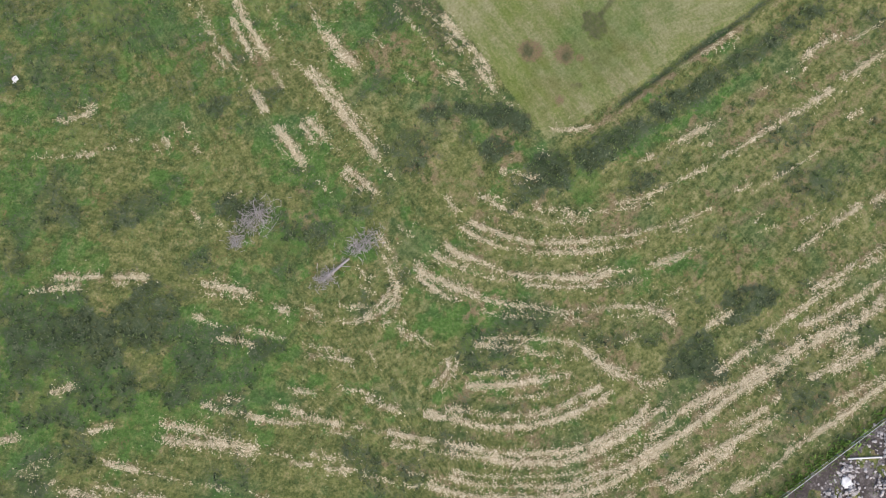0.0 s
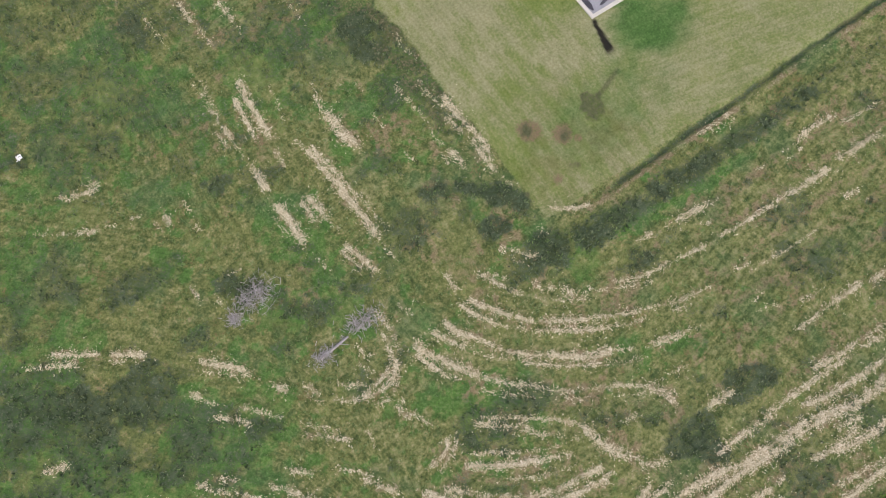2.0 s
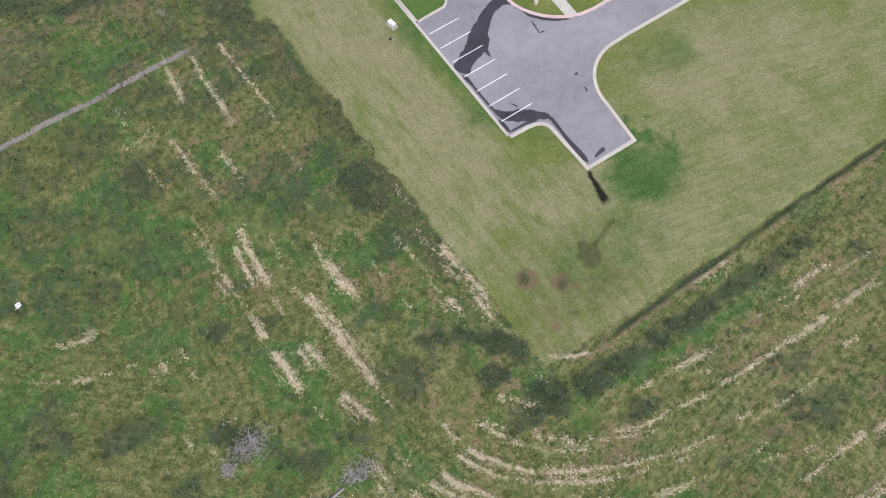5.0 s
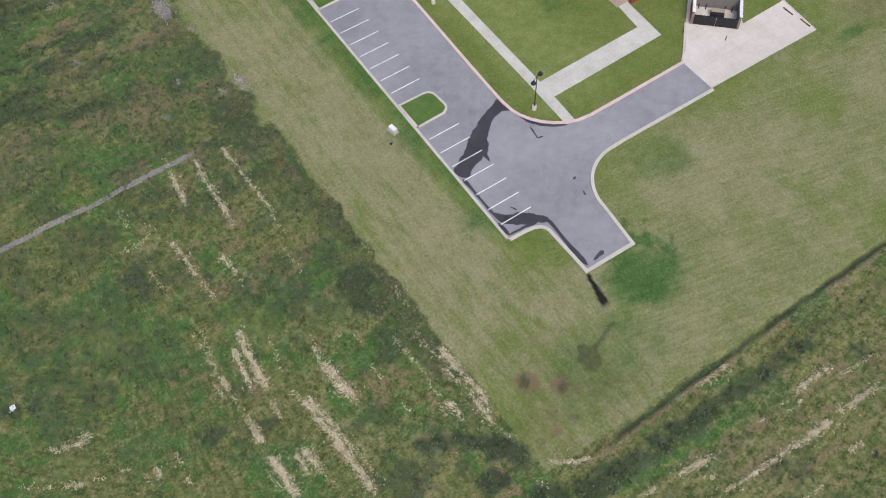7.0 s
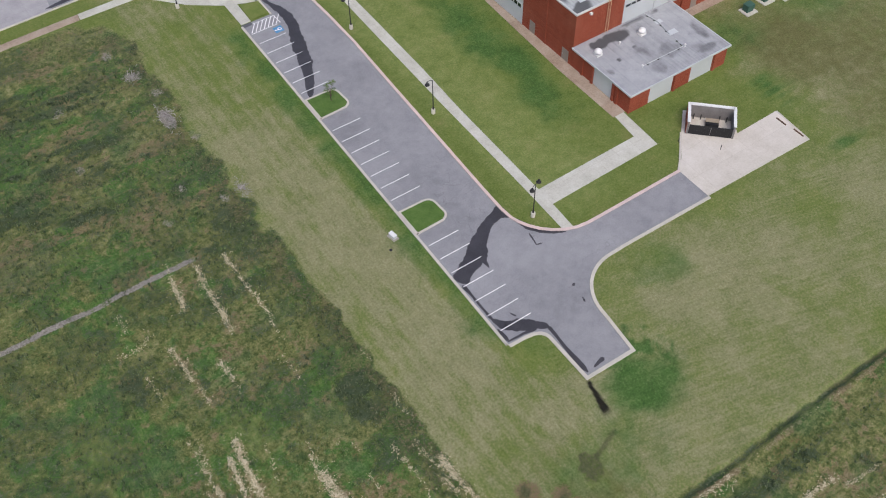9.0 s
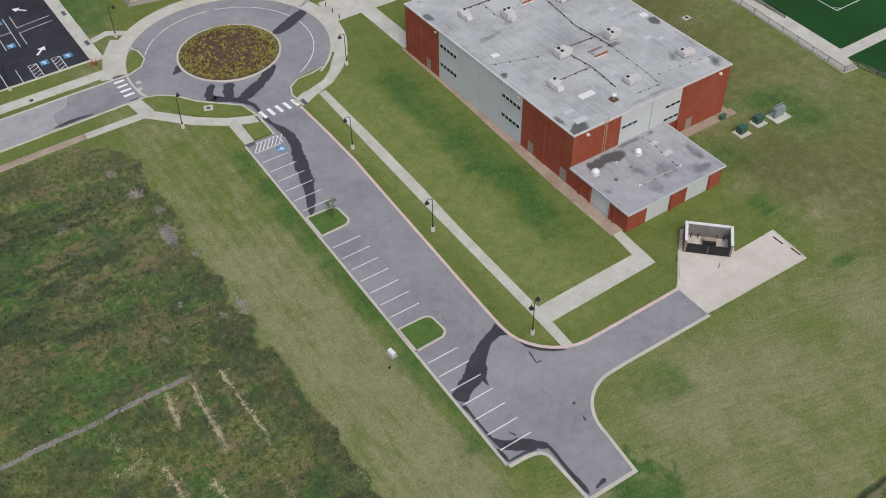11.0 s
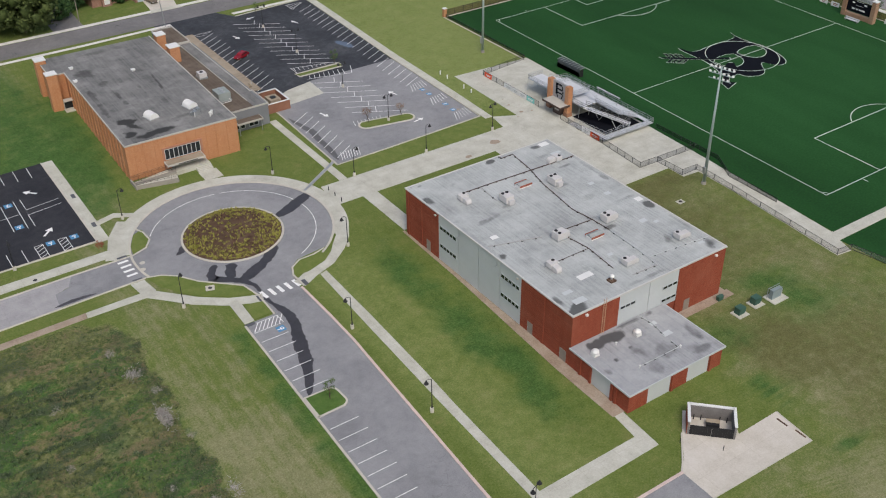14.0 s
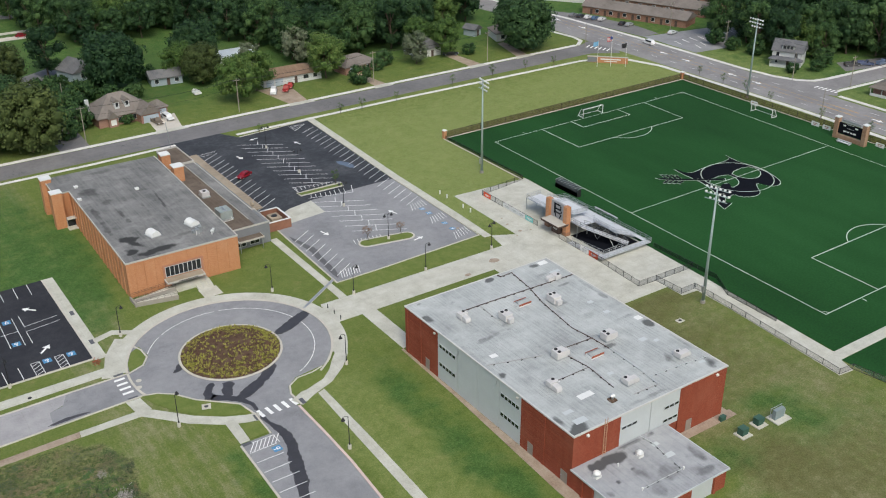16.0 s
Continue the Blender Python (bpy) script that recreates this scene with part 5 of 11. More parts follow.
def mark(bm, x0, y0, x1, y1, w=0.12, z=0.036):
    """A painted line, 4 mm thick, from one place to another."""
    a, b = Vector((x0, y0)), Vector((x1, y1))
    t = (b - a).normalized() * 0.5
    s = Vector((-t.y, t.x)) * w
    lo = [bm.verts.new((p.x, p.y, z - 0.004)) for p in (a - s, b - s, b + s, a + s)]
    hi = [bm.verts.new((p.x, p.y, z)) for p in (a - s, b - s, b + s, a + s)]
    bm.faces.new(hi)
    for i in range(4):
        bm.faces.new((lo[i], lo[(i + 1) % 4], hi[(i + 1) % 4], hi[i]))


def stain(road, rows, z, mat=None, label="dark wet patch on the asphalt"):
    """A wet patch on asphalt along a bent line of (x, y, width), with a ragged edge."""
    bm = bmesh.new()
    pts = []
    for (x0, y0, w0), (x1, y1, w1) in zip(rows, rows[1:]):
        for k in range(22):
            s = k / 22
            pts.append((x0 + (x1 - x0) * s, y0 + (y1 - y0) * s, w0 + (w1 - w0) * s))
    pts.append(rows[-1])
    left, right = [], []
    for i, (x, y, w) in enumerate(pts):
        a, b = Vector(pts[max(i - 1, 0)][:2]), Vector(pts[min(i + 1, len(pts) - 1)][:2])
        t = (b - a).normalized()
        end = min(1, 0.25 + min(i, len(pts) - 1 - i) / 7)
        for side, out in ((1, left), (-1, right)):
            d = side * w * end * 0.5 * (0.95 + 0.5 * noise.noise((x * 0.28, y * 0.28, side * 3.0)) + 0.24 * noise.noise((x * 1.1, y * 1.1, side)) + 0.09 * noise.noise((x * 3.3, y * 3.3, side)))
            out.append((bm.verts.new((x - t.y * d, y + t.x * d, z)), bm.verts.new((x - t.y * d, y + t.x * d, z - 0.003))))
    for i in range(len(pts) - 1):
        bm.faces.new((right[i][0], right[i + 1][0], left[i + 1][0], left[i][0]))
        bm.faces.new((left[i][0], left[i + 1][0], left[i + 1][1], left[i][1]))
        bm.faces.new((right[i + 1][0], right[i][0], right[i][1], right[i + 1][1]))
    bmesh.ops.recalc_face_normals(bm, faces=bm.faces)
    part("wet_stain", bm, mat or WET, road, label)


def wheelchair(bm_blue, bm_white, x, y, a, s=1.0, z=0.036):
    """The painted access sign: a blue field with a plain white seated outline."""
    m = pose(x, y, z, 0, 0, a)
    obox(bm_blue, m @ pose(0, 0, -0.004), 1.25 * s, 1.25 * s, 0.004)
    for px_, py_, sx, sy in ((0.0, 0.42, 0.2, 0.2), (-0.05, 0.12, 0.16, 0.45), (0.1, 0.0, 0.35, 0.12), (0.25, -0.2, 0.12, 0.35), (-0.2, -0.15, 0.12, 0.4), (-0.05, -0.38, 0.4, 0.12)):
        obox(bm_white, m @ pose(px_ * s, py_ * s, 0.0), sx * s, sy * s, 0.004)



BED = material("lawn_bed", ((0.085, 0.13, 0.024), (0.135, 0.175, 0.04), (0.19, 0.21, 0.07)), 0.5, 6.0, 0.95, bump=0.4, depth=0.04)
RUBBER_GREY = material("cast_iron", shades((0.06, 0.06, 0.062), 0.3), 3, 9, 0.7)
BED_RICH = material("lawn_bed_green", ((0.05, 0.1, 0.02), (0.08, 0.145, 0.03), (0.12, 0.18, 0.05)), 0.5, 6.0, 0.95, bump=0.4, depth=0.04)

# the car park along the gym and the turning head
west = [(43.1 + 0.025 * (y - 51), y) for y in (51.2, 70, 90, 110, 123)]
east = [(57.0, 127.5), (57.15, 118), (57.1, 110), (56.5, 99), (55.9, 87), (55.3, 75.5), (55.1, 71), (55.05, 69), (55.2, 67.0), (55.6, 65.7), (56.3, 64.4), (57.2, 63.2), (58.4, 62.1), (59.8, 61.2), (61.4, 60.6), (63.2, 60.35), (68.3, 60.35), (79.2, 60.4)]
head = [(79.2, 54.9), (64.4, 55.1)] + arc(62.0, 48.2, 6.85, 90, 180, 16) + [(54.5, 42.4), (48.0, 42.5), (48.0, 49.3), (47.85, 49.9), (47.4, 50.5), (46.6, 50.9), (45.4, 51.1), (43.1, 51.2)]
drive = paved("road", head + west[1:] + [(45.2, 123.4), (50.3, 123.4), (50.3, 129.5), (49.6, 133.0), (50.5, 135.0), (58.5, 135.0), (57.6, 131)] + east, 0.03, ASPHALT, "worn grey asphalt car park and drive with white stall lines")
kerb(west[::-1] + [(43.0, 51.2)], w=-0.0 - 0.34)
kerb(head, w=0.42)
kerb(east, "concrete kerb with faded red fire-lane paint", w=0.42, mat=KERB_RED)
lines_bm = bmesh.new()


def kx(y):
    return 43.1 + 0.025 * (y - 51)


for y in [53.4 + 2.65 * k for k in range(7)] + [78.7 + 2.67 * k for k in range(7)] + [104.2 + 2.73 * k for k in range(7)]:
    mark(lines_bm, kx(y) + 0.35, y, kx(y) + 4.95, y, 0.11)
for k in range(7):
    mark(lines_bm, 45.3 + 0.72 * k, 120.75, 46.0 + 0.72 * k + 0.75, 122.7, 0.13)
mark(lines_bm, 45.2, 122.8, 50.2, 122.8, 0.12)
mark(lines_bm, 50.2, 122.8, 50.3, 120.6, 0.12)
for k in range(5):
    obox(lines_bm, pose(51.0 + 1.5 * k, 129.1, 0.032, 0, 0, 6), 0.62, 2.2, 0.005)
blue_bm = bmesh.new()
wheelchair(blue_bm, lines_bm, 49.2, 119.3, 90, 1.15)
part("line_markings", lines_bm, PAINT, drive, "white painted stall lines and crossing bars")
part("access_sign", blue_bm, PAINT_BLUE, drive, "blue painted wheelchair bay sign")
drive_z = 0.031
for rows in ([(55.6, 68.9, 3.2), (54.2, 68.8, 2.0), (52.6, 68.1, 1.5), (50.8, 67.0, 1.8), (49.5, 66.0, 2.0), (48.1, 64.7, 2.6), (46.4, 63.6, 2.6), (44.9, 62.8, 2.4), (43.7, 62.1, 2.0)],
             [(48.9, 65.0, 1.2), (48.3, 63.2, 0.8), (48.1, 61.9, 0.2)],
             [(43.75, 61.6, 0.6), (43.75, 59.9, 0.35), (43.7, 57.5, 0.35), (43.7, 55.0, 0.45)],
             [(43.6, 55.4, 0.5), (44.4, 53.7, 1.3), (45.6, 52.9, 1.9), (46.8, 52.1, 1.7), (47.8, 51.3, 1.3), (48.7, 50.5, 0.8)],
             [(43.4, 53.8, 0.5), (43.45, 51.6, 0.6)], [(43.3, 51.6, 0.3), (45.6, 51.5, 0.35), (47.3, 51.1, 0.5)],
             [(48.6, 50.8, 0.7), (48.5, 48.5, 0.5), (48.4, 46.2, 0.5), (48.4, 42.9, 0.8)],
             [(50.7, 128.6, 0.8), (50.95, 126.2, 0.7), (51.5, 124.2, 1.5), (51.8, 121.6, 1.6), (51.5, 119.2, 1.7), (50.5, 115.8, 2.3), (49.6, 112.7, 2.5), (48.6, 109.4, 2.0), (47.2, 106.0, 1.3), (45.4, 102.6, 1.0)],
             [(55.4, 67.0, 0.4), (56.2, 64.6, 0.9), (57.6, 62.7, 1.0), (59.8, 61.0, 0.3)], [(55.7, 63.6, 0.3), (55.3, 61.5, 0.15), (56.1, 61.3, 0.25)],
             [(55.4, 53.9, 0.3), (54.9, 53.7, 0.5)], [(54.8, 51.7, 0.2), (54.6, 50.9, 0.3)], [(46.0, 54.9, 0.15), (46.4, 54.0, 0.3)],
             [(49.4, 43.0, 0.3), (50.2, 43.2, 0.4), (51.2, 43.4, 0.6)]):
    drive_z += 0.0004
    stain(drive, rows, drive_z)
# two planted islands between the stalls
for y0, y1, tree in ((71.6, 76.4, False), (97.6, 102.6, True)):
    x0 = kx(y0)
    bed = [(x0, y0), (x0 + 4.4, y0 + 0.1)] + arc(x0 + 4.2, y0 + 1.4, 1.2, -70, 0, 4) + arc(x0 + 4.0, y1 - 1.4, 1.3, 0, 90, 4) + [(x0, y1)]
    kerb(bed + [bed[0]], "pale concrete kerb round a planted island", w=0.3, z=0.15)
    tagged(part("lawn", prism(bmesh.new(), offset(bed, 0.28), -0.1, 0.13), BED_RICH), "small green lawn on a parking island", "lawn", kind="structure")

# roundabout with its planted middle
RX, RY = 54.8, 149.9
ring = paved("road", arc(RX, RY, 18.2, 0, 360, 72)[:-1], 0.026, ASPHALT, "grey asphalt ring of the roundabout")
bm = bmesh.new()
prev = None
for x, y in arc(RX + 0.1, RY, 15.1, -62, 150, 60):
    if prev and int((x + y) * 3) % 23:
        mark(bm, *prev, x, y, 0.12, 0.032)
    prev = (x, y)
for k in range(4):
    obox(bm, pose(34.9, 147.5 + 1.55 * k, 0.034, 0, 0, 2), 1.9, 0.6, 0.005)
part("line_markings", bm, PAINT, ring, "white painted ring line and crossing bars")
ring_z = 0.034
for rows in ([(47.8, 142.1, 1.8), (46.0, 139.6, 1.6), (45.9, 137.9, 1.7), (47.4, 136.8, 1.6)], [(50.6, 140.7, 2.4), (48.9, 138.4, 2.0), (48.3, 136.6, 1.8)],
             [(59.4, 141.8, 2.0), (56.8, 139.2, 2.2), (54.0, 137.2, 2.2), (51.2, 135.6, 2.0), (49.6, 134.9, 1.6)], [(46.2, 137.6, 1.2), (48.2, 136.2, 1.6), (50.0, 134.8, 1.6), (51.0, 132.4, 0.9), (50.9, 130.2, 0.7)],
             [(73.0, 154.6, 1.8), (70.6, 153.3, 2.6), (67.6, 151.8, 2.2), (63.6, 150.2, 1.6)], [(45.2, 151.0, 0.6), (44.5, 149.4, 1.4), (43.4, 148.7, 0.6)]):
    ring_z += 0.0022
    stain(ring, rows, ring_z)
for x, y in ((37.6, 150.0), (37.0, 148.0)):
    bm = bmesh.new()
    lathe(bm, [(0.5, 0.02), (0.5, 0.034), (0.3, 0.036)], 16, (x, y, 0))
    part("manhole", bm, KERB, ring, "round manhole cover in a pale concrete collar")
IX, IY = 54.6, 149.5
tagged(part("kerb", strip(bmesh.new(), arc(IX, IY, 9.35, 0, 360, 64)[:-1], 0.0, 0.45, -0.2, 0.18, closed=True), KERB), "round pale concrete kerb of the roundabout's island", "kerb", kind="structure")
bm = bmesh.new()
lathe(bm, [(8.95, 0.0), (8.95, 0.2), (7, 0.45), (4, 0.62), (1.5, 0.68), (0.3, 0.7)], 48, (IX, IY, 0))
tagged(part("flower_bed", bm, SOIL), "dark mulched round bed of the roundabout", "bed", kind="structure")

# walks round the ring and its lens-shaped lawns
tagged(part("pavement", strip(bmesh.new(), arc(RX, RY, 18.25, -36, 168, 50), -3.0, 0.0, -0.2, 0.07), CONCRETE), "pale concrete walk round the roundabout", "pavement", kind="structure")
tagged(part("kerb", strip(bmesh.new(), arc(RX, RY, 18.2, -56, 196, 60), -0.4, 0.0, -0.2, 0.14), KERB), "pale kerb round the roundabout's ring", "kerb", kind="structure")
tagged(part("pavement", strip(bmesh.new(), [(57.9, 127.4), (61.0, 129.0), (65.2, 130.6), (69.0, 133.6), (71.8, 136.8), (74.0, 141.0), (75.6, 146.4), (75.6, 153.0)], 0.0, 2.4, -0.2, 0.066), CONCRETE), "pale concrete walk east of the roundabout", "pavement", kind="structure")
tagged(part("pavement", strip(bmesh.new(), [(34.6, 153.2), (36.0, 156.2), (37.4, 160.0), (40.5, 164.5)], -0.2, 2.4, -0.2, 0.066), CONCRETE), "pale concrete walk west of the roundabout", "pavement", kind="structure")
tagged(part("pavement", strip(bmesh.new(), [(34.2, 139.9), (36.9, 137.0), (40.2, 133.3), (44.6, 129.9), (48.1, 128.2), (50.3, 127.6)], 0.0, 2.1, -0.2, 0.066), CONCRETE), "pale concrete walk south of the roundabout", "pavement", kind="structure")
paved("pavement", [(34.2, 140.0), (36.6, 140.8), (36.0, 144.8), (33.6, 144.8)], 0.07, CONCRETE, "pale concrete kerb ramp at the crossing", "pavement")
paved("pavement", [(44.9, 123.6), (46.6, 123.6), (46.8, 129.0), (45.0, 129.8)], 0.07, CONCRETE, "short pale concrete walk to the parking bay", "pavement")
for pts, lab in (([(46.7, 123.8), (50.0, 123.8), (50.2, 127.4), (46.9, 128.4)], "small square of lawn by the parking bay"),):
    tagged(part("lawn", prism(bmesh.new(), pts, -0.1, 0.12), BED), lab, "lawn", kind="structure")
kerb([(50.2, 123.4), (50.3, 129.6), (49.4, 133.6), (47.3, 135.6), (43.7, 139.0), (41.3, 142.6), (39.0, 144.5), (36.4, 145.3), (12.0, 144.6), (-40.0, 142.6)], "pale kerb south of the access road and ring", w=0.3, z=0.14)
kerb([(57.6, 127.6), (57.5, 131.4), (58.4, 133.6), (60.6, 135.1), (63.6, 135.2), (66.0, 135.9)][::-1], "pale kerb east of the drive's mouth", w=0.3, z=0.14)
kerb([(36.9, 152.9), (40.0, 154.1), (41.5, 156.4), (41.4, 159.4), (40.6, 161.4)], "pale kerb beside a lens of lawn", w=0.3, z=0.14)
for x, y, a in ((50.0, 128.6, 0), (58.3, 128.4, 0), (35.2, 153.6, 90), (35.1, 145.4, 90), (45.6, 123.0, 90), (34.7, 179.9, 0), (34.7, 167.3, 0)):
    bm = bmesh.new()
    obox(bm, pose(x, y, 0.06, 0, 0, a), 0.75, 1.7, 0.016)
    tagged(part("tactile_plate", bm, material("tactile_slate", shades((0.1, 0.105, 0.12), 0.2), 2, 9, 0.8)), "dark grey tactile plate let into a kerb ramp", "tactile plate", "tactile plates")

for pts, lab in (([(36.4, 145.0), (37.6, 141.4), (40, 137.2), (42.7, 134.3), (45.8, 132.1), (49.2, 130.6), (50.0, 130.8), (49.3, 133.2), (47.2, 135.3), (43.6, 138.7), (41.2, 142.3), (38.9, 144.2)], "lens of lawn on the roundabout's south median"),
                 ([(37.1, 153.0), (40.2, 154.3), (41.6, 156.8), (41.3, 160.6), (39.4, 159.5), (37.7, 156.1)], "lens of lawn west of the roundabout"),
                 ([(57.5, 130.9), (58.2, 133.4), (60.4, 135.2), (63.0, 135.6), (66.4, 136.0), (68.4, 136.6), (66.6, 134.2), (64.3, 132.2), (60.4, 130.9)], "lens of lawn east of the roundabout")):
    tagged(part("lawn", prism(bmesh.new(), pts, -0.1, 0.105), BED), lab, "lawn", kind="structure")
drain = thing("drain_cover", pose(44.3, 136.0, 0.1, 0, 0, -20), "square concrete drain frame with a dark round cover", "drain")
part("frame", box(-0.75, 0.75, -0.75, 0.75, 0, 0.05), KERB, drain)
part("cover", lathe(bmesh.new(), [(0.36, 0.05), (0.36, 0.07), (0.3, 0.075)], 16), RUBBER_GREY, drain, "dark round iron cover")

# access road to the west, half asphalt, half concrete
access = paved("road", [(34.5, 145.0), (37.5, 145.2), (37.5, 153.0), (26.0, 153.0), (24.6, 150.0), (22.2, 149.2), (21.8, 145.2)], 0.022, ASPHALT, "grey asphalt access road at the roundabout")
paved("road", [(22.0, 145.0), (22.4, 149.3), (24.8, 150.2), (26.2, 153.05), (-60, 151.5), (-60, 142.5), (12, 144.5)], 0.018, CONCRETE_GREY, "grey concrete slab road to the west")
stain(access, [(21.0, 145.6, 0.4), (24.0, 145.9, 0.9), (28.0, 145.7, 0.5)], 0.0275)
kerb([(-60, 151.5), (26, 153.0), (36.9, 153.0)], "pale kerb north of the access road", w=0.3, z=0.14)
paved("pavement", [(-60, 153.8), (34.6, 154.8), (34.9, 157.3), (-60, 156.2)], 0.05, CONCRETE, "pale concrete walk north of the access road", "pavement")
paved("pavement", [(24.6, 139.7), (35.2, 139.6), (34.8, 141.4), (24.8, 141.3)], 0.05, CONCRETE, "fresh pale concrete walk south of the access road", "pavement")
paved("pavement", [(-60, 137.5), (24.5, 139.7), (24.8, 141.3), (-60, 139.4)], 0.045, WALK_WARM, "weathered brown concrete walk south of the access road", "pavement")

# west car park, freshly sealed
lot = paved("road", [(-40, 161), (33.5, 161.2), (33.6, 197), (-40, 196)], 0.03, ASPHALT_NEW, "black freshly sealed car park with white lines")
kerb([(33.5, 197.0), (33.4, 161.1), (-40, 160.9)], "pale concrete kerb round the black car park", w=-0.25, z=0.14)
paved("pavement", [(33.42, 160.8), (35.5, 160.8), (35.6, 197), (33.52, 197)], 0.06, CONCRETE, "pale concrete strip beside the black car park", "pavement")
paved("pavement", [(35.4, 166.6), (38.6, 167.6), (42.0, 165.6), (42.8, 166.6), (39.0, 169.2), (35.4, 168.2)], 0.06, CONCRETE, "short pale concrete walk to the roundabout", "pavement")
bm, bm2 = bmesh.new(), bmesh.new()
for k in range(8):
    mark(bm, 30.2 - 2.7 * k, 192.0, 30.3 - 2.7 * k, 196.8, 0.11)
    if k > 3:
        mark(bm, 32.0 - 2.7 * k, 161.4, 32.0 - 2.7 * k, 166.2, 0.11)
for x0 in (27.6, 23.4):
    for q in ((x0, 161.4, x0, 166.1), (x0 + 1.5, 161.4, x0 + 1.5, 166.1), (x0, 166.1, x0 + 1.5, 166.1)):
        mark(bm, *q, 0.11)
    for k in range(4):
        mark(bm, x0 + 0.1, 161.8 + 1.1 * k, x0 + 1.4, 162.6 + 1.1 * k, 0.12)
for x, y in ((30.4, 165.4), (26.2, 165.6), (23.3, 183.4), (23.0, 174.4)):
    wheelchair(bm2, bm, x, y, 180 if y < 175 else 0, 1.2)
for q in ((32.1, 180.8, 25.8, 180.0), (25.8, 180.0, 25.8, 184.6), (32.1, 178.8, 25.6, 177.9), (25.6, 177.9, 25.6, 173.2), (24.5, 184.5, 24.3, 173.2), (9.0, 178.2, 24.4, 179.0)):
    mark(bm, *q, 0.11)
for k in range(5):
    mark(bm, 22.0 - 2.7 * k, 183.8, 21.8 - 2.7 * k, 173.3, 0.11)


def arrow(bm, x, y, a, s=1.0, z=0.036):
    """A painted lane arrow."""
    m = pose(x, y, z, 0, 0, a)
    obox(bm, m @ pose(0, -0.7 * s, -0.004), 0.4 * s, 1.8 * s, 0.004)
    v = [bm.verts.new(m @ Vector(p)) for p in ((-0.8 * s, 0.2 * s, 0), (0.8 * s, 0.2 * s, 0), (0, 1.5 * s, 0))]
    bm.faces.new(v)


arrow(bm, 27.0, 169.8, -43)
arrow(bm, 28.1, 186.2, 45)
part("line_markings", bm, PAINT, lot, "white painted stall lines and arrows")
part("access_sign", bm2, PAINT_BLUE, lot, "blue painted wheelchair bay signs")

# walks between the drive, the gym and the plaza
paved("pavement", [(59.7, 61.3), (61.1, 60.9), (61.4, 66), (61.9, 88), (62.4, 98), (62.8, 113), (63.0, 129.4), (61.6, 129.0), (61.0, 112.6), (60.4, 92), (60.0, 70)], 0.055, CONCRETE, "pale concrete walk along the drive", "pavement")
paved("pavement", [(61.42, 65.8), (80.3, 66.2), (80.7, 73.8), (79.1, 73.8), (78.6, 69.2), (61.45, 68.95)], 0.055, CONCRETE, "pale concrete walk to the gym", "pavement")
paved("pavement", [(78.8, 73.82), (80.98, 73.82), (80.98, 132.4), (80.5, 132.4), (80.2, 115), (79.6, 102), (78.9, 87)], 0.06, WALK_WARM, "brownish concrete walk at the foot of the gym", "pavement")
for x0, x1, y0, y1, z, mat, lab in ((81.0, 84.2, 132.6, 147.6, 0.055, CONCRETE, "pale concrete walk to the gym's north end"),
                                (80.3, 82.0, 155.3, 187.0, 0.055, CONCRETE, "pale concrete walk along the far car park"), 
                                (100.6, 115.4, 84.3, 86.0, 0.055, WALK_WARM, "brownish concrete strip behind the gym"), (113.3, 114.9, 86.0, 90.0, 0.055, WALK_WARM, "brownish concrete strip at the gym's east side")):
    paved("pavement", [(x0, y0), (x1, y0), (x1, y1), (x0, y1)], z, mat, lab, "pavement")
paved("pavement", [(120.25, 160.7), (122.1, 160.6), (122.7, 175), (123.3, 202), (124.4, 225), (125.8, 254), (123.85, 254), (122.45, 222.5), (121.45, 202), (120.65, 172)], 0.07, CONCRETE, "wide pale concrete walk east of the far car park", "pavement")
plaza = paved("pavement", [(75.0, 147.4), (113.0, 147.4), (113.0, 121.4), (137.2, 121.4), (137.2, 117.2), (146.2, 116.6), (147.6, 150.0), (148.7, 182.0), (127.6, 183.2), (127.0, 158.0), (122.0, 160.6), (121.0, 155.2), (84.0, 155.2), (76.0, 155.2)], 0.05, CONCRETE, "broad pale concrete plaza before the stadium gate", "pavement")
r = random.Random(31)
for x, y, w in ((118.0, 168.0, 0.9), (129.4, 166.4, 0.5), (128.6, 163.2, 0.7), (130.6, 161.8, 0.4), (128.8, 158.8, 1.0), (131.2, 158.0, 0.6), (115.4, 150.6, 2.4), (107.0, 148.6, 1.5), (126.8, 157.4, 0.5), (124.4, 133.0, 0.6)):
    pts = [(x + w * 0.5 * (1 + 0.5 * noise.noise((math.cos(a) + x, math.sin(a), 0))) * math.cos(a), y + w * 0.35 * (1 + 0.5 * noise.noise((math.cos(a), math.sin(a) + y, 3))) * math.sin(a)) for a in [2 * math.pi * k / 16 for k in range(16)]]
    part("wet_spot", prism(bmesh.new(), pts, 0.049, 0.0535), WALK_WARM, plaza, "small brown damp spot on the concrete")
apron = paved("pavement", [(79.2, 55.2), (98.2, 55.0), (98.7, 61.4), (90.9, 61.3), (92.9, 64.4), (87.9, 69.2), (84.8, 66.2), (81.2, 62.3), (79.2, 60.6)], 0.045, CONCRETE_BIG, "pale concrete apron of the bin enclosure", "pavement")
kerb([(79.2, 60.6), (80.6, 61.8), (84.6, 65.9)], "pale kerb beside the apron", w=0.25)
kerb([(98.6, 61.3), (98.1, 55.0), (79.2, 55.2)], "low pale edge of the apron", w=0.2, z=0.1)

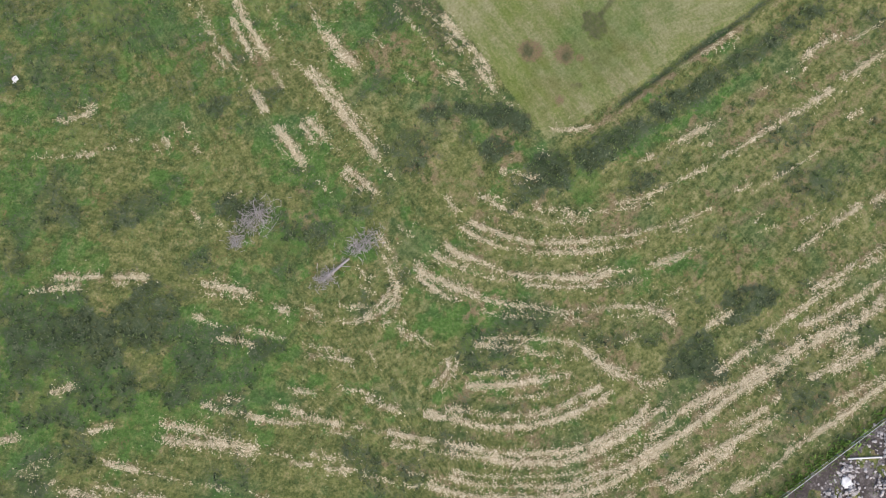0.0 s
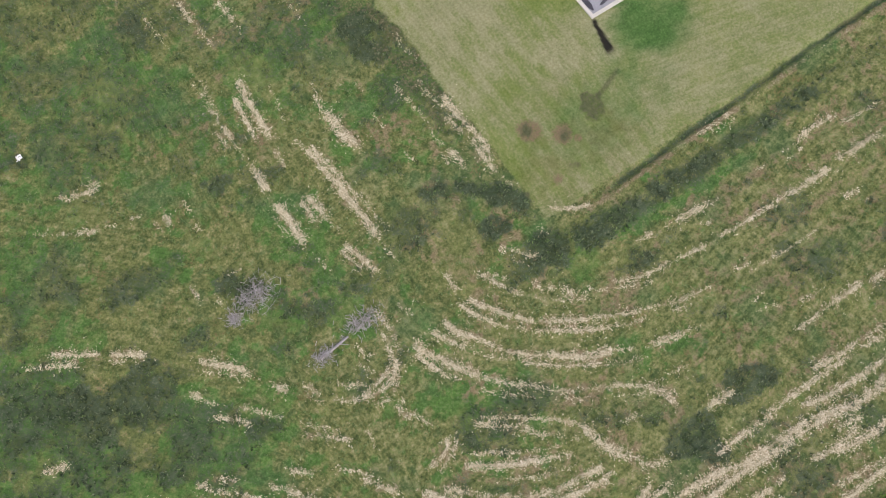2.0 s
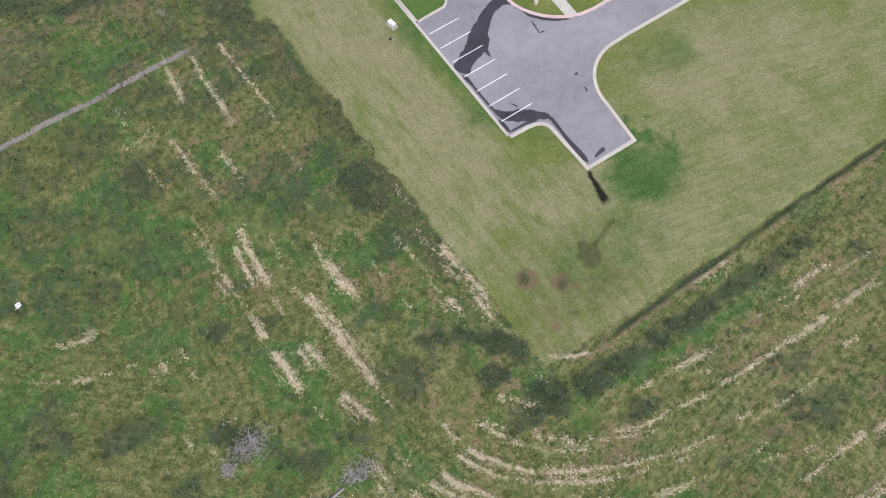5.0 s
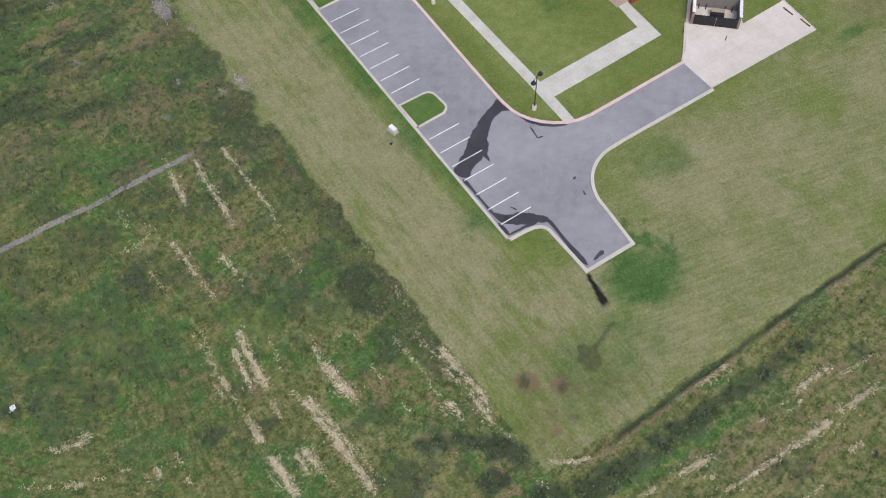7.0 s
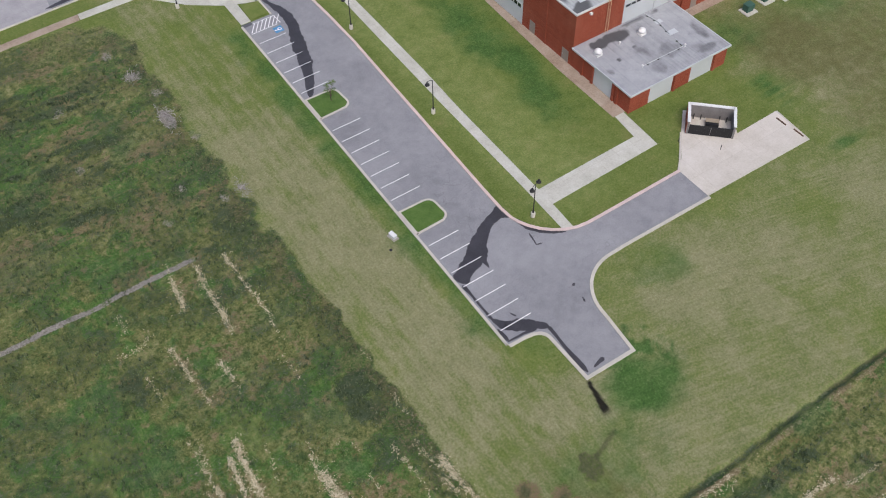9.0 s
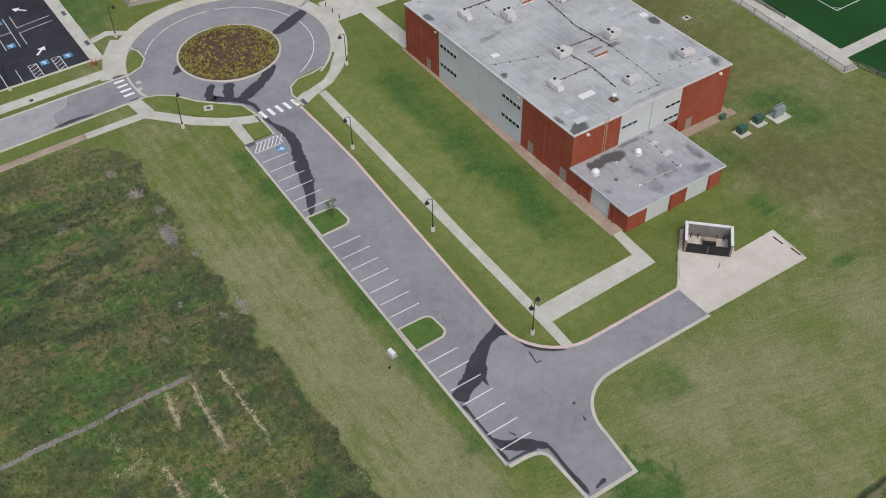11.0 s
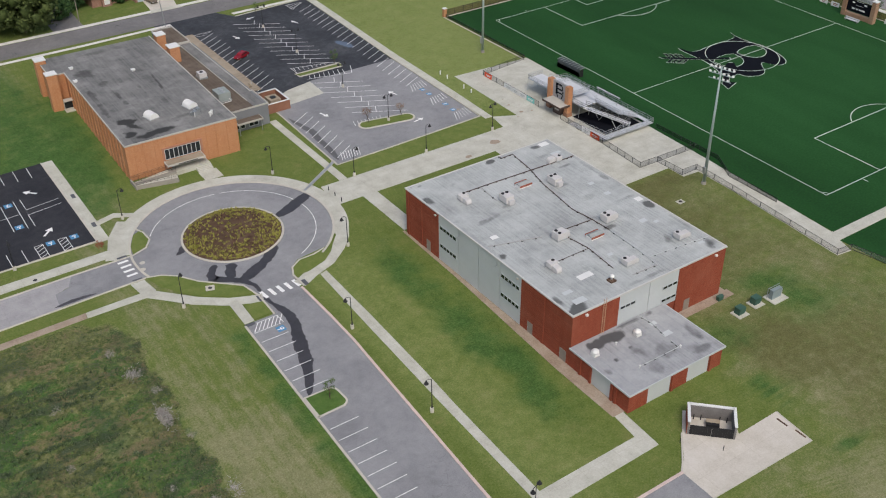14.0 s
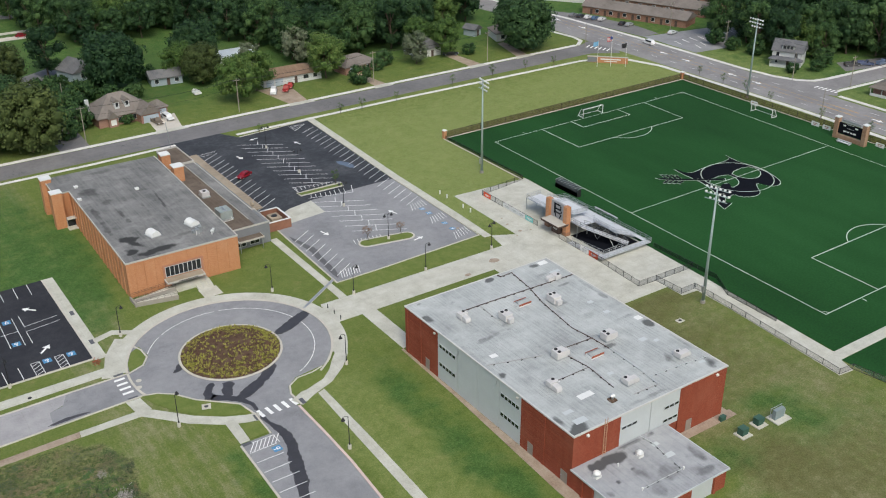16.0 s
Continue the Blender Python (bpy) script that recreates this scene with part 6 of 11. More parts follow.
# far car park, part sealed black, part grey
lotn = paved("road", [(83.3, 161.3), (96.0, 161.6), (119.8, 162.6), (120.2, 172), (121.0, 201.0), (97.6, 201.0), (97.4, 193.2), (84.0, 192.4)], 0.03, ASPHALT, "grey asphalt car park with white stall lines")
lots = paved("road", [(84.0, 192.4), (97.4, 193.2), (97.6, 201.0), (121.0, 201.0), (122.0, 222.5), (123.4, 252.0), (101.5, 250.5), (98.0, 256.6), (80.4, 256.6), (80.4, 241), (83.2, 240)], 0.026, ASPHALT_SEAL, "dark sealed asphalt car park with white stall lines")
paved("pavement", [(87.5, 192.0), (97.5, 193.1), (97.8, 200.8), (91.4, 199.5), (87.5, 197.4)], 0.036, CONCRETE, "pale concrete pad before the yard", "pavement")
kerb([(84.0, 190.2), (83.2, 161.2), (96.0, 161.5), (119.9, 162.5), (120.3, 172), (121.1, 201.0), (122.1, 222.5), (123.5, 252.2), (101.4, 250.6)], w=-0.3)
bm, bm3, bm2 = bmesh.new(), bmesh.new(), bmesh.new()
for k in range(6):
    mark(bm, 115.0 + 0.07 * k, 185.2 + 2.75 * k, 120.2 + 0.07 * k, 188.1 + 2.75 * k, 0.13)
for k in range(16):
    mark(bm3, 116.3 + 0.07 * k, 201.8 + 2.78 * k, 121.4 + 0.07 * k, 204.7 + 2.78 * k, 0.13)
for y0 in (165.0, 174.5, 183.0):
    for k in range(6):
        mark(bm, 114.8 + 0.9 * k, y0 - 1.2 + 0.2 * k, 116.2 + 0.7 * k, y0 + 2.0 + 0.2 * k, 0.12)
for x, y in ((117.0, 168.6), (117.2, 172.0), (117.2, 178.6), (117.2, 181.4)):
    wheelchair(bm2, bm, x, y, 90, 0.95)
for k in range(10):
    y = 165.2 + 2.75 * k
    if y < 187:
        mark(bm, 84.4, y - 1.5, 89.4, y + 1.9, 0.13)
for k in range(14):
    mark(bm3, 84.4, 202.5 + 2.75 * k, 91.3, 207.0 + 2.75 * k, 0.13)
    mark(bm3, 84.8, 205.6 + 2.75 * k, 86.3, 203.9 + 2.75 * k, 0.15)
mark(bm3, 86.2, 244.1, 91.8, 244.6, 0.13)
for k in range(4):
    mark(bm3, 87.0 + 1.1 * k, 243.9, 87.8 + 1.1 * k, 242.2 + 0.5 * k, 0.12)
for k in range(11):
    mark(bm3, 98.3, 213.4 + 3.2 * k, 109.0, 206.8 + 3.2 * k, 0.13)
    mark(bm3, 104.3, 212.8 + 3.2 * k, 103.1, 210.4 + 3.2 * k, 0.13)
for k in range(7):
    mark(bm, 97.6, 180.4 + 3.2 * k, 108.4, 174.4 + 3.2 * k, 0.13)
    mark(bm, 103.6, 180.2 + 3.2 * k, 102.4, 177.8 + 3.2 * k, 0.13)
mark(bm3, 97.6, 210.3, 106.9, 208.0, 0.13)
mark(bm3, 97.6, 210.3, 97.6, 206.6, 0.13)
mark(bm, 97.9, 202.3, 108.6, 199.4, 0.13)
mark(bm, 108.6, 199.4, 110.4, 203.4, 0.13)
for k in range(8):
    mark(bm3, 98.2 + k * 1.1, 210.0 - 0.26 * k, 97.9 + k * 1.1, 208.0 - 0.1 * k, 0.12)
    mark(bm, 98.6 + k * 1.2, 202.2 - 0.3 * k, 99.4 + k * 1.2, 203.9 - 0.14 * k, 0.12)
    mark(bm, 95.0 + k * 0.9, 174.2 - 0.1 * k, 95.6 + k * 0.9, 176.4 - 0.12 * k, 0.12)
    mark(bm, 85.0 + k * 0.6, 162.4, 86.2 + k * 0.6, 165.4, 0.12)
for q in ((116.6, 250.4, 121.3, 249.9), (116.6, 250.4, 116.7, 246.4), (116.7, 246.4, 121.3, 249.9)):
    mark(bm3, *q, 0.13)
for k in range(4):
    mark(bm3, 117.2 + 0.9 * k, 250.2, 117.4 + 0.9 * k, 247.2 + 0.7 * k, 0.12)
for x, y, a in ((92.0, 183.0, 195), (110.5, 184.0, 15), (108.0, 168.8, -80)):
    arrow(bm, x, y, a, 0.9)
for x, y, a in ((95.2, 236.4, 195), (112.7, 237.5, 15), (104.0, 247.0, 100)):
    arrow(bm3, x, y, a, 0.9)
part("line_markings", bm, PAINT, lotn, "white painted stall lines and arrows")
part("access_sign", bm2, PAINT_BLUE, lotn, "blue painted wheelchair bay signs")
part("line_markings", bm3, PAINT, lots, "white painted stall lines on sealed asphalt")
stain(lotn, [(84.6, 186.0, 0.6), (85.8, 178.0, 1.6), (85.2, 170.0, 1.4), (84.4, 163.0, 1.2)], 0.0345, material("damp_asphalt", shades((0.115, 0.113, 0.12), 0.25), 0.5, 6, 0.7, bump=0.1), "faint damp streak on the asphalt")
stain(lots, [(115.0, 219.4, 1.0), (116.2, 216.4, 3.2), (116.8, 213.0, 1.6)], 0.0305, PUDDLE, "glossy puddle with pale sky reflection painted into its colour")
for pts, mat in ((arc(97.2, 173.2, 1.9, 78, 258, 10) + arc(106.4, 171.4, 1.9, -102, 78, 10), BED), ([(97.0, 204.3), (108.6, 204.0), (109.2, 206.6), (96.8, 206.6)], BED)):
    kerb(pts + [pts[0]], "pale kerb round a planted island in the far car park", w=0.42)
    tagged(part("lawn", prism(bmesh.new(), offset(pts, 0.4), -0.1, 0.13), mat), "lawn of a parking island in the far car park", "lawn", kind="structure")
paved("lawn", [(83.0, 155.4), (120.0, 155.4), (120.0, 162.2), (96.0, 161.2), (83.0, 160.9)], 0.035, BED, "strip of lawn between the plaza and the far car park", "lawn")

# streets
street = paved("road", [(-400, 256.6), (238, 256.6), (246, 251), (255, 262), (250, 270), (240, 266.4), (-400, 266.4)], 0.02, ASPHALT_MID, "grey asphalt street with pale kerbs")
ASPHALT_AVENUE = asphalt("asphalt_avenue", ((0.195, 0.187, 0.19), (0.245, 0.236, 0.238), (0.31, 0.3, 0.298)), 0.5)
avenue = paved("road", [(247, -150), (267, -150), (266.2, 180), (265, 270), (250, 420), (234, 420), (246.5, 310), (248.0, 250), (249.5, 180)], 0.024, ASPHALT_AVENUE, "wide grey asphalt avenue with turn lanes")
paved("road", [(266, 181), (268, 177.5), (274, 181.6), (420, 172), (420, 181), (280, 189.4), (274.4, 190.6), (270.4, 194.4), (267.6, 202), (266, 210)], 0.018, ASPHALT_AVENUE, "grey asphalt side street")
for pts, w, lab in (([(240, 266.7), (160, 267.2), (63, 266.7), (-300, 266.7)], -1.6, "pale concrete walk north of the street"), ([(101.6, 252.4), (155, 252.6), (228, 251.0), (236, 249.0)], 1.3, "pale concrete walk south of the street"), ([(-200, 254.6), (60, 253.6), (84.5, 254.4)], 1.2, "pale concrete walk by the street"),
                    ([(247.0, 60), (249.0, 180), (247.4, 232), (243, 245), (238.6, 250.0)], 1.7, "pale concrete walk along the avenue"), ([(340, 185.0), (280, 189.5), (274.4, 190.8), (270.4, 194.5), (267.6, 202), (266.0, 214), (264.8, 262), (262.0, 300), (254, 360)], -1.6, "pale concrete walk across the avenue"), ([(267.4, 177.0), (267.6, 60)], 1.6, "pale concrete walk across the avenue"), ([(272.6, 181.2), (340, 176.6)], -1.4, "pale kerb walk of the side street"),
                    ([(241.0, 266.6), (246, 270.6), (247.2, 276.0), (244.4, 300)], 1.4, "pale concrete walk at the street corner")):
    tagged(part("pavement", strip(bmesh.new(), pts, 0.0, w, -0.2, 0.08), CONCRETE_WHITE), lab, "pavement", kind="structure")
bm, bm2 = bmesh.new(), bmesh.new()
for k in range(30):
    y = 60 + 9 * k
    for x in (253.2, 262.6):
        mark(bm, x, y, x, y + 3, 0.14, 0.03)
    for x in (256.4, 259.4):
        mark(bm2, x, y, x, y + 7.5 if x < 258 else y + 8.9, 0.14, 0.03)
for y in (156.7, 200.7, 231.3, 285):
    arrow(bm, 258.4, y, 180, 1.2, 0.03)
for y in (211.2, 242.3, 300):
    arrow(bm, 258.6, y, 0, 1.2, 0.03)
for k in range(6):
    obox(bm, pose(270.4 + 0.15 * k, 187.0 - 1.4 * k, 0.022, 0, 0, 0), 2.3, 0.55, 0.006)
    obox(bm, pose(242.6 + 0.6 * k, 264.0 - 1.5 * k, 0.026, 0, 0, 28), 3.0, 0.55, 0.006)
mark(bm2, 256.6, 176.5, 256.6, 163.8, 0.2, 0.03)
mark(bm2, 259.6, 174.0, 259.6, 163.8, 0.2, 0.03)
part("line_markings", bm, PAINT, avenue, "white painted lane dashes and arrows")
part("line_markings", bm2, PAINT_YELLOW, avenue, "worn orange centre lines")


# ---- buildings ----
def wpart(name, bm, mat, parent, label="", smooth=False):
    """A part whose bmesh is in the world's metres."""
    ob = part(name, bm, mat, parent, label, smooth)
    ob.matrix_parent_inverse = parent.matrix_basis.inverted()
    return ob


def brickwork(name, colours, course=0.075):
    """Brick: courses too fine to tell apart from afar, blotches and streaks of weather."""
    q = Nodes(name)
    b = q.tree.nodes.new("ShaderNodeTexBrick")
    b.inputs["Scale"].default_value = 1.0
    b.inputs["Brick Width"].default_value, b.inputs["Row Height"].default_value, b.inputs["Mortar Size"].default_value = 0.22, course, 0.006
    b.inputs["Color1"].default_value, b.inputs["Color2"].default_value, b.inputs["Mortar"].default_value = (*colours[1], 1), (*colours[0], 1), (*colours[2], 1)
    m = q.tree.nodes.new("ShaderNodeMapping")
    m.inputs["Rotation"].default_value = (radians(90), 0, 0)
    q.link(q.geo.outputs["Position"], m.inputs["Vector"])
    q.link(m.outputs[0], b.inputs["Vector"])
    streak = q.noise(1.0, 4, 0.6, q.stretch((0.9, 0.9, 0.12)))
    c = q.mix(q.smooth(streak, 0.35, 0.75, 0.0, 0.5), b.outputs["Color"], colours[0])
    c = q.mix(q.smooth(q.noise(0.25, 4), 0.45, 0.75, 0.0, 0.4), c, colours[2])
    return q.done(c, 0.9, q.noise(14, 2), 0.2, 0.01)


def roofing(name, colours, seam=1.0, along=0, stains=0.6, seams=0.12):
    """Roof sheets: faint laps, blotches, ponding marks and dark water stains."""
    q = Nodes(name)
    w = q.tree.nodes.new("ShaderNodeTexWave")
    w.wave_type, w.bands_direction, w.wave_profile = "BANDS", "XY"[along], "SAW"
    w.inputs["Scale"].default_value = 0.314 / seam
    w.inputs["Distortion"].default_value, w.inputs["Detail"].default_value = 0.3, 2
    q.link(q.geo.outputs["Position"], w.inputs["Vector"])
    blot, cloud = q.noise(0.11, 6, 0.62), q.noise(0.45, 6, 0.7)
    v = q.calc("ADD", q.calc("MULTIPLY", blot, 0.5), q.calc("ADD", q.calc("MULTIPLY", cloud, 0.3), q.calc("MULTIPLY", q.noise(3.5, 5, 0.75), 0.2)))
    c = q.ramp(v, (0.38, colours[0]), (0.5, colours[1]), (0.62, colours[2]))
    lap = q.calc("MULTIPLY", q.smooth(w.outputs["Fac"], 0.86, 0.97), q.smooth(q.noise(0.2, 3), 0.4, 0.6, 0.2, 1.0))
    c = q.mix(q.calc("MULTIPLY", lap, seams), c, tuple(x * 0.6 for x in colours[0]))
    rim = q.calc("ABSOLUTE", q.calc("SUBTRACT", q.noise(0.13, 4, 0.55), 0.52), 0)
    c = q.mix(q.smooth(rim, 0.004, 0.03, stains * 0.14, 0), c, tuple(x * 0.7 for x in colours[0]))
    dirt = q.smooth(q.noise(0.24, 6, 0.72), 0.57, 0.72, 0, stains)
    c = q.mix(dirt, c, tuple(x * 0.5 for x in colours[0]))
    ribs = q.noise(1.0, 3, 0.6, q.stretch((2.6, 0.07, 1) if along == 0 else (0.07, 2.6, 1)))
    c = q.mix(q.smooth(ribs, 0.4, 0.62, 0.0, 0.3), c, colours[2])
    soot = q.calc("ADD", q.mask("soot"), q.calc("MULTIPLY", q.calc("SUBTRACT", cloud, 0.5), 0.9))
    c = q.mix(q.smooth(soot, 0.22, 0.9, 0.0, 0.92), c, tuple(x * 0.3 for x in colours[0]))
    return q.done(c, 0.8, q.noise(6, 3), 0.15, 0.02)


def stained_slab(x0, x1, y0, y1, z0, z1, spots):
    """A flat roof slab whose top is a grid that carries soft stains: place, half sizes, strength, turn."""
    nx_, ny_ = int((x1 - x0) / 0.4), int((y1 - y0) / 0.4)
    ax, ay = np.meshgrid(np.linspace(x0, x1, nx_), np.linspace(y0, y1, ny_))
    ax, ay = ax.ravel(), ay.ravel()
    soot = np.zeros_like(ax)
    for k, (x, y, rx_, ry_, st_, tn) in enumerate(spots):
        c_, s_ = math.cos(radians(tn)), math.sin(radians(tn))
        q_ = np.hypot(((ax - x) * c_ + (ay - y) * s_) / rx_, ((ay - y) * c_ - (ax - x) * s_) / ry_) + (fbm(ax, ay, 2.2, 300 + k, 3) - 0.5) * 1.6
        soot = np.maximum(soot, st_ * (1 - step(q_, 0.3, 1.25)))
    id_ = np.arange(nx_ * ny_).reshape(ny_, nx_)
    top = np.stack([id_[:-1, :-1], id_[:-1, 1:], id_[1:, 1:], id_[1:, :-1]], -1).reshape(-1, 4)
    co = np.stack([ax, ay, np.full(len(ax), z1)], -1)
    n_ = len(co)
    co = np.concatenate([co, [(x0, y0, z0), (x1, y0, z0), (x1, y1, z0), (x0, y1, z0)]])
    c4 = [id_[0, 0], id_[0, -1], id_[-1, -1], id_[-1, 0]]
    side = [(n_ + k, n_ + (k + 1) % 4, c4[(k + 1) % 4], c4[k]) for k in range(4)] + [(n_ + 3, n_ + 2, n_ + 1, n_)]
    me_ = fill_mesh(bpy.data.meshes.new("roof"), co, np.concatenate([top, np.array(side)]))
    me_.attributes.new("soot", "FLOAT", "POINT").data.foreach_set("value", np.concatenate([soot, np.zeros(4)]).astype(np.float32))
    return me_


def roof_part(me_, mat, owner, label):
    me_.materials.append(mat)
    ob = new("roof", me_)
    ob.parent = owner
    ob.matrix_parent_inverse = owner.matrix_basis.inverted()
    ob["label"] = label
    return ob


BRICK = brickwork("brick_red", ((0.2, 0.045, 0.024), (0.3, 0.068, 0.036), (0.34, 0.12, 0.075)))
BRICK_ORANGE = brickwork("brick_orange", ((0.4, 0.18, 0.085), (0.52, 0.245, 0.12), (0.56, 0.31, 0.18)))
ROOF_PALE = roofing("roof_membrane_pale", ((0.285, 0.295, 0.298), (0.4, 0.418, 0.418), (0.515, 0.535, 0.53)), 0.62, 0, 0.4, 0.5)
ROOF_GREY = roofing("roof_membrane_grey", ((0.25, 0.255, 0.268), (0.345, 0.352, 0.368), (0.43, 0.437, 0.45)), 1.2, 0, 0.35, 0.3)
ROOF_DARK = roofing("roof_membrane_dark", ((0.1, 0.1, 0.1), (0.185, 0.183, 0.18), (0.29, 0.285, 0.275)), 4.0, 0, 0.55, 0.05)
ROOF_BROWN = roofing("roof_ballast_brown", ((0.085, 0.065, 0.048), (0.13, 0.1, 0.078), (0.19, 0.155, 0.125)), 2.5, 0, 0.5)
ROOF_TAN = roofing("roof_ballast_tan", ((0.24, 0.19, 0.14), (0.33, 0.27, 0.2), (0.42, 0.36, 0.28)), 3.0, 1, 0.4)
COPING = material("metal_coping", shades((0.47, 0.45, 0.41), 0.12), 0.5, 5, 0.5)
DOOR = material("door_taupe", shades((0.26, 0.22, 0.19), 0.12), 0.8, 6, 0.6)
GREY_WALL = material("wall_grey_render", shades((0.2, 0.21, 0.225), 0.1), 0.4, 6, 0.85)
RUST = material("rusted_red_metal", shades((0.3, 0.085, 0.05), 0.25), 1.5, 8, 0.8)
RUBBER = material("black_rubber", shades((0.015, 0.015, 0.016), 0.2), 3, 9, 0.7)

gym = thing("gym_building", pose(81, 86, 0), "red brick and pale metal gym with a flat membrane roof", "building")
GX0, GX1, GY0, GY1, GH = 81.0, 113.4, 86.0, 131.6, 9.4
body = bmesh.new()
bx(body, GX0 + 0.25, GX1 - 0.25, GY0 + 0.25, GY1 - 0.25, -0.2, GH - 0.3)
wpart("wall", body, BRICK, gym, "inner brick walls of the gym")
for x0, x1, y0, y1 in ((GX0, GX0 + 0.25, 121.3, GY1), (GX0, GX0 + 0.25, GY0 - 0.003, 98.2), (GX0 + 0.25, 90.3, GY0, GY0 + 0.25), (103.0, GX1, GY0, GY0 + 0.25), (GX1 - 0.25, GX1, GY0 + 0.25, GY1), (GX0 + 0.25, GX1 - 0.25, GY1 - 0.25, GY1)):
    bm = bx(bmesh.new(), x0, x1, y0 + 0.003, y1 - 0.003, -0.2, GH - 0.02)
    wpart("brick_wall", bm, BRICK, gym, "red brick wall of the gym")
for y in (126.6, 130.9, 92.6):
    wpart("pilaster", box(GX0 - 0.1, GX0, y - 0.25, y + 0.25, -0.2, GH - 0.1), BRICK, gym, "narrow red brick pilaster")
def panel(x0, x1, y0, y1, z0, z1, owner):
    bm = bx(bmesh.new(), x0, x1, y0, y1, z0, z1)
    return wpart("metal_panel", bm, PANEL, owner, "pale grey metal wall panel")
def window_row(owner, axis, plane, a0, a1, z0, z1, n, frame_mat, name="window"):
    """A band of panes in a frame, in a wall that faces west (axis 0) or south (axis 1)."""
    bm = bmesh.new()
    d = 0.07
    for k in range(n + 1):
        a = a0 + (a1 - a0) * k / n
        q = (plane - d, plane + 0.02, a - 0.06, a + 0.06)
        bx(bm, *(q if axis == 0 else (q[2], q[3], q[0], q[1])), z0 - 0.06, z1 + 0.06)
    for z in (z0, z1):
        q = (plane - d, plane + 0.02, a0, a1)
        bx(bm, *(q if axis == 0 else (q[2], q[3], q[0], q[1])), z - 0.06, z + 0.06)
    w = wpart(name, bm, frame_mat, owner, "band of dark panes in a slim metal frame")
    for k in range(n):
        s = (a1 - a0) / n
        q = (plane - 0.035, plane - 0.005, a0 + s * k + 0.07, a0 + s * (k + 1) - 0.07)
        part("pane", bx(bmesh.new(), *(q if axis == 0 else (q[2], q[3], q[0], q[1])), z0 + 0.07, z1 - 0.07), GLASS, w).matrix_parent_inverse = Matrix.Identity(4)
    return w
seams = (121.3, 115.4, 109.6, 103.8, 98.2)
for a, b in zip(seams, seams[1:]):
    panel(GX0 + 0.06, GX0 + 0.25, b + 0.06, a - 0.06, -0.1, GH - 0.02, gym)
for a, b in ((120.8, 115.9), (103.4, 98.6)):
    for z in (2.75, 6.4):
        window_row(gym, 0, GX0 + 0.025, b, a, z, z + 0.8, 5, PANEL)
for a, b in ((90.36, 96.6), (96.72, 102.94)):
    panel(a, b, GY0 + 0.06, GY0 + 0.25, 3.0, GH - 0.02, gym)
window_row(gym, 1, GY0 + 0.025, 90.6, 93.8, 6.4, 7.0, 3, PANEL)
window_row(gym, 1, GY0 + 0.025, 99.6, 102.8, 6.4, 7.0, 3, PANEL)
window_row(gym, 1, GY0 + 0.025, 99.6, 102.8, 3.9, 4.5, 3, PANEL)
def flat_door(owner, axis, plane, a0, a1, z1=2.15, mat=DOOR):
    q = (plane - 0.05, plane, a0, a1)
    d = wpart("door", bx(bmesh.new(), *(q if axis == 0 else (q[2], q[3], q[0], q[1])), 0.02, z1), mat, owner, "plain taupe metal door")
    q = (plane - 0.1, plane - 0.05, a1 - 0.2, a1 - 0.12)
    part("handle", bx(bmesh.new(), *(q if axis == 0 else (q[2], q[3], q[0], q[1])), 0.95, 1.1), STEEL, d, "steel handle")
flat_door(gym, 0, GX0, 123.8, 125.0)
flat_door(gym, 0, GX0, 95.0, 96.3)
flat_door(gym, 0, GX0, 86.9, 88.4)
flat_door(gym, 1, GY0, 105.0, 106.3)
roof = roof_part(stained_slab(GX0 + 0.1, GX1 - 0.1, GY0 + 0.1, GY1 - 0.1, GH - 0.28, GH, (
    (82.0, 125.6, 1.0, 2.0, 0.8, 0), (83.4, 130.6, 1.6, 0.8, 0.7, 0), (99.0, 130.6, 1.4, 0.7, 0.9, 10), (109.0, 130.4, 1.4, 0.7, 0.8, 0), (87.5, 114.6, 4.4, 0.9, 0.6, 5), (110.6, 106.5, 2.6, 0.8, 0.45, 0), (112.4, 102.6, 1.0, 1.6, 0.95, 0),
    (82.0, 104.3, 1.2, 1.6, 0.95, 0), (82.6, 87.2, 2.8, 1.3, 0.95, 0), (81.6, 90.0, 0.8, 3.0, 0.75, 0), (112.2, 88.0, 1.4, 2.0, 0.8, 0), (105.2, 110.5, 5.0, 0.9, 0.4, 10), (108.6, 126.8, 2.2, 0.8, 0.5, 0), (92.6, 116.2, 1.6, 0.7, 0.5, 0), (102.4, 101.2, 1.8, 0.8, 0.75, 0),
    (107.4, 92.6, 1.4, 1.8, 0.6, 0), (104.6, 116.4, 1.4, 0.6, 0.5, 0), (109.8, 121.6, 1.8, 0.6, 0.6, 0), (95.0, 108.0, 6.0, 0.6, 0.35, 8), (112.6, 118.0, 0.7, 8.0, 0.5, 0), (112.7, 96.0, 0.6, 6.0, 0.5, 0), (81.5, 112.0, 0.6, 10.0, 0.4, 0), (98.0, 87.0, 9.0, 0.6, 0.5, 0))), ROOF_PALE, gym, "pale stained ribbed membrane roof")
bm = bmesh.new()
for x0, x1, y0, y1 in ((GX0 - 0.12, GX0 + 0.14, GY0 - 0.12, GY1 + 0.12), (GX1 - 0.14, GX1 + 0.12, GY0 - 0.12, GY1 + 0.12), (GX0 + 0.14, GX1 - 0.14, GY0 - 0.12, GY0 + 0.14), (GX0 + 0.14, GX1 - 0.14, GY1 - 0.14, GY1 + 0.12)):
    bx(bm, x0, x1, y0, y1, GH - 0.16, GH + 0.07)
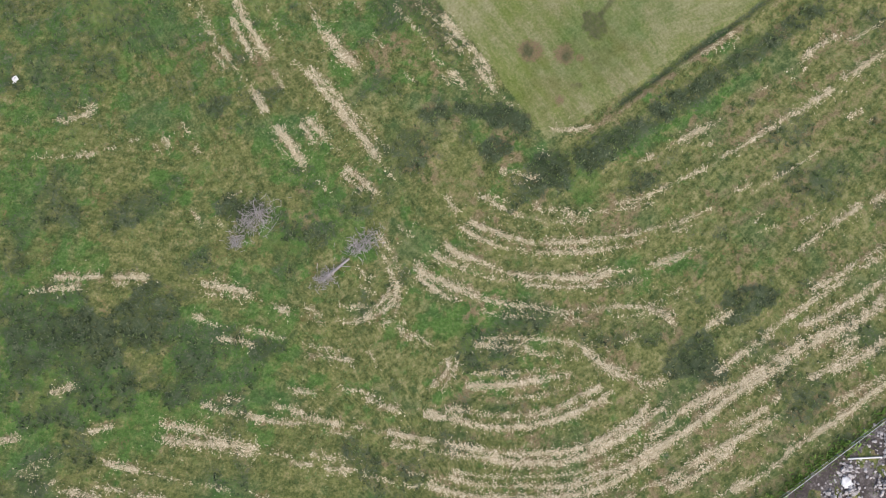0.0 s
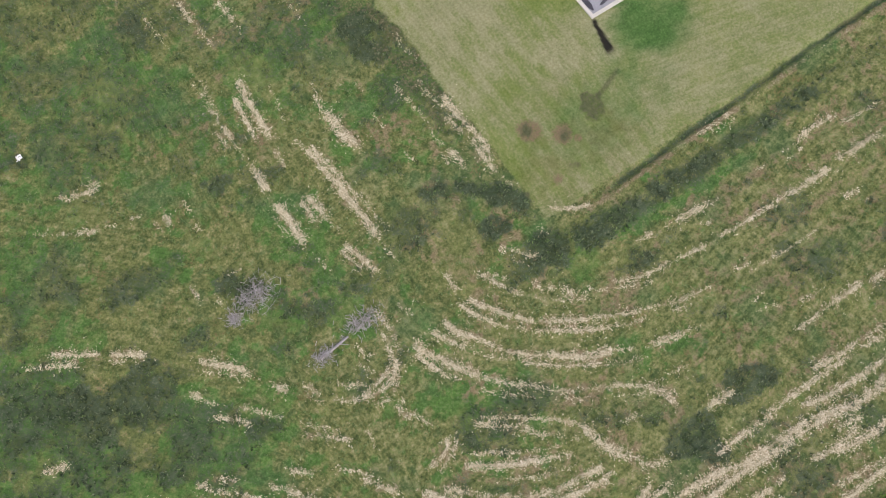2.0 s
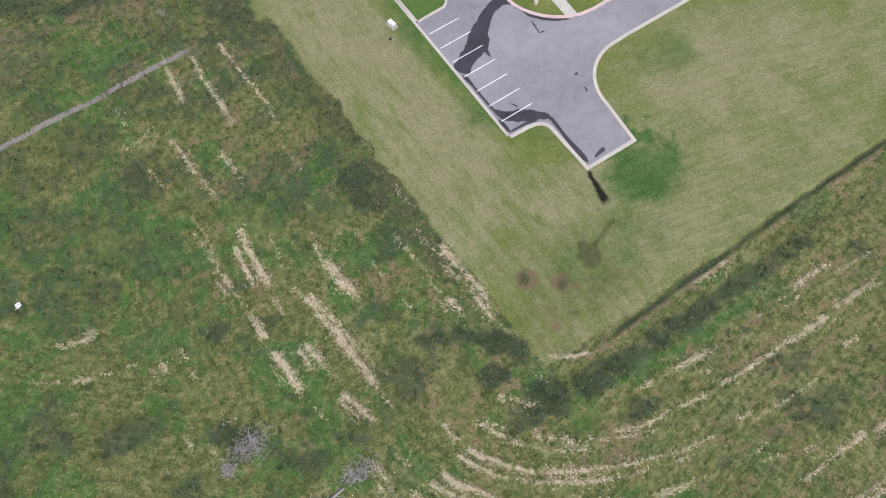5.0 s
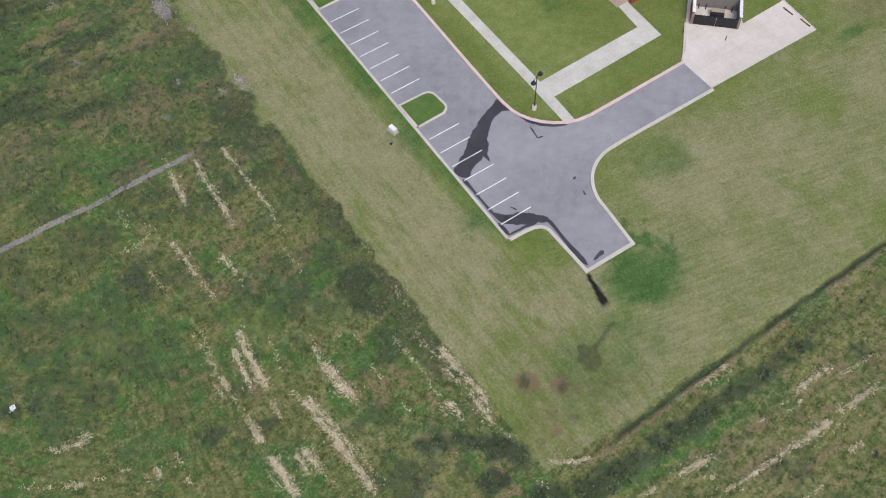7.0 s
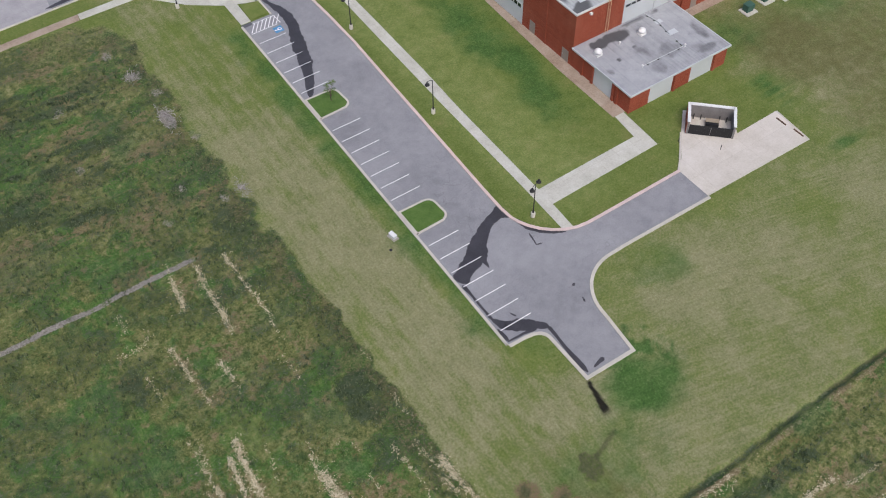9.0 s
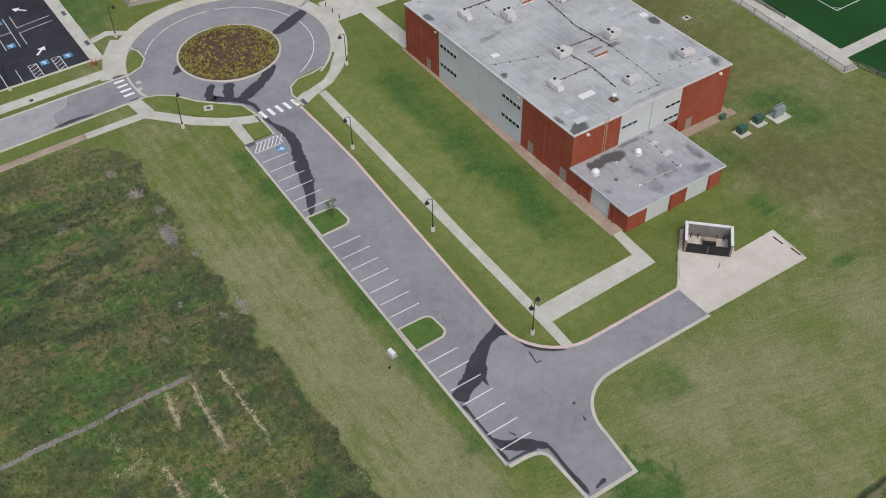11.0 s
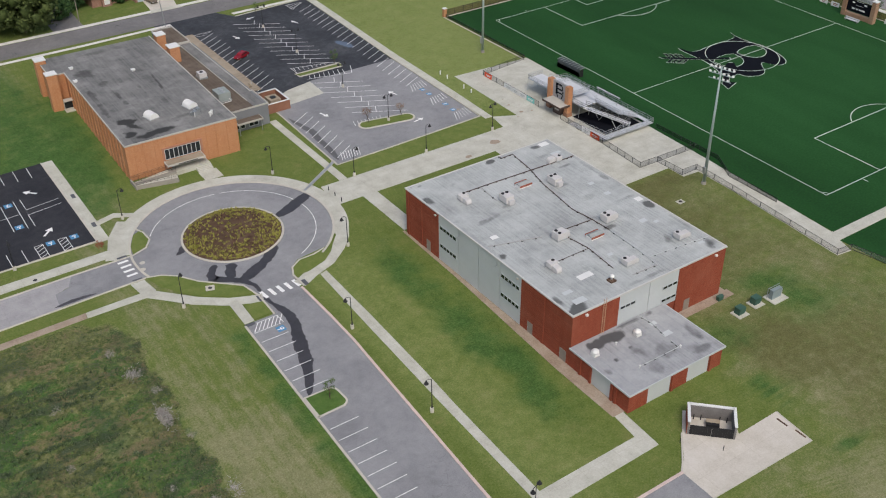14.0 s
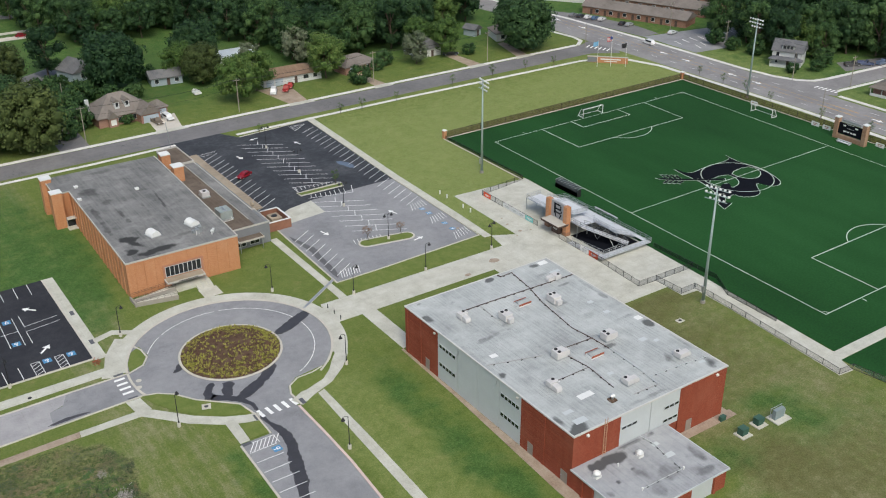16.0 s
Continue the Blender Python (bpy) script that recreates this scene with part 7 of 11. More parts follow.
wpart("coping", bm, material("coping_white", shades((0.55, 0.545, 0.52), 0.1), 0.5, 5, 0.5), gym, "pale metal coping at the roof edge")
for y in (121.9, 99.0):
    bm = obox(bmesh.new(), pose(GX0 - 0.2, y, GH - 0.8), 0.28, 0.4, 0.22)
    wpart("wall_light", bm, COPING, gym, "white flood lamp on the wall")
for x in (111.0, 83.6):
    wpart("wall_light", obox(bmesh.new(), pose(x, GY0 - 0.2, GH - 0.9), 0.4, 0.35, 0.3), WHITE, gym, "white flood lamp on the wall")
for y in (114.9, 104.4):
    bm = bmesh.new()
    bar(bm, (GX0 - 0.1, y, 8.2), (GX0 - 0.1, y, GH - 0.6), 0.06)
    bar(bm, (GX0 - 0.1, y, 8.2), (GX0 - 0.55, y, 7.9), 0.06)
    wpart("downpipe", bm, STEEL, gym, "short overflow pipe")
bm = bmesh.new()
for x in (86.8, 87.3):
    bar(bm, (x, GY0 - 0.25, 3.4), (x, GY0 - 0.25, GH + 0.9), 0.05)
for k in range(22):
    bar(bm, (86.8, GY0 - 0.25, 3.6 + 0.3 * k), (87.3, GY0 - 0.25, 3.6 + 0.3 * k), 0.02, 5)
wpart("ladder", bm, material("ladder_tan", shades((0.5, 0.31, 0.2), 0.15), 1, 6, 0.7), gym, "tan steel roof ladder on the brick wall")
for k, (x, y, a, b) in enumerate(((84.3, 109.7, 1.3, 1.0), (84.4, 88.5, 2.3, 1.2), (84.2, 91.1, 1.7, 0.8), (89.3, 92.9, 2.8, 1.2), (109.0, 113.9, 1.1, 0.8), (109.1, 109.7, 1.2, 0.9), (112.2, 105.1, 1.3, 1.2), (107.9, 99.5, 1.4, 1.0), (109.5, 98.0, 0.9, 0.7), (88.0, 98.2, 0.9, 0.7), (96.5, 95.1, 1.0, 0.7), (110.9, 89.2, 1.2, 0.6), (111.5, 130.4, 2.0, 1.3), (111.2, 126.4, 2.2, 0.8))):
    wpart("roof_patch", obox(bmesh.new(), pose(x, y, GH, 0, 0, (k % 5) - 2), a, b, 0.012), PANEL if k % 3 else WHITE, gym, "pale repair patch on the roof")

annex = thing("annex_building", pose(81, 73.2, 0), "low red brick annex with pale panels and a stained roof", "building")
AY0, AX1, AH = 73.2, 99.9, 3.5
wpart("wall", box(GX0 + 0.2, AX1 - 0.2, AY0 + 0.2, GY0 - 0.02, -0.2, AH - 0.2), BRICK, annex, "inner walls of the annex")
for x0, x1, y0, y1 in ((GX0, GX0 + 0.2, 81.5, GY0 - 0.02), (GX0, GX0 + 0.2, AY0, 76.5), (GX0 + 0.203, 84.7, AY0, AY0 + 0.2), (89.3, 92.7, AY0, AY0 + 0.2), (97.2, AX1 - 0.003, AY0, AY0 + 0.2), (AX1 - 0.2, AX1, AY0 + 0.203, GY0 - 0.02)):
    wpart("brick_wall", box(x0, x1, y0, y1, -0.2, AH - 0.06), BRICK, annex, "red brick wall of the annex")
for y in (83.6, 81.3, 76.7, 75.9):
    wpart("pilaster", box(GX0 - 0.22, GX0, y - 0.22, y + 0.22, -0.2, AH - 0.1), BRICK, annex, "red brick pilaster")
for x in (89.6, 97.5):
    wpart("pilaster", box(x - 0.22, x + 0.22, AY0 - 0.2, AY0, -0.2, AH - 0.1), BRICK, annex, "red brick pilaster")
panel(GX0 + 0.06, GX0 + 0.2, 76.56, 81.44, -0.1, AH - 0.1, annex)
panel(84.76, 89.24, AY0 + 0.06, AY0 + 0.2, -0.1, AH - 0.1, annex)
panel(92.76, 97.14, AY0 + 0.06, AY0 + 0.2, -0.1, AH - 0.1, annex)
roof_part(stained_slab(GX0 - 0.25, AX1 + 0.25, AY0 - 0.25, GY0 - 0.02, AH - 0.05, AH + 0.12, (
    (86.6, 84.3, 3.4, 1.2, 1.2, 0), (85.0, 84.2, 2.0, 1.0, 1.1, 0), (92.6, 85.4, 4.0, 0.5, 0.8, 0), (88.4, 79.4, 1.6, 1.6, 0.55, 30), (88.4, 76.0, 1.6, 2.2, 0.5, 0), (92.4, 77.4, 3.6, 2.2, 0.52, 10), (96.0, 74.6, 2.6, 0.9, 0.55, 0), (98.8, 78.6, 0.9, 2.6, 0.6, -8), (81.8, 78.4, 0.9, 1.2, 0.6, 0), (96.2, 75.8, 1.8, 1.6, 0.52, 0), (92.2, 81.8, 1.2, 1.0, 0.45, 0), (84.5, 79.9, 0.5, 0.4, 0.9, 0), (88.4, 80.8, 0.5, 0.4, 0.9, 0))), ROOF_GREY, annex, "grey membrane roof with dark soot and water stains")
bm = bmesh.new()
for x0, x1, y0, y1 in ((GX0 - 0.33, GX0 - 0.2, AY0 - 0.33, GY0 - 0.02), (AX1 + 0.2, AX1 + 0.33, AY0 - 0.33, GY0 - 0.02), (GX0 - 0.2, AX1 + 0.2, AY0 - 0.33, AY0 - 0.2)):
    bx(bm, x0, x1, y0, y1, AH - 0.12, AH + 0.17)
wpart("coping", bm, PANEL, annex, "pale metal coping at the roof edge")
for x, y, a, b in ((95.2, 83.2, 1.2, 0.8), (95.2, 80.2, 1.7, 1.0)):
    wpart("roof_patch", obox(bmesh.new(), pose(x, y, AH + 0.12), a, b, 0.012), PANEL, annex, "pale repair patch on the annex roof")


def rooftop_unit(kind, x, y, z, turn, sx, sy, sz):
    """A packaged rooftop air unit: cabinet on a curb with two fan wells, or with a curved intake duct."""
    u = thing("rooftop_unit", pose(x, y, z, 0, 0, turn), "pale rooftop air unit with dark fan wells" if kind == "fans" else "pale rooftop air unit with a curved intake duct", "air conditioner", "rooftop units")
    part("curb", box(-sx / 2 + 0.1, sx / 2 - 0.1, -sy / 2 + 0.1, sy / 2 - 0.1, 0, 0.3), STEEL, u)
    c = box(-sx / 2, sx / 2, -sy / 2, sy / 2, 0.3, sz)
    bmesh.ops.bevel(c, geom=c.edges[:], offset=0.04, segments=1, affect="EDGES")
    part("cabinet", c, UNIT, u)
    if kind == "fans":
        for k in (-0.25, 0.25):
            f = bmesh.new()
            lathe(f, [(0.3, sz - 0.02), (0.3, sz + 0.1), (0.24, sz + 0.1), (0.24, sz + 0.03)], 12, (sx * 0.22, sy * k * 1.05, 0))
            part("fan", f, BLACK, u, "dark round fan well")
        part("side_duct", box(-sx / 2 - 0.7, -sx / 2 - 0.003, -sy * 0.3, sy * 0.3, 0.2, sz * 0.7), UNIT, u)
    else:
        f = bmesh.new()
        lathe(f, [(0.28, sz - 0.02), (0.28, sz + 0.1), (0.22, sz + 0.1), (0.22, sz + 0.03)], 12, (sx * 0.2, sy * 0.15, 0))
        part("fan", f, BLACK, u, "dark round fan well")
        d = bmesh.new()
        prof = [(0.0, sz * 0.85)] + [(0.9 + 0.5 * math.sin(a), sz * 0.85 - 0.6 * (1 - math.cos(a))) for a in (0.3, 0.7, 1.1, 1.5)] + [(1.4, 0.15), (0.0, 0.15)]
        a = [d.verts.new((-sx * 0.4, -sy / 2 - 0.003 - p, q)) for p, q in prof]
        b = [d.verts.new((sx * 0.25, -sy / 2 - 0.003 - p, q)) for p, q in prof]
        for i in range(len(prof)):
            j = (i + 1) % len(prof)
            d.faces.new((a[i], a[j], b[j], b[i]))
        d.faces.new(a[::-1])
        d.faces.new(b)
        bmesh.ops.recalc_face_normals(d, faces=d.faces)
        part("duct", d, UNIT, u)
    return u


GREY_LID = material("skylight_dull_grey", shades((0.34, 0.36, 0.36), 0.15), 1.2, 6, 0.4)
UNIT = material("unit_cream_metal", shades((0.56, 0.545, 0.54), 0.1), 0.8, 6, 0.55)
for x, y, turn in ((92.8, 117.6, 90), (103.6, 117.6, 90), (103.0, 102.8, 180), (92.8, 103.2, 180)):
    rooftop_unit("fans", x, y, GH, turn, 2.2, 1.7, 1.5)
for x, y, turn in ((87.0, 122.4, 0), (86.5, 97.6, 0), (109.4, 123.9, -90), (108.8, 92.1, 90), (96.6, 91.4, 90)):
    rooftop_unit("duct", x, y, GH, turn, 1.6, 1.3, 1.15)
for x, y in ((98.6, 120.2), (97.9, 100.4)):
    u = thing("roof_hatch", pose(x, y, GH, 0, 0, 0), "pale sloped roof hood with rusted red edges", "roof vent", "roof hoods")
    bm = bmesh.new()
    prism(bm, [(-1.3, -0.75), (1.3, -0.75), (1.3, 0.75), (-1.3, 0.75)], 0, 0.5)
    part("base", bm, WHITE, u)
    bm = bmesh.new()
    v = [bm.verts.new(p) for p in ((-1.3, -0.75, 0.504), (1.3, -0.75, 0.504), (1.3, 0.75, 0.504), (-1.3, 0.75, 0.504), (-1.3, 0, 0.85), (1.3, 0, 0.85))]
    for q in ((0, 1, 5, 4), (2, 3, 4, 5), (0, 4, 3), (1, 2, 5), (3, 2, 1, 0)):
        bm.faces.new([v[i] for i in q])
    part("lid", bm, GREY_LID, u, "dull grey sloped lid")
    for y1 in (-0.85, 0.75):
        part("edge_trim", box(-1.35, 1.35, y1, y1 + 0.1, 0.3, 0.62), RUST, u, "rusted red trim")
u = thing("dome_vent", pose(91.7, 89.5, GH), "white dome vent on a brown wooden base", "roof vent")
part("base", box(-0.55, 0.55, -0.55, 0.55, 0, 0.25), SOIL, u, "brown wooden base")
part("dome", lathe(bmesh.new(), [(0.18, 0.25), (0.18, 0.7), (0.4, 0.8), (0.38, 1.0), (0.22, 1.15), (0.05, 1.2)], 12), WHITE, u, "white dome", True)
for x, y in ((82.8, 82.6), (91.2, 82.5)):
    u = thing("roof_fan", pose(x, y, AH + 0.12), "white mushroom exhaust fan on the annex roof", "roof vent", "exhaust fans")
    part("curb", box(-0.5, 0.5, -0.5, 0.5, 0, 0.3), WHITE, u)
    part("cowl", lathe(bmesh.new(), [(0.35, 0.3), (0.35, 0.5), (0.62, 0.52), (0.6, 0.75), (0.4, 0.95), (0.2, 1.1), (0.05, 1.12)], 16), WHITE, u, smooth=True)
def pipe_run(pts, z, mat, r=0.06, blocks=True, label="thin gas pipe on black blocks across the roof"):
    bm = bmesh.new()
    for a, b in zip(pts, pts[1:]):
        bar(bm, (*a, z + 0.14), (*b, z + 0.14), r, 6)
    p = thing("roof_pipe", pose(*pts[0], z), label, "pipe", "roof pipes")
    wpart("pipe", bm, mat, p)
    if blocks:
        for a, b in zip(pts, pts[1:]):
            n = max(1, int((Vector(b) - Vector(a)).length / 2.6))
            for k in range(n + 1):
                q = Vector(a).lerp(Vector(b), (k + 0.5) / (n + 1))
                wpart("block", obox(bmesh.new(), pose(q.x, q.y, z), 0.28, 0.28, 0.1), RUBBER, p)
PIPE_GREY = material("pipe_weathered_grey", shades((0.4, 0.39, 0.38), 0.2), 2, 9, 0.7)
PIPE_BROWN = material("pipe_brown", shades((0.09, 0.06, 0.05), 0.3), 2, 9, 0.7)
pipe_run([(88.6, 124.1), (94.4, 124.0), (102.5, 123.7), (110.9, 123.4), (113.0, 123.4)], GH, PIPE_BROWN, 0.08)
pipe_run([(101.3, 131.2), (101.5, 130.3), (104.1, 130.5), (103.2, 124.0), (101.8, 118.7), (100.4, 108.9), (101.0, 104.2), (101.2, 100.4)], GH, PIPE_BROWN, 0.07)
pipe_run([(101.2, 100.4), (100.9, 93.2), (100.4, 88.3)], GH, PANEL, 0.06)
pipe_run([(81.6, 107.9), (90.7, 105.1)], GH, PIPE_GREY, 0.05)
pipe_run([(94.4, 104.8), (101.1, 104.5)], GH, PIPE_BROWN, 0.07)
pipe_run([(94.0, 103.1), (94.7, 98.2), (94.1, 91.8)], GH, PIPE_BROWN, 0.06)
pipe_run([(88.2, 98.2), (94.6, 98.2)], GH, PIPE_BROWN, 0.05)
pipe_run([(91.9, 123.7), (91.5, 118.6)], GH, PIPE_GREY, 0.05)
pipe_run([(95.4, 88.7), (100.7, 88.5)], GH, PIPE_GREY, 0.05)
pipe_run([(101.0, 90.8), (107.4, 90.3), (113.0, 89.6)], GH, PANEL, 0.06)
pipe_run([(94.6, 85.8), (95.0, 83.0), (94.4, 80.0)], AH + 0.12, PANEL, 0.06)
pipe_run([(86.3, 76.8), (94.2, 76.7), (94.3, 78.6)], AH + 0.12, PANEL, 0.05)
for x, y in ((86.2, 76.7), (94.4, 76.6), (87.0, 82.6)):
    u = thing("vent_stub", pose(x, y, AH + 0.12), "small white vent stub on the annex roof", "roof vent", "vent stubs")
    part("pipe", lathe(bmesh.new(), [(0.1, 0), (0.1, 0.35)], 8), WHITE, u)
    part("cap", lathe(bmesh.new(), [(0.17, 0.36), (0.17, 0.44), (0.06, 0.52)], 8), WHITE, u)

# the orange brick hall by the roundabout
hall = thing("hall_building", pose(46.9, 179, 0), "orange brick hall with pilasters and a dark flat roof", "building")
HX0, HX1, HY0, HY1, HH = 46.9, 70.3, 179.0, 232.0, 7.75
wpart("wall", box(HX0, HX1, HY0, HY1, -0.2, HH - 0.1), BRICK_ORANGE, hall, "orange brick walls of the hall")
wpart("wall", box(43.6, HX0 - 0.003, 221.2, HY1, -0.2, HH - 0.1), BRICK_ORANGE, hall, "orange brick wing of the hall")
for k in range(15):
    y = 181.6 + 2.62 * k
    wpart("pilaster", box(HX0 - 0.16, HX0, y - 0.1, y + 0.1, -0.2, HH - 0.15), BRICK_ORANGE, hall, "narrow orange brick pilaster")
for x in (48.6, 50.5, 52.7, 54.9, 57.2, 59.4, 61.4, 63.5, 65.6, 68.0):
    z0 = -0.2 if (x < 54 or x > 62.4) else 5.3
    wpart("pilaster", box(x - 0.05, x + 0.05, HY0 - 0.1, HY0, z0, HH - 0.15), BRICK_ORANGE, hall, "narrow orange brick pilaster")
roof_part(stained_slab(HX0 + 0.1, HX1 - 0.1, HY0 + 0.1, HY1, HH - 0.09, HH, (
    (50.6, 189.8, 1.6, 2.6, 1.1, 20), (49.8, 184.0, 1.4, 2.2, 1.1, 0), (54.6, 181.6, 4.6, 1.2, 0.95, 4), (51.4, 186.6, 0.8, 3.6, 0.9, 30), (50.4, 218.4, 2.6, 4.0, 0.6, 0), (53.2, 202.8, 0.7, 8.0, 0.62, 4), (58.6, 205.9, 0.5, 6.0, 0.6, 3), (62.8, 204.6, 0.45, 6.5, 0.75, -3), (48.6, 207.8, 1.3, 7.0, 0.62, 0), (52.4, 210.0, 2.0, 2.2, 0.6, 0), (62.1, 186.0, 4.0, 1.4, 0.5, 0), (58.0, 229.0, 9.0, 1.6, 0.5, 0), (66.0, 224.0, 3.0, 4.0, 0.45, 0), (48.4, 196.0, 0.9, 6.0, 0.6, 0), (57.4, 193.0, 2.2, 1.0, 0.4, 0))), ROOF_DARK, hall, "dark stained membrane roof")
wpart("roof", box(43.7, HX0 + 0.097, 221.3, HY1, HH - 0.09, HH), ROOF_DARK, hall, "dark roof of the hall's wing")
bm = bmesh.new()
for x0, x1, y0, y1 in ((HX0 - 0.1, HX0 + 0.12, HY0 - 0.1, 221.2), (HX0 + 0.12, HX1 + 0.1, HY0 - 0.1, HY0 + 0.12), (HX1 - 0.12, HX1 + 0.1, HY0 + 0.12, HY1), (43.5, HX0 + 0.12, 221.2, 221.4), (43.5, 43.7, 221.4, HY1)):
    bx(bm, x0, x1, y0, y1, HH - 0.2, HH + 0.1)
wpart("coping", bm, COPING, hall, "beige coping at the roof edge")
for x0, x1, y0, y1 in ((42.6, 44.9, 219.3, 221.4), (42.6, 44.9, 228.8, 231.2), (71.0, 73.4, 219.4, 221.8), (71.0, 73.2, 228.4, 230.8)):
    t = wpart("tower", box(x0, x1, y0, y1, -0.2, 8.6), BRICK_ORANGE, hall, "orange brick tower with a white cap")
    part("cap", box(x0 - 0.1, x1 + 0.1, y0 - 0.1, y1 + 0.1, 8.604, 8.85), WHITE, t, "white stone cap").matrix_parent_inverse = Matrix.Identity(4)
d = wpart("door", box(45.1, 46.9, 219.36, 219.5, 0.0, 2.2), GLASS, hall, "dark glazed side door")
part("frame", bx(bx(bx(bmesh.new(), 44.98, 45.1, 219.3, 219.55, 0, 2.35), 46.9, 47.02, 219.3, 219.55, 0, 2.35), 45.1, 46.9, 219.3, 219.55, 2.2, 2.35), COPING, d, "pale door frame").matrix_parent_inverse = Matrix.Identity(4)
wpart("canopy", box(44.9, 47.0, 217.8, 219.28, 2.4, 2.6), COPING, hall, "small pale door canopy")
wpart("landing", box(44.8, 47.0, 217.4, 219.28, -0.1, 0.25), CONCRETE, hall, "concrete landing")
window_row(hall, 1, HY0, 54.5, 61.9, 2.6, 4.8, 8, PANEL)
bm = bmesh.new()
for x0, x1, z0, z1 in ((54.0, 54.4, 0.0, 5.3), (62.0, 62.4, 0.0, 5.3), (54.4, 62.0, 4.95, 5.3)):
    bx(bm, x0, x1, HY0 - 0.22, HY0, z0, z1)
wpart("window_surround", bm, material("brick_pinkish", shades((0.4, 0.2, 0.13), 0.15), 0.6, 6, 0.9), hall, "pinkish brick frame round the entrance window")
c = wpart("canopy", box(53.9, 61.9, 176.5, HY0 - 0.25, 2.1, 2.45), COPING, hall, "pale entrance canopy with brown roof")
part("canopy_roof", box(54.1, 61.7, 176.7, HY0 - 0.28, 2.454, 2.5), ROOF_TAN, c, "brown canopy roof").matrix_parent_inverse = Matrix.Identity(4)
bm = bmesh.new()
bx(bm, 56.2, 60.2, 176.46, 176.5, 2.2, 2.36)
part("sign_bar", bm, BLACK, c, "small dark sign bar").matrix_parent_inverse = Matrix.Identity(4)
wpart("entrance", box(55.5, 61.2, HY0 - 0.08, HY0, 0.0, 2.1), GLASS, hall, "dark glazed entrance doors")
for x, y in ((55.2, 188.5), (63.8, 188.8)):
    u = thing("roof_hood", pose(x, y, HH, 0, 0, 12), "white half-round hood on the hall roof", "roof vent", "roof hoods")
    bm = bmesh.new()
    prof = [(1.05 * math.cos(a), 0.25 + 0.95 * math.sin(a)) for a in [math.pi * k / 10 for k in range(11)]] + [(-1.05, 0), (1.05, 0)]
    a, b = [bm.verts.new((p, -1.3, q)) for p, q in prof], [bm.verts.new((p, 1.3, q)) for p, q in prof]
    for i in range(len(prof)):
        j = (i + 1) % len(prof)
        bm.faces.new((a[i], a[j], b[j], b[i]))
    bm.faces.new(a[::-1])
    bm.faces.new(b)
    bmesh.ops.recalc_face_normals(bm, faces=bm.faces)
    part("hood", bm, WHITE, u)
    part("curb", box(-1.2, 1.2, -1.45, 1.45, 0, 0.12), STEEL, u)
u = thing("roof_machine", pose(63.0, 183.9, HH), "grey jumble of ducts and boxes on the hall roof", "roof machine")
for k, (x, y, sx, sy, sz) in enumerate(((0, 0, 0.9, 0.7, 1.0), (0.8, 0.5, 0.7, 0.7, 1.3), (-0.6, 0.6, 0.5, 0.5, 0.7), (0.2, 1.1, 0.8, 0.5, 0.9))):
    part("duct" if k % 2 else "cabinet", obox(bmesh.new(), pose(x, y, 0, 0, 0, 15 * k), sx, sy, sz), STEEL, u)
part("pipe", bar(bmesh.new(), (-0.4, -0.6, 0), (-0.4, -0.6, 1.1), 0.08), WHITE, u)
u = thing("roof_vent", pose(65.7, 182.2, HH), "white twin vent pipes on the hall roof", "roof vent")
for k in (-0.3, 0.3):
    part("pipe", lathe(bmesh.new(), [(0.16, 0), (0.16, 0.7), (0.3, 0.75), (0.28, 0.95), (0.1, 1.0)], 10, (k, k, 0)), WHITE, u)
for x, y in ((60.4, 213.5), (47.8, 214.9), (49.2, 222.5)):
    u = thing("roof_vent", pose(x, y, HH), "small white square roof vent", "roof vent", "square vents")
    part("curb", box(-0.35, 0.35, -0.35, 0.35, 0, 0.3), WHITE, u)
    part("lid", box(-0.45, 0.45, -0.45, 0.45, 0.304, 0.42), WHITE, u)

# its grey east wing
wing = thing("wing_building", pose(70.2, 186.4, 0), "low grey wing with a brown ballast roof", "building")
WX1, WH = 80.3, 4.9
wpart("wall", box(HX1 + 0.003, WX1, 186.4, 228.4, -0.2, WH - 0.1), GREY_WALL, wing, "grey rendered walls")
wpart("roof", box(HX1 + 0.1, 77.0, 186.6, 228.3, WH - 0.099, WH), ROOF_BROWN, wing, "brown ballast roof")
wpart("roof", box(77.003, 79.6, 186.6, 228.3, WH - 0.099, WH + 0.02), ROOF_DARK, wing, "dark roof strip")
wpart("roof", box(79.803, 82.6, 194.6, 234.0, WH - 0.6, WH - 0.3), ROOF_TAN, wing, "tan gravel canopy roof")
bm = bmesh.new()
for x0, x1, y0, y1 in ((HX1 + 0.1, WX1 + 0.1, 186.3, 186.5), (WX1 - 0.1, WX1 + 0.1, 186.5, 194.4), (79.6, WX1 - 0.1, 194.2, 194.4), (79.6, 79.8, 194.4, 228.4), (76.9, 77.02, 190.0, 228.3)):
    bx(bm, x0, x1, y0, y1, WH - 0.2, WH + 0.14)
wpart("coping", bm, COPING, wing, "pale coping at the roof edges")
for k in range(9):
    wpart("post", box(82.2, 82.4, 196.2 + 4.5 * k, 196.4 + 4.5 * k, 0, WH - 0.6), STEEL, wing, "steel canopy post")
c = wpart("canopy", box(72.0, 78.0, 184.2, 186.3, 2.5, 2.85), COPING, wing, "flat entrance canopy with brown roof")
part("canopy_roof", box(72.2, 77.8, 184.4, 186.3, 2.854, 2.9), ROOF_BROWN, c, "brown canopy roof").matrix_parent_inverse = Matrix.Identity(4)
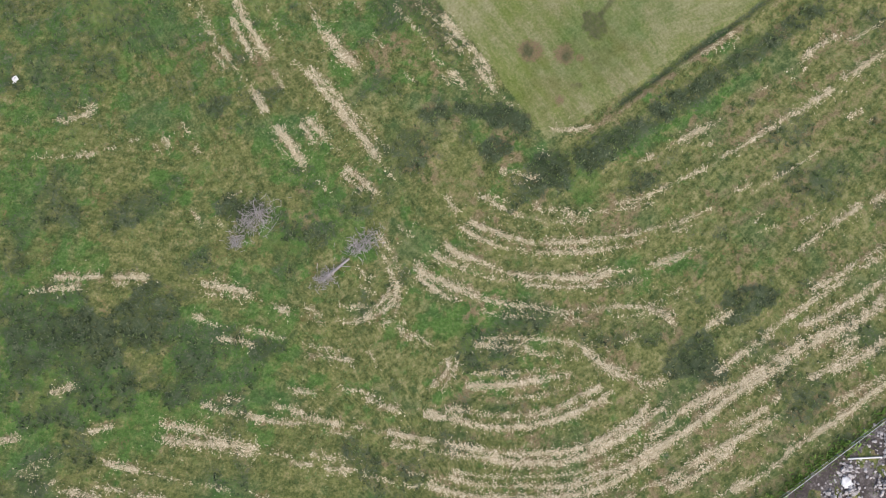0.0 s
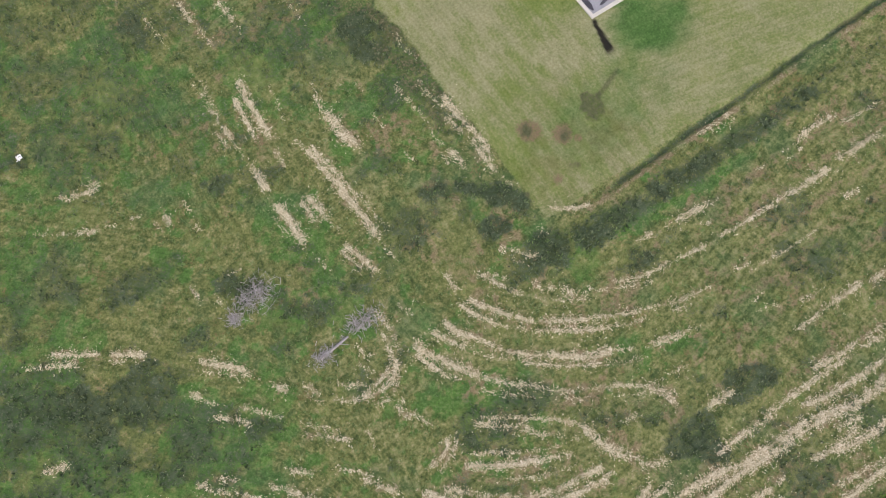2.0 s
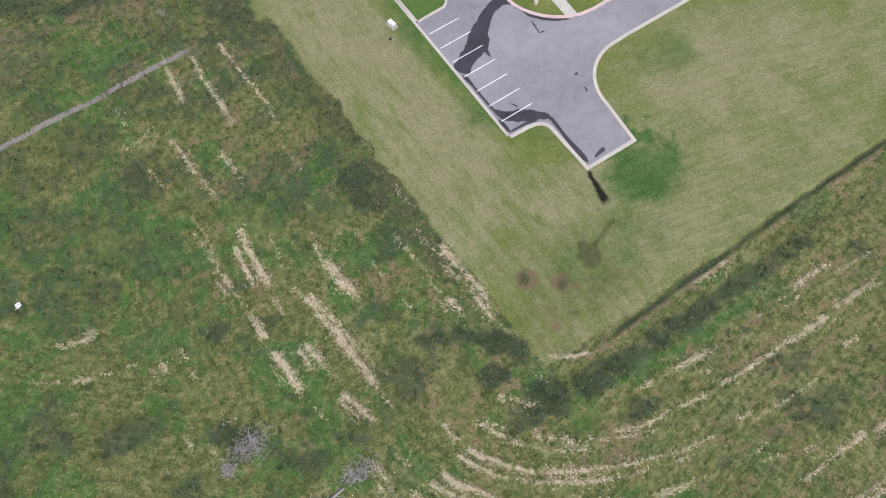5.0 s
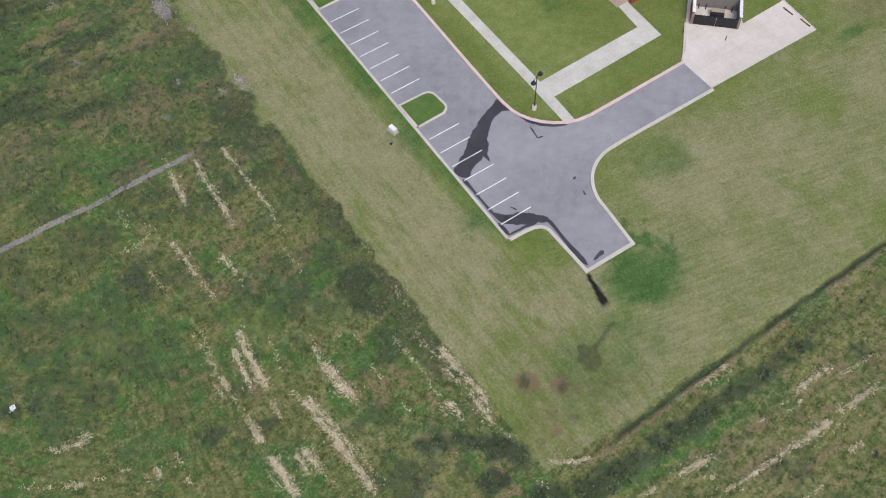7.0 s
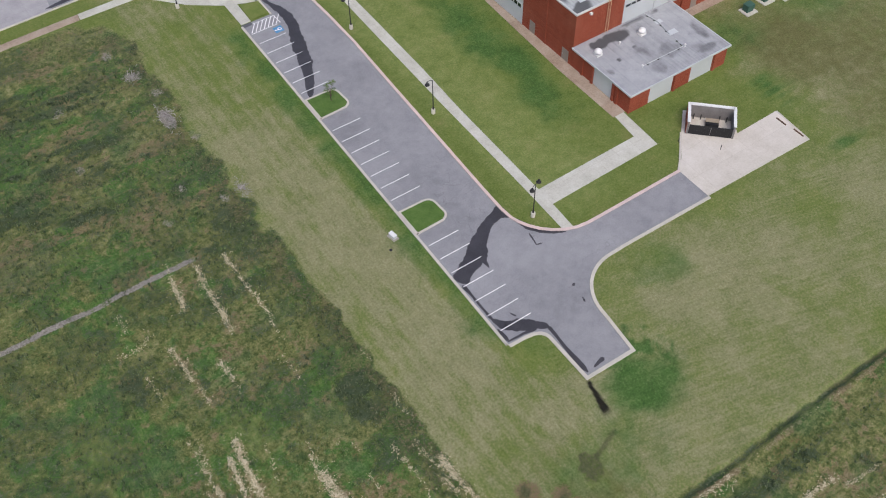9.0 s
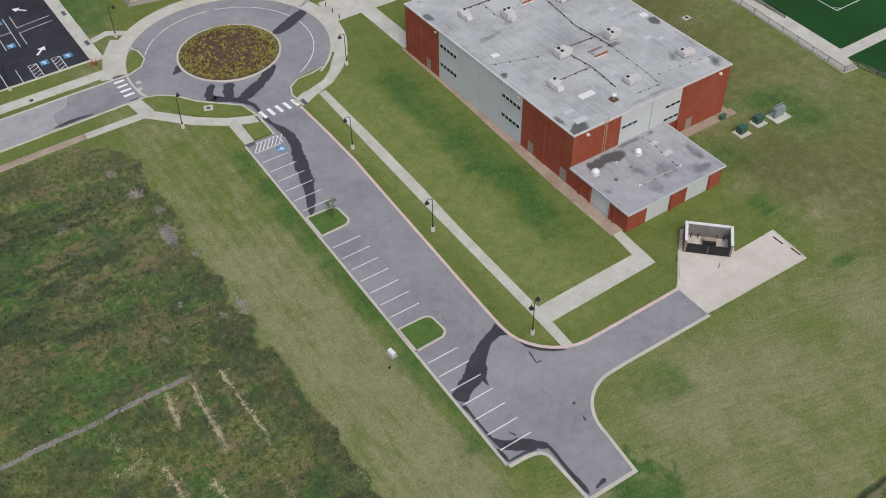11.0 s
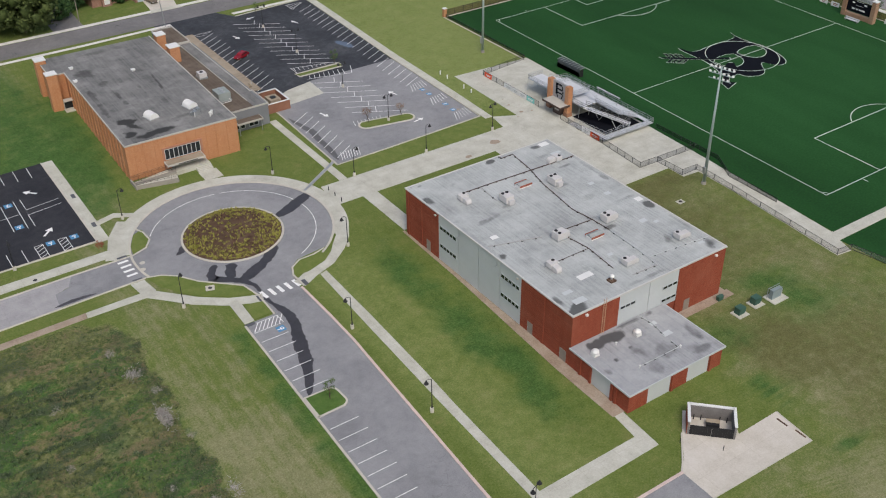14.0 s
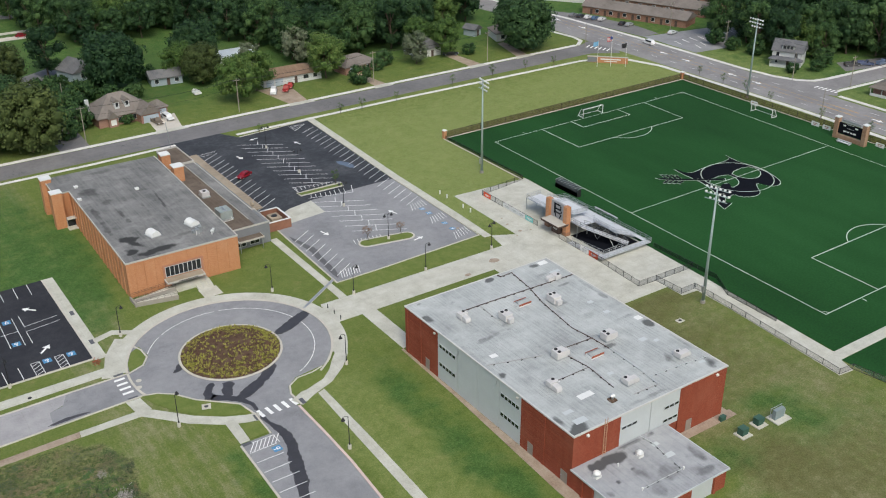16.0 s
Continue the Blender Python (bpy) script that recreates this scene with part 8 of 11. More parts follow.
for x in (72.3, 77.5):
    wpart("post", box(x, x + 0.15, 184.4, 184.55, 0.0, 2.5), STEEL, wing, "steel canopy post")
window_row(wing, 1, 186.38, 72.4, 74.4, 0.6, 2.1, 2, PANEL)
window_row(wing, 1, 186.38, 75.4, 77.6, 0.6, 2.1, 2, PANEL)
wpart("block", box(74.4, 79.78, 228.6, 240.2, -0.2, 5.2), GREY_WALL, wing, "grey entrance block at the north end")
wpart("roof", box(74.6, 79.58, 228.8, 240.0, 5.204, 5.26), ROOF_BROWN, wing, "dark roof of the entrance block")
bm = bmesh.new()
for x0, x1, y0, y1 in ((74.3, 74.55, 228.5, 240.3), (79.63, 79.88, 228.5, 240.3), (74.55, 79.63, 228.5, 228.75), (74.55, 79.63, 240.05, 240.3)):
    bx(bm, x0, x1, y0, y1, 4.9, 5.45)
wpart("coping", bm, COPING, wing, "pale parapet of the entrance block")
u = thing("rooftop_unit", pose(73.9, 207.3, WH), "small white rooftop unit on the brown roof", "air conditioner")
part("cabinet", box(-0.9, 0.9, -1.0, 1.0, 0.3, 1.3), UNIT, u)
part("base", box(-1.0, 1.0, -1.3, 1.3, 0, 0.3), STEEL, u)
part("fan", lathe(bmesh.new(), [(0.4, 1.3), (0.4, 1.42), (0.3, 1.42)], 12), BLACK, u)
u = thing("rooftop_unit", pose(73.0, 194.0, WH), "large grey-green rooftop chiller on the brown roof", "air conditioner")
part("cabinet", box(-1.4, 1.4, -1.7, 1.7, 0.25, 2.0), material("unit_grey_green", shades((0.3, 0.34, 0.33), 0.12), 0.8, 6, 0.6), u)
part("base", box(-1.5, 1.5, -1.9, 1.9, 0, 0.25), STEEL, u)
for k in range(3):
    part("fan", lathe(bmesh.new(), [(0.45, 2.0), (0.45, 2.12), (0.36, 2.12)], 12, (0, -1.1 + 1.1 * k, 0)), STEEL, u)
part("pipe", bar(bar(bmesh.new(), (1.0, -2.6, 0.2), (-1.4, -2.6, 0.2), 0.07), (1.0, -2.6, 0.2), (1.0, -1.7, 0.5), 0.07), WHITE, u, "white pipes")
u = thing("roof_duct", pose(80.8, 196.6, WH - 0.3), "rusty duct elbows on the canopy roof", "duct")
part("duct", bar(bar(bmesh.new(), (0, 0, 0), (0, 0, 1.1), 0.25, 8), (0, 0, 1.0), (0.1, -0.9, 0.6), 0.22, 8), ROOF_TAN, u)
part("pipe", bar(bmesh.new(), (0.6, 0.4, 0), (0.6, 0.4, 1.0), 0.1, 8), STEEL, u)

# walled yard of the wing, with its plant
yard = thing("yard_enclosure", pose(84.0, 191.0, 0), "red-brown brick yard wall with white coping", "enclosure")
for x0, x1, y0, y1 in ((82.0, 87.4, 190.4, 190.7), (82.0, 82.3, 190.703, 194.5), (87.1, 87.4, 190.703, 197.6), (83.0, 87.097, 197.3, 197.6)):
    w = wpart("brick_wall", box(x0, x1, y0, y1, -0.1, 2.2), material("brick_brown", shades((0.27, 0.13, 0.085), 0.2), 0.6, 7, 0.9), yard)
    part("coping", box(x0 - 0.05, x1 + 0.05, y0 - 0.05, y1 + 0.05, 2.204, 2.34), WHITE, w, "white coping").matrix_parent_inverse = Matrix.Identity(4)
u = thing("cooling_unit", pose(85.0, 194.2, 0), "brown cooling unit inside the walled yard", "air conditioner")
part("cabinet", box(-1.3, 1.3, -1.6, 1.6, 0.1, 1.9), ROOF_TAN, u)
part("base", box(-1.5, 1.5, -1.8, 1.8, 0, 0.1), CONCRETE, u)
part("fan", lathe(bmesh.new(), [(0.7, 1.9), (0.7, 2.05), (0.55, 2.05)], 14), BLACK, u)

# the hall stands a little askew to the walks
hall.matrix_world = pose(46.1, 179.0, 0, 0, 0, -1.5)

# steps and ramp at the hall's entrance
st_ = thing("entrance_steps", pose(60, 175, 0), "pale concrete entrance steps with handrails", "steps")
wpart("landing", box(54.6, 61.8, 176.0, 178.9, 0, 0.75), CONCRETE, st_)
for k in range(4):
    wpart("step", box(58.6, 61.8, 175.99 - 0.4 * (k + 1), 175.99 - 0.4 * k, 0, 0.6 - 0.15 * k), CONCRETE, st_)
wpart("path", box(58.4, 62.2, 170.6, 174.38, 0.0, 0.075), CONCRETE, st_)
for x in (59.6, 60.8):
    bm = bmesh.new()
    bar(bm, (x, 174.4, 0.9), (x, 176.2, 1.6), 0.03)
    for y, z in ((174.5, 0), (176.1, 0.6)):
        bar(bm, (x, y, z), (x, y, z + 1.0), 0.03)
    wpart("handrail", bm, STEEL, st_)
rp_ = thing("ramp", pose(50, 176, 0), "concrete access ramp with grey walls and dark rails", "ramp")
v0 = bmesh.new()
prof = [(46.2, 0.0), (54.6, 0.0), (54.6, 0.75), (46.2, 0.08)]
a, b = [v0.verts.new((x, 176.6, z)) for x, z in prof], [v0.verts.new((x, 178.2, z)) for x, z in prof]
for i in range(4):
    v0.faces.new((a[i], a[(i + 1) % 4], b[(i + 1) % 4], b[i]))
v0.faces.new(a[::-1])
v0.faces.new(b)
bmesh.ops.recalc_face_normals(v0, faces=v0.faces)
wpart("ramp_floor", v0, CONCRETE, rp_)
GREY_CONC = material("concrete_grey_wall", shades((0.3, 0.28, 0.25), 0.15), 0.6, 6, 0.9)
wpart("ramp_wall", box(46.0, 54.6, 176.3, 176.597, -0.1, 0.95), GREY_CONC, rp_)
wpart("ramp_floor", prism(bmesh.new(), [(46.0, 175.3), (54.0, 173.5), (54.6, 176.297), (46.0, 176.297)], -0.05, 0.3), CONCRETE, rp_)
wpart("ramp_wall", prism(bmesh.new(), [(46.0, 175.0), (53.9, 173.2), (54.0, 173.47), (46.0, 175.27)], -0.1, 0.85), GREY_CONC, rp_)
wpart("ramp_wall", box(45.7, 45.997, 174.95, 178.4, -0.1, 0.8), GREY_CONC, rp_)
for y, y1, x1 in ((176.45, 176.45, 54.6), (175.14, 173.34, 53.9), (178.35, 178.35, 54.6)):
    bm = bmesh.new()
    bar(bm, (46.0, y, 1.4), (x1, y1, 1.75), 0.03)
    bar(bm, (46.0, y, 1.1), (x1, y1, 1.45), 0.025)
    for k in range(7):
        xp, yp = 46.0 + (x1 - 46.0) * k / 6, y + (y1 - y) * k / 6
        bar(bm, (xp, yp, 0.1), (xp, yp, 1.4 + 0.058 * k), 0.025, 5)
    wpart("handrail", bm, BLACK, rp_)


# ---- the playing field and its stand ----
def turfing(name):
    """Artificial turf: faint mowing bands, sand in the pile."""
    q = Nodes(name)
    q.bsdf.inputs["Specular IOR Level"].default_value = 0.22
    band = q.noise(0.05, 3, 0.6, q.stretch((1, 0.25, 1)))
    v = q.calc("ADD", q.calc("MULTIPLY", band, 0.5), q.calc("MULTIPLY", q.noise(2.5, 4, 0.7), 0.5))
    return q.done(q.ramp(v, (0.36, (0.008, 0.045, 0.009)), (0.5, (0.0125, 0.064, 0.0135)), (0.64, (0.02, 0.088, 0.022))), 0.95, q.noise(14, 2), 0.3, 0.02)


TURF = turfing("artificial_turf")
PAINT_FIELD = material("field_paint_white", shades((0.58, 0.66, 0.58), 0.12), 0.8, 6, 0.9)
PAINT_BLACK = material("field_paint_black", shades((0.008, 0.009, 0.013), 0.2), 0.5, 5, 1.0, spec=0.05)
turf = paved("turf", [(144.6, 87.1), (241.4, 87.1), (241.4, 216.9), (148.4, 216.6), (148.8, 180.0), (146.6, 125.0)], 0.04, TURF, "dark green artificial turf pitch with white lines", "pitch")
paved("turf", [(144.0, 20), (241.4, 20), (241.4, 84.6), (143.4, 84.6)], 0.04, TURF, "dark green artificial turf of the next pitch", "pitch")
paved("pavement", [(138.9, 81.8), (142.2, 81.4), (143.3, 84.7), (241.4, 84.7), (241.4, 87.3), (144.4, 87.3), (146.8, 125.0), (141.3, 125.0), (140.9, 108.0)], 0.037, CONCRETE, "pale concrete strip beside the pitch", "pavement")
bm = bmesh.new()
FX0, FX1, FY0, FY1 = 156.0, 230.1, 96.65, 207.15
FXM, FYM = (FX0 + FX1) / 2, (FY0 + FY1) / 2
Z0 = 0.046
for a in ((FX0, FY0, FX0, FY1), (FX1, FY0, FX1, FY1), (FX0, FY0, FX1, FY0), (FX0, FY1, FX1, FY1), (FX0, FYM, FX1, FYM)):
    mark(bm, *a, 0.17, Z0 + (0.03 if a[1] == FYM else 0))
for y, s in ((FY0, 1), (FY1, -1)):
    for w, d in ((20.15, 16.5), (9.15, 5.5)):
        mark(bm, FXM - w, y, FXM - w, y + s * d, 0.2, Z0)
        mark(bm, FXM + w, y, FXM + w, y + s * d, 0.2, Z0)
        mark(bm, FXM - w, y + s * d, FXM + w, y + s * d, 0.2, Z0)
    pts = arc(FXM, y + s * 11, 9.15, 37 * s, 143 * s, 20)
    for p, q in zip(pts, pts[1:]):
        mark(bm, *p, *q, 0.2, Z0)
    for x, a0 in ((FX0, 0), (FX1, 90)):
        pts = arc(x, y, 1.0, a0 if s > 0 else -a0, a0 + 90 if s > 0 else -a0 - 90, 5)
        for p, q in zip(pts, pts[1:]):
            mark(bm, *p, *q, 0.15, Z0)
        mark(bm, x + (11 if x == FX0 else -11), y - s * 0.4, x + (11 if x == FX0 else -11), y - s * 1.4, 0.2, Z0)
pts = arc(FXM, FYM, 9.15, 0, 360, 48)
for p, q in zip(pts, pts[1:]):
    mark(bm, *p, *q, 0.2, Z0 + 0.032)
# the pitch lies a little askew
for v in bm.verts:
    v.co.x, v.co.y = v.co.x + 0.0305 * (v.co.y - FYM), v.co.y + 0.012 * (v.co.x - FXM)
part("line_markings", bm, PAINT_FIELD, turf, "white painted pitch lines")
# the emblem at the middle: plain dark shapes with pale rims
def emblem(m, z, s, parent, dark, pale, flat=True):
    """A plain emblem of lobes, a sweep and an arrow, in its colours."""
    def shape(pts, grow, zz, mat, name):
        c = Vector((sum(p[0] for p in pts) / len(pts), sum(p[1] for p in pts) / len(pts)))
        out = []
        for p in pts:
            d = Vector(p) - c
            q = c + d * (1 + grow / max(d.length, 0.1))
            out.append(m @ Vector((q.x * s, q.y * s, 0)))
        b = bmesh.new()
        lo, hi = [b.verts.new(p + m.to_3x3() @ Vector((0, 0, zz))) for p in out], [b.verts.new(p + m.to_3x3() @ Vector((0, 0, zz + 0.004))) for p in out]
        b.faces.new(hi)
        b.faces.new(lo[::-1])
        for i in range(len(out)):
            b.faces.new((lo[i], lo[(i + 1) % len(out)], hi[(i + 1) % len(out)], hi[i]))
        bmesh.ops.recalc_face_normals(b, faces=b.faces)
        part(name, b, mat, parent)
    body_ = [(9.0, 13.1), (8.2, 9.8), (8.1, 6.3), (8.7, 1.2), (8.4, -3.8), (7.0, -7.5), (5.2, -9.5), (2.8, -9.7), (1.4, -8.0), (0.6, -5.5), (-1.1, -6.9), (-2.9, -9.7), (-4.8, -10.8), (-7.1, -10.7), (-9.4, -9.2), (-9.7, -6.9), (-11.8, -7.5), (-13.6, -6.2), (-11.0, 1.0), (-10.6, 3.5), (-10.6, 6.7), (-10.4, 12.8), (-9.5, 12.6), (-9.5, 9.7), (-7.4, 8.5), (-3.2, 9.2), (1.7, 9.3), (5.3, 9.1), (7.6, 9.6), (8.7, 11.1)]
    shaft = [(-18.4, 11.6), (-18.0, 10.2), (-14.8, 7.1), (-9.9, 3.6), (-4.6, 0.2), (-3.9, 1.1), (-9.2, 4.6), (-14.0, 8.0)]
    vanes = []
    for k in range(4):
        ax, ay = -12.9 - 0.96 * k, 6.5 + 0.8 * k
        vanes.append([(ax - 0.3, ay + 0.7), (ax - 0.85, ay + 1.15), (ax - 0.1, ay + 3.5), (ax + 0.55, ay + 3.1)])
        vanes.append([(ax - 0.3, ay - 0.3), (ax - 0.85, ay + 0.15), (ax - 3.45, ay - 0.8), (ax - 2.9, ay - 1.3)])
    inner = [(0.1, 2.8), (7.1, 3.5), (8.2, 0.8), (6.8, -1.9), (3.7, -3.4), (1.4, -2.7), (0.1, -0.5)]
    lower = [(-9.0, 2.7), (-1.2, 3.0), (-1.4, -0.9), (-3.5, -3.4), (-7.3, -4.1), (-5.0, -1.6), (-7.0, -0.8), (-9.1, -2.2)]
    tip = [(-18.5, -11.9), (-14.2, -10.4), (-15.2, -9.2), (-11.5, -5.8), (-12.8, -4.9), (-16.2, -8.2), (-17.3, -8.7)]

    def rounded(pts):
        """Cuts the corners of an outline."""
        out = []
        for i, p in enumerate(pts):
            q = pts[(i + 1) % len(pts)]
            out += [(p[0] * 0.75 + q[0] * 0.25, p[1] * 0.75 + q[1] * 0.25), (p[0] * 0.25 + q[0] * 0.75, p[1] * 0.25 + q[1] * 0.75)]
        return out

    body_, inner, lower = rounded(body_), rounded(inner), rounded(lower)
    for pts, zz, dk in ((tip, z + 0.03, dark), (body_, z, dark), (inner, z + 0.01, TURF), (lower, z + 0.01, TURF), *((v_, z + 0.02, dark) for v_ in vanes), (shaft, z + 0.034, dark)):
        shape(pts, 0.2, zz, pale, "emblem_rim")
        shape(pts, 0.0, zz + 0.006, dk, "emblem_shape")


emblem(pose(193.4, 151.9, 0), 0.041, 0.97, turf, PAINT_BLACK, PAINT_FIELD)


def netting(name, colour, cover):
    """Wire mesh seen from afar: a fine weave of gaps."""
    q = Nodes(name)
    q.bsdf.inputs["Base Color"].default_value = (*colour, 1)
    q.bsdf.inputs["Roughness"].default_value = 0.7
    t = q.tree.nodes.new("ShaderNodeBsdfTransparent")
    mx = q.tree.nodes.new("ShaderNodeMixShader")
    v = q.smooth(q.noise(6.0, 2, 0.5), 0.35, 0.65, max(0, cover - 0.12), min(1, cover + 0.12))
    q.link(v, mx.inputs[0])
    q.link(t.outputs[0], mx.inputs[1])
    q.link(q.bsdf.outputs[0], mx.inputs[2])
    q.link(mx.outputs[0], q.tree.nodes["Material Output"].inputs["Surface"])
    return q.mat


NET_BLACK = netting("chain_link_black", (0.03, 0.03, 0.03), 0.28)
NET_BROWN = netting("windscreen_brown", (0.09, 0.06, 0.035), 0.68)
NET_GREY = netting("chain_link_grey", (0.3, 0.27, 0.25), 0.3)
NET_DARK = netting("windscreen_dark", (0.012, 0.02, 0.014), 0.62)


def fence(pts, h, gap, post_mat, net, label, group="fences"):
    """Posts, top and bottom rails and wire mesh along a bent line."""
    f = thing("fence", pose(pts[0][0], pts[0][1], 0), label, "fence", group)
    post = None
    mesh = bmesh.new()
    inv = f.matrix_basis.inverted()
    for a, b in zip(pts, pts[1:]):
        A, B = Vector(a), Vector(b)
        n = max(1, int(round((B - A).length / gap)))
        for z in (0.08, h - 0.03):
            wpart("rail", bar(bmesh.new(), (*A, z), (*B, z), 0.035, 5), post_mat, f)
        q = [mesh.verts.new((p.x, p.y, z)) for p, z in ((A, 0.05), (B, 0.05), (B, h), (A, h))]
        mesh.faces.new(q)
        for k in range(n + (b == pts[-1])):
            p = A.lerp(B, k / n)
            if post is None:
                post = part("post", lathe(bmesh.new(), [(0.05, 0), (0.05, h + 0.06), (0.02, h + 0.1)], 6), post_mat, f)
                post.location = (0, 0, 0)
            else:
                o = new("post", post.data)
                o.parent = f
                o.location = (p.x - pts[0][0], p.y - pts[0][1], 0)
    wpart("mesh", mesh, net, f, "wire mesh")
    return f


fence([(133.6, 158.6), (133.6, 179.8), (147.4, 181.6)], 1.3, 2.6, BLACK, NET_BLACK, "black chain-link fence hung with sponsor banners")
fence([(133.6, 151.0), (133.4, 137.0), (132.6, 124.8), (137.2, 124.6), (137.4, 117.8), (141.1, 117.8)], 1.3, 2.6, BLACK, NET_BLACK, "black chain-link fence round the plaza pad")
fence([(137.2, 124.6), (147.6, 124.4)], 1.3, 2.6, BLACK, NET_BLACK, "black chain-link fence across the pad")
fence([(141.4, 117.8), (141.0, 108.0), (139.1, 82.0), (142.4, 81.7), (146.5, 60.0), (147, 20)], 1.2, 4.0, BLACK, NET_GREY, "grey chain-link fence on a concrete edge")
fence([(147.9, 216.4), (147.9, 182.0)], 1.0, 2.6, BLACK, NET_DARK, "low dark fence along the pitch")
fence([(147.9, 136.0), (148.0, 118.2), (144.6, 112.2), (144.4, 100)], 1.0, 2.6, BLACK, NET_DARK, "low dark fence along the pitch")
fence([(148.2, 217.0), (241.6, 217.2)], 2.0, 3.0, BLACK, NET_BROWN, "tall fence with a brown windscreen behind the goal")
fence([(241.6, 217.2), (241.6, 60.0)], 2.0, 3.0, BLACK, NET_BROWN, "tall fence with a brown windscreen along the avenue")
tagged(part("kerb", strip(bmesh.new(), [(147.7, 216.9), (241.6, 217.0), (241.7, 88)], -0.25, 0.15, -0.1, 0.1), KERB), "pale concrete edge of the pitch", "kerb", kind="structure")
tagged(part("kerb", strip(bmesh.new(), [(147.6, 182.2), (147.6, 216.9)], -0.1, 0.25, -0.1, 0.1), KERB), "pale concrete edge of the pitch", "kerb", kind="structure")
for x, y in ((147.9, 217.0), (241.6, 217.3)):
    p = thing("brick_pier", pose(x, y, 0), "short brick pier with a white cap", "pier", "fence piers")
    part("shaft", box(-0.45, 0.45, -0.45, 0.45, 0, 2.3), BRICK_ORANGE, p)
    part("cap", box(-0.55, 0.55, -0.55, 0.55, 2.304, 2.5), WHITE, p)
BANNERS = (("orange", (0.75, 0.1, 0.04), 177.6, 2.8), ("white", (0.7, 0.7, 0.7), 169.8, 3.0), ("white", (0.7, 0.7, 0.7), 167.0, 2.3), ("white", (0.7, 0.7, 0.7), 164.4, 2.8), ("teal", (0.22, 0.55, 0.52), 161.4, 2.8), ("white", (0.7, 0.7, 0.7), 142.4, 2.6), ("orange", (0.75, 0.1, 0.04), 139.5, 2.8))
for nm, c, y, w in BANNERS:
    if 151 < y < 158:
        continue
    b = thing("banner", pose(133.48, y, 0.12), "%s sponsor banner tied to the fence" % nm, "banner", "fence banners")
    part("cloth", box(-0.03, -0.01, -w / 2, w / 2, 0, 1.2), material("banner_" + nm, shades(c, 0.06), 0.5, 4, 0.7), b)
    part("print_bars", bx(bx(bmesh.new(), -0.036, -0.03, -w * 0.32, w * 0.3, 0.55, 0.75), -0.036, -0.03, -w * 0.2, w * 0.22, 0.28, 0.4), WHITE if nm != "white" else STEEL, b)

# gatehouse and stand
gate = thing("gatehouse", pose(136.4, 154.3, 0), "stadium gate with brick piers, grey front and ticket booth", "gatehouse")
for y in (157.3, 151.3):
    wpart("pier", box(135.3, 136.5, y - 0.6, y + 0.6, -0.1, 7.0), BRICK_ORANGE, gate, "orange brick pier")
    wpart("pier_base", box(135.2, 136.6, y - 0.7, y + 0.7, -0.1, 0.9), material("brick_base", shades((0.3, 0.16, 0.1), 0.15), 0.6, 6, 0.9), gate, "darker brick base of the pier")
GATE_FRONT = material("gate_grey_panel", shades((0.33, 0.33, 0.34), 0.08), 0.6, 6, 0.8)
front = wpart("front_panel", box(135.9, 136.3, 151.904, 156.696, 3.0, 6.9), GATE_FRONT, gate, "smooth grey front panel")
for y0, y1, z0, z1 in ((155.1, 155.7, 3.9, 6.5), (153.6, 155.1, 6.15, 6.5), (153.4, 155.1, 5.05, 5.4), (153.3, 153.6, 5.4, 6.15), (153.1, 153.4, 4.5, 5.05), (153.4, 155.1, 4.2, 4.5)):
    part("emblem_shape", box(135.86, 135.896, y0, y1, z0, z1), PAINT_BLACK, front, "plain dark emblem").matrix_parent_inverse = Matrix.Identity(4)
for y, tn in ((153.7, 24), (154.9, -24)):
    part("emblem_shape", obox(bmesh.new(), pose(135.86, y, 3.2, tn, 0, 0), 0.03, 0.3, 1.1), PAINT_BLACK, front, "plain dark emblem").matrix_parent_inverse = Matrix.Identity(4)
c = wpart("canopy", box(132.9, 135.85, 150.6, 156.6, 2.75, 3.0), COPING, gate, "flat pale canopy with a brown rim")
part("rim", bx(bx(bmesh.new(), 132.84, 132.897, 150.55, 156.65, 2.6, 3.03), 132.9, 135.8, 150.5, 150.597, 2.6, 3.03), PIPE_BROWN, c, "dark brown canopy rim").matrix_parent_inverse = Matrix.Identity(4)
wpart("booth", box(134.6, 137.6, 152.4, 154.8, 0, 2.74), PIPE_BROWN, gate, "dark brown ticket booth")
wpart("booth_window", box(134.54, 134.6, 152.9, 154.2, 1.0, 2.1), COPING, gate, "pale booth shutter")
stand = thing("grandstand", pose(142, 150, 0), "galvanised steel grandstand with rows of bench seats", "grandstand")
DECK = material("aluminium_planks", shades((0.62, 0.63, 0.66), 0.1), 0.7, 5, 0.5, 0.15)
for k in range(6):
    x, z = 140.9 + 0.95 * k, 3.3 - 0.42 * k
    wpart("footboard", box(x, x + 0.95, 140.6, 164.0, z - 0.06, z), DECK, stand, "aluminium footboard")
    wpart("riser", box(x + 0.9, x + 0.93, 140.6, 164.0, z - 0.42, z - 0.07), DECK, stand, "aluminium riser")
    wpart("seat_plank", box(x + 0.1, x + 0.4, 140.8, 163.8, z + 0.38, z + 0.43), DECK, stand, "aluminium bench seat")
wpart("rear_deck", box(136.6, 140.85, 157.7, 166.4, 3.3, 3.4), DECK, stand, "raised rear walkway deck")
wpart("rear_deck", box(136.6, 140.85, 147.6, 157.6, 3.3, 3.4), DECK, stand, "raised deck behind the gate")
wpart("press_deck", box(137.2, 141.6, 151.0, 157.6, 4.6, 4.72), DECK, stand, "raised filming deck over the gate")


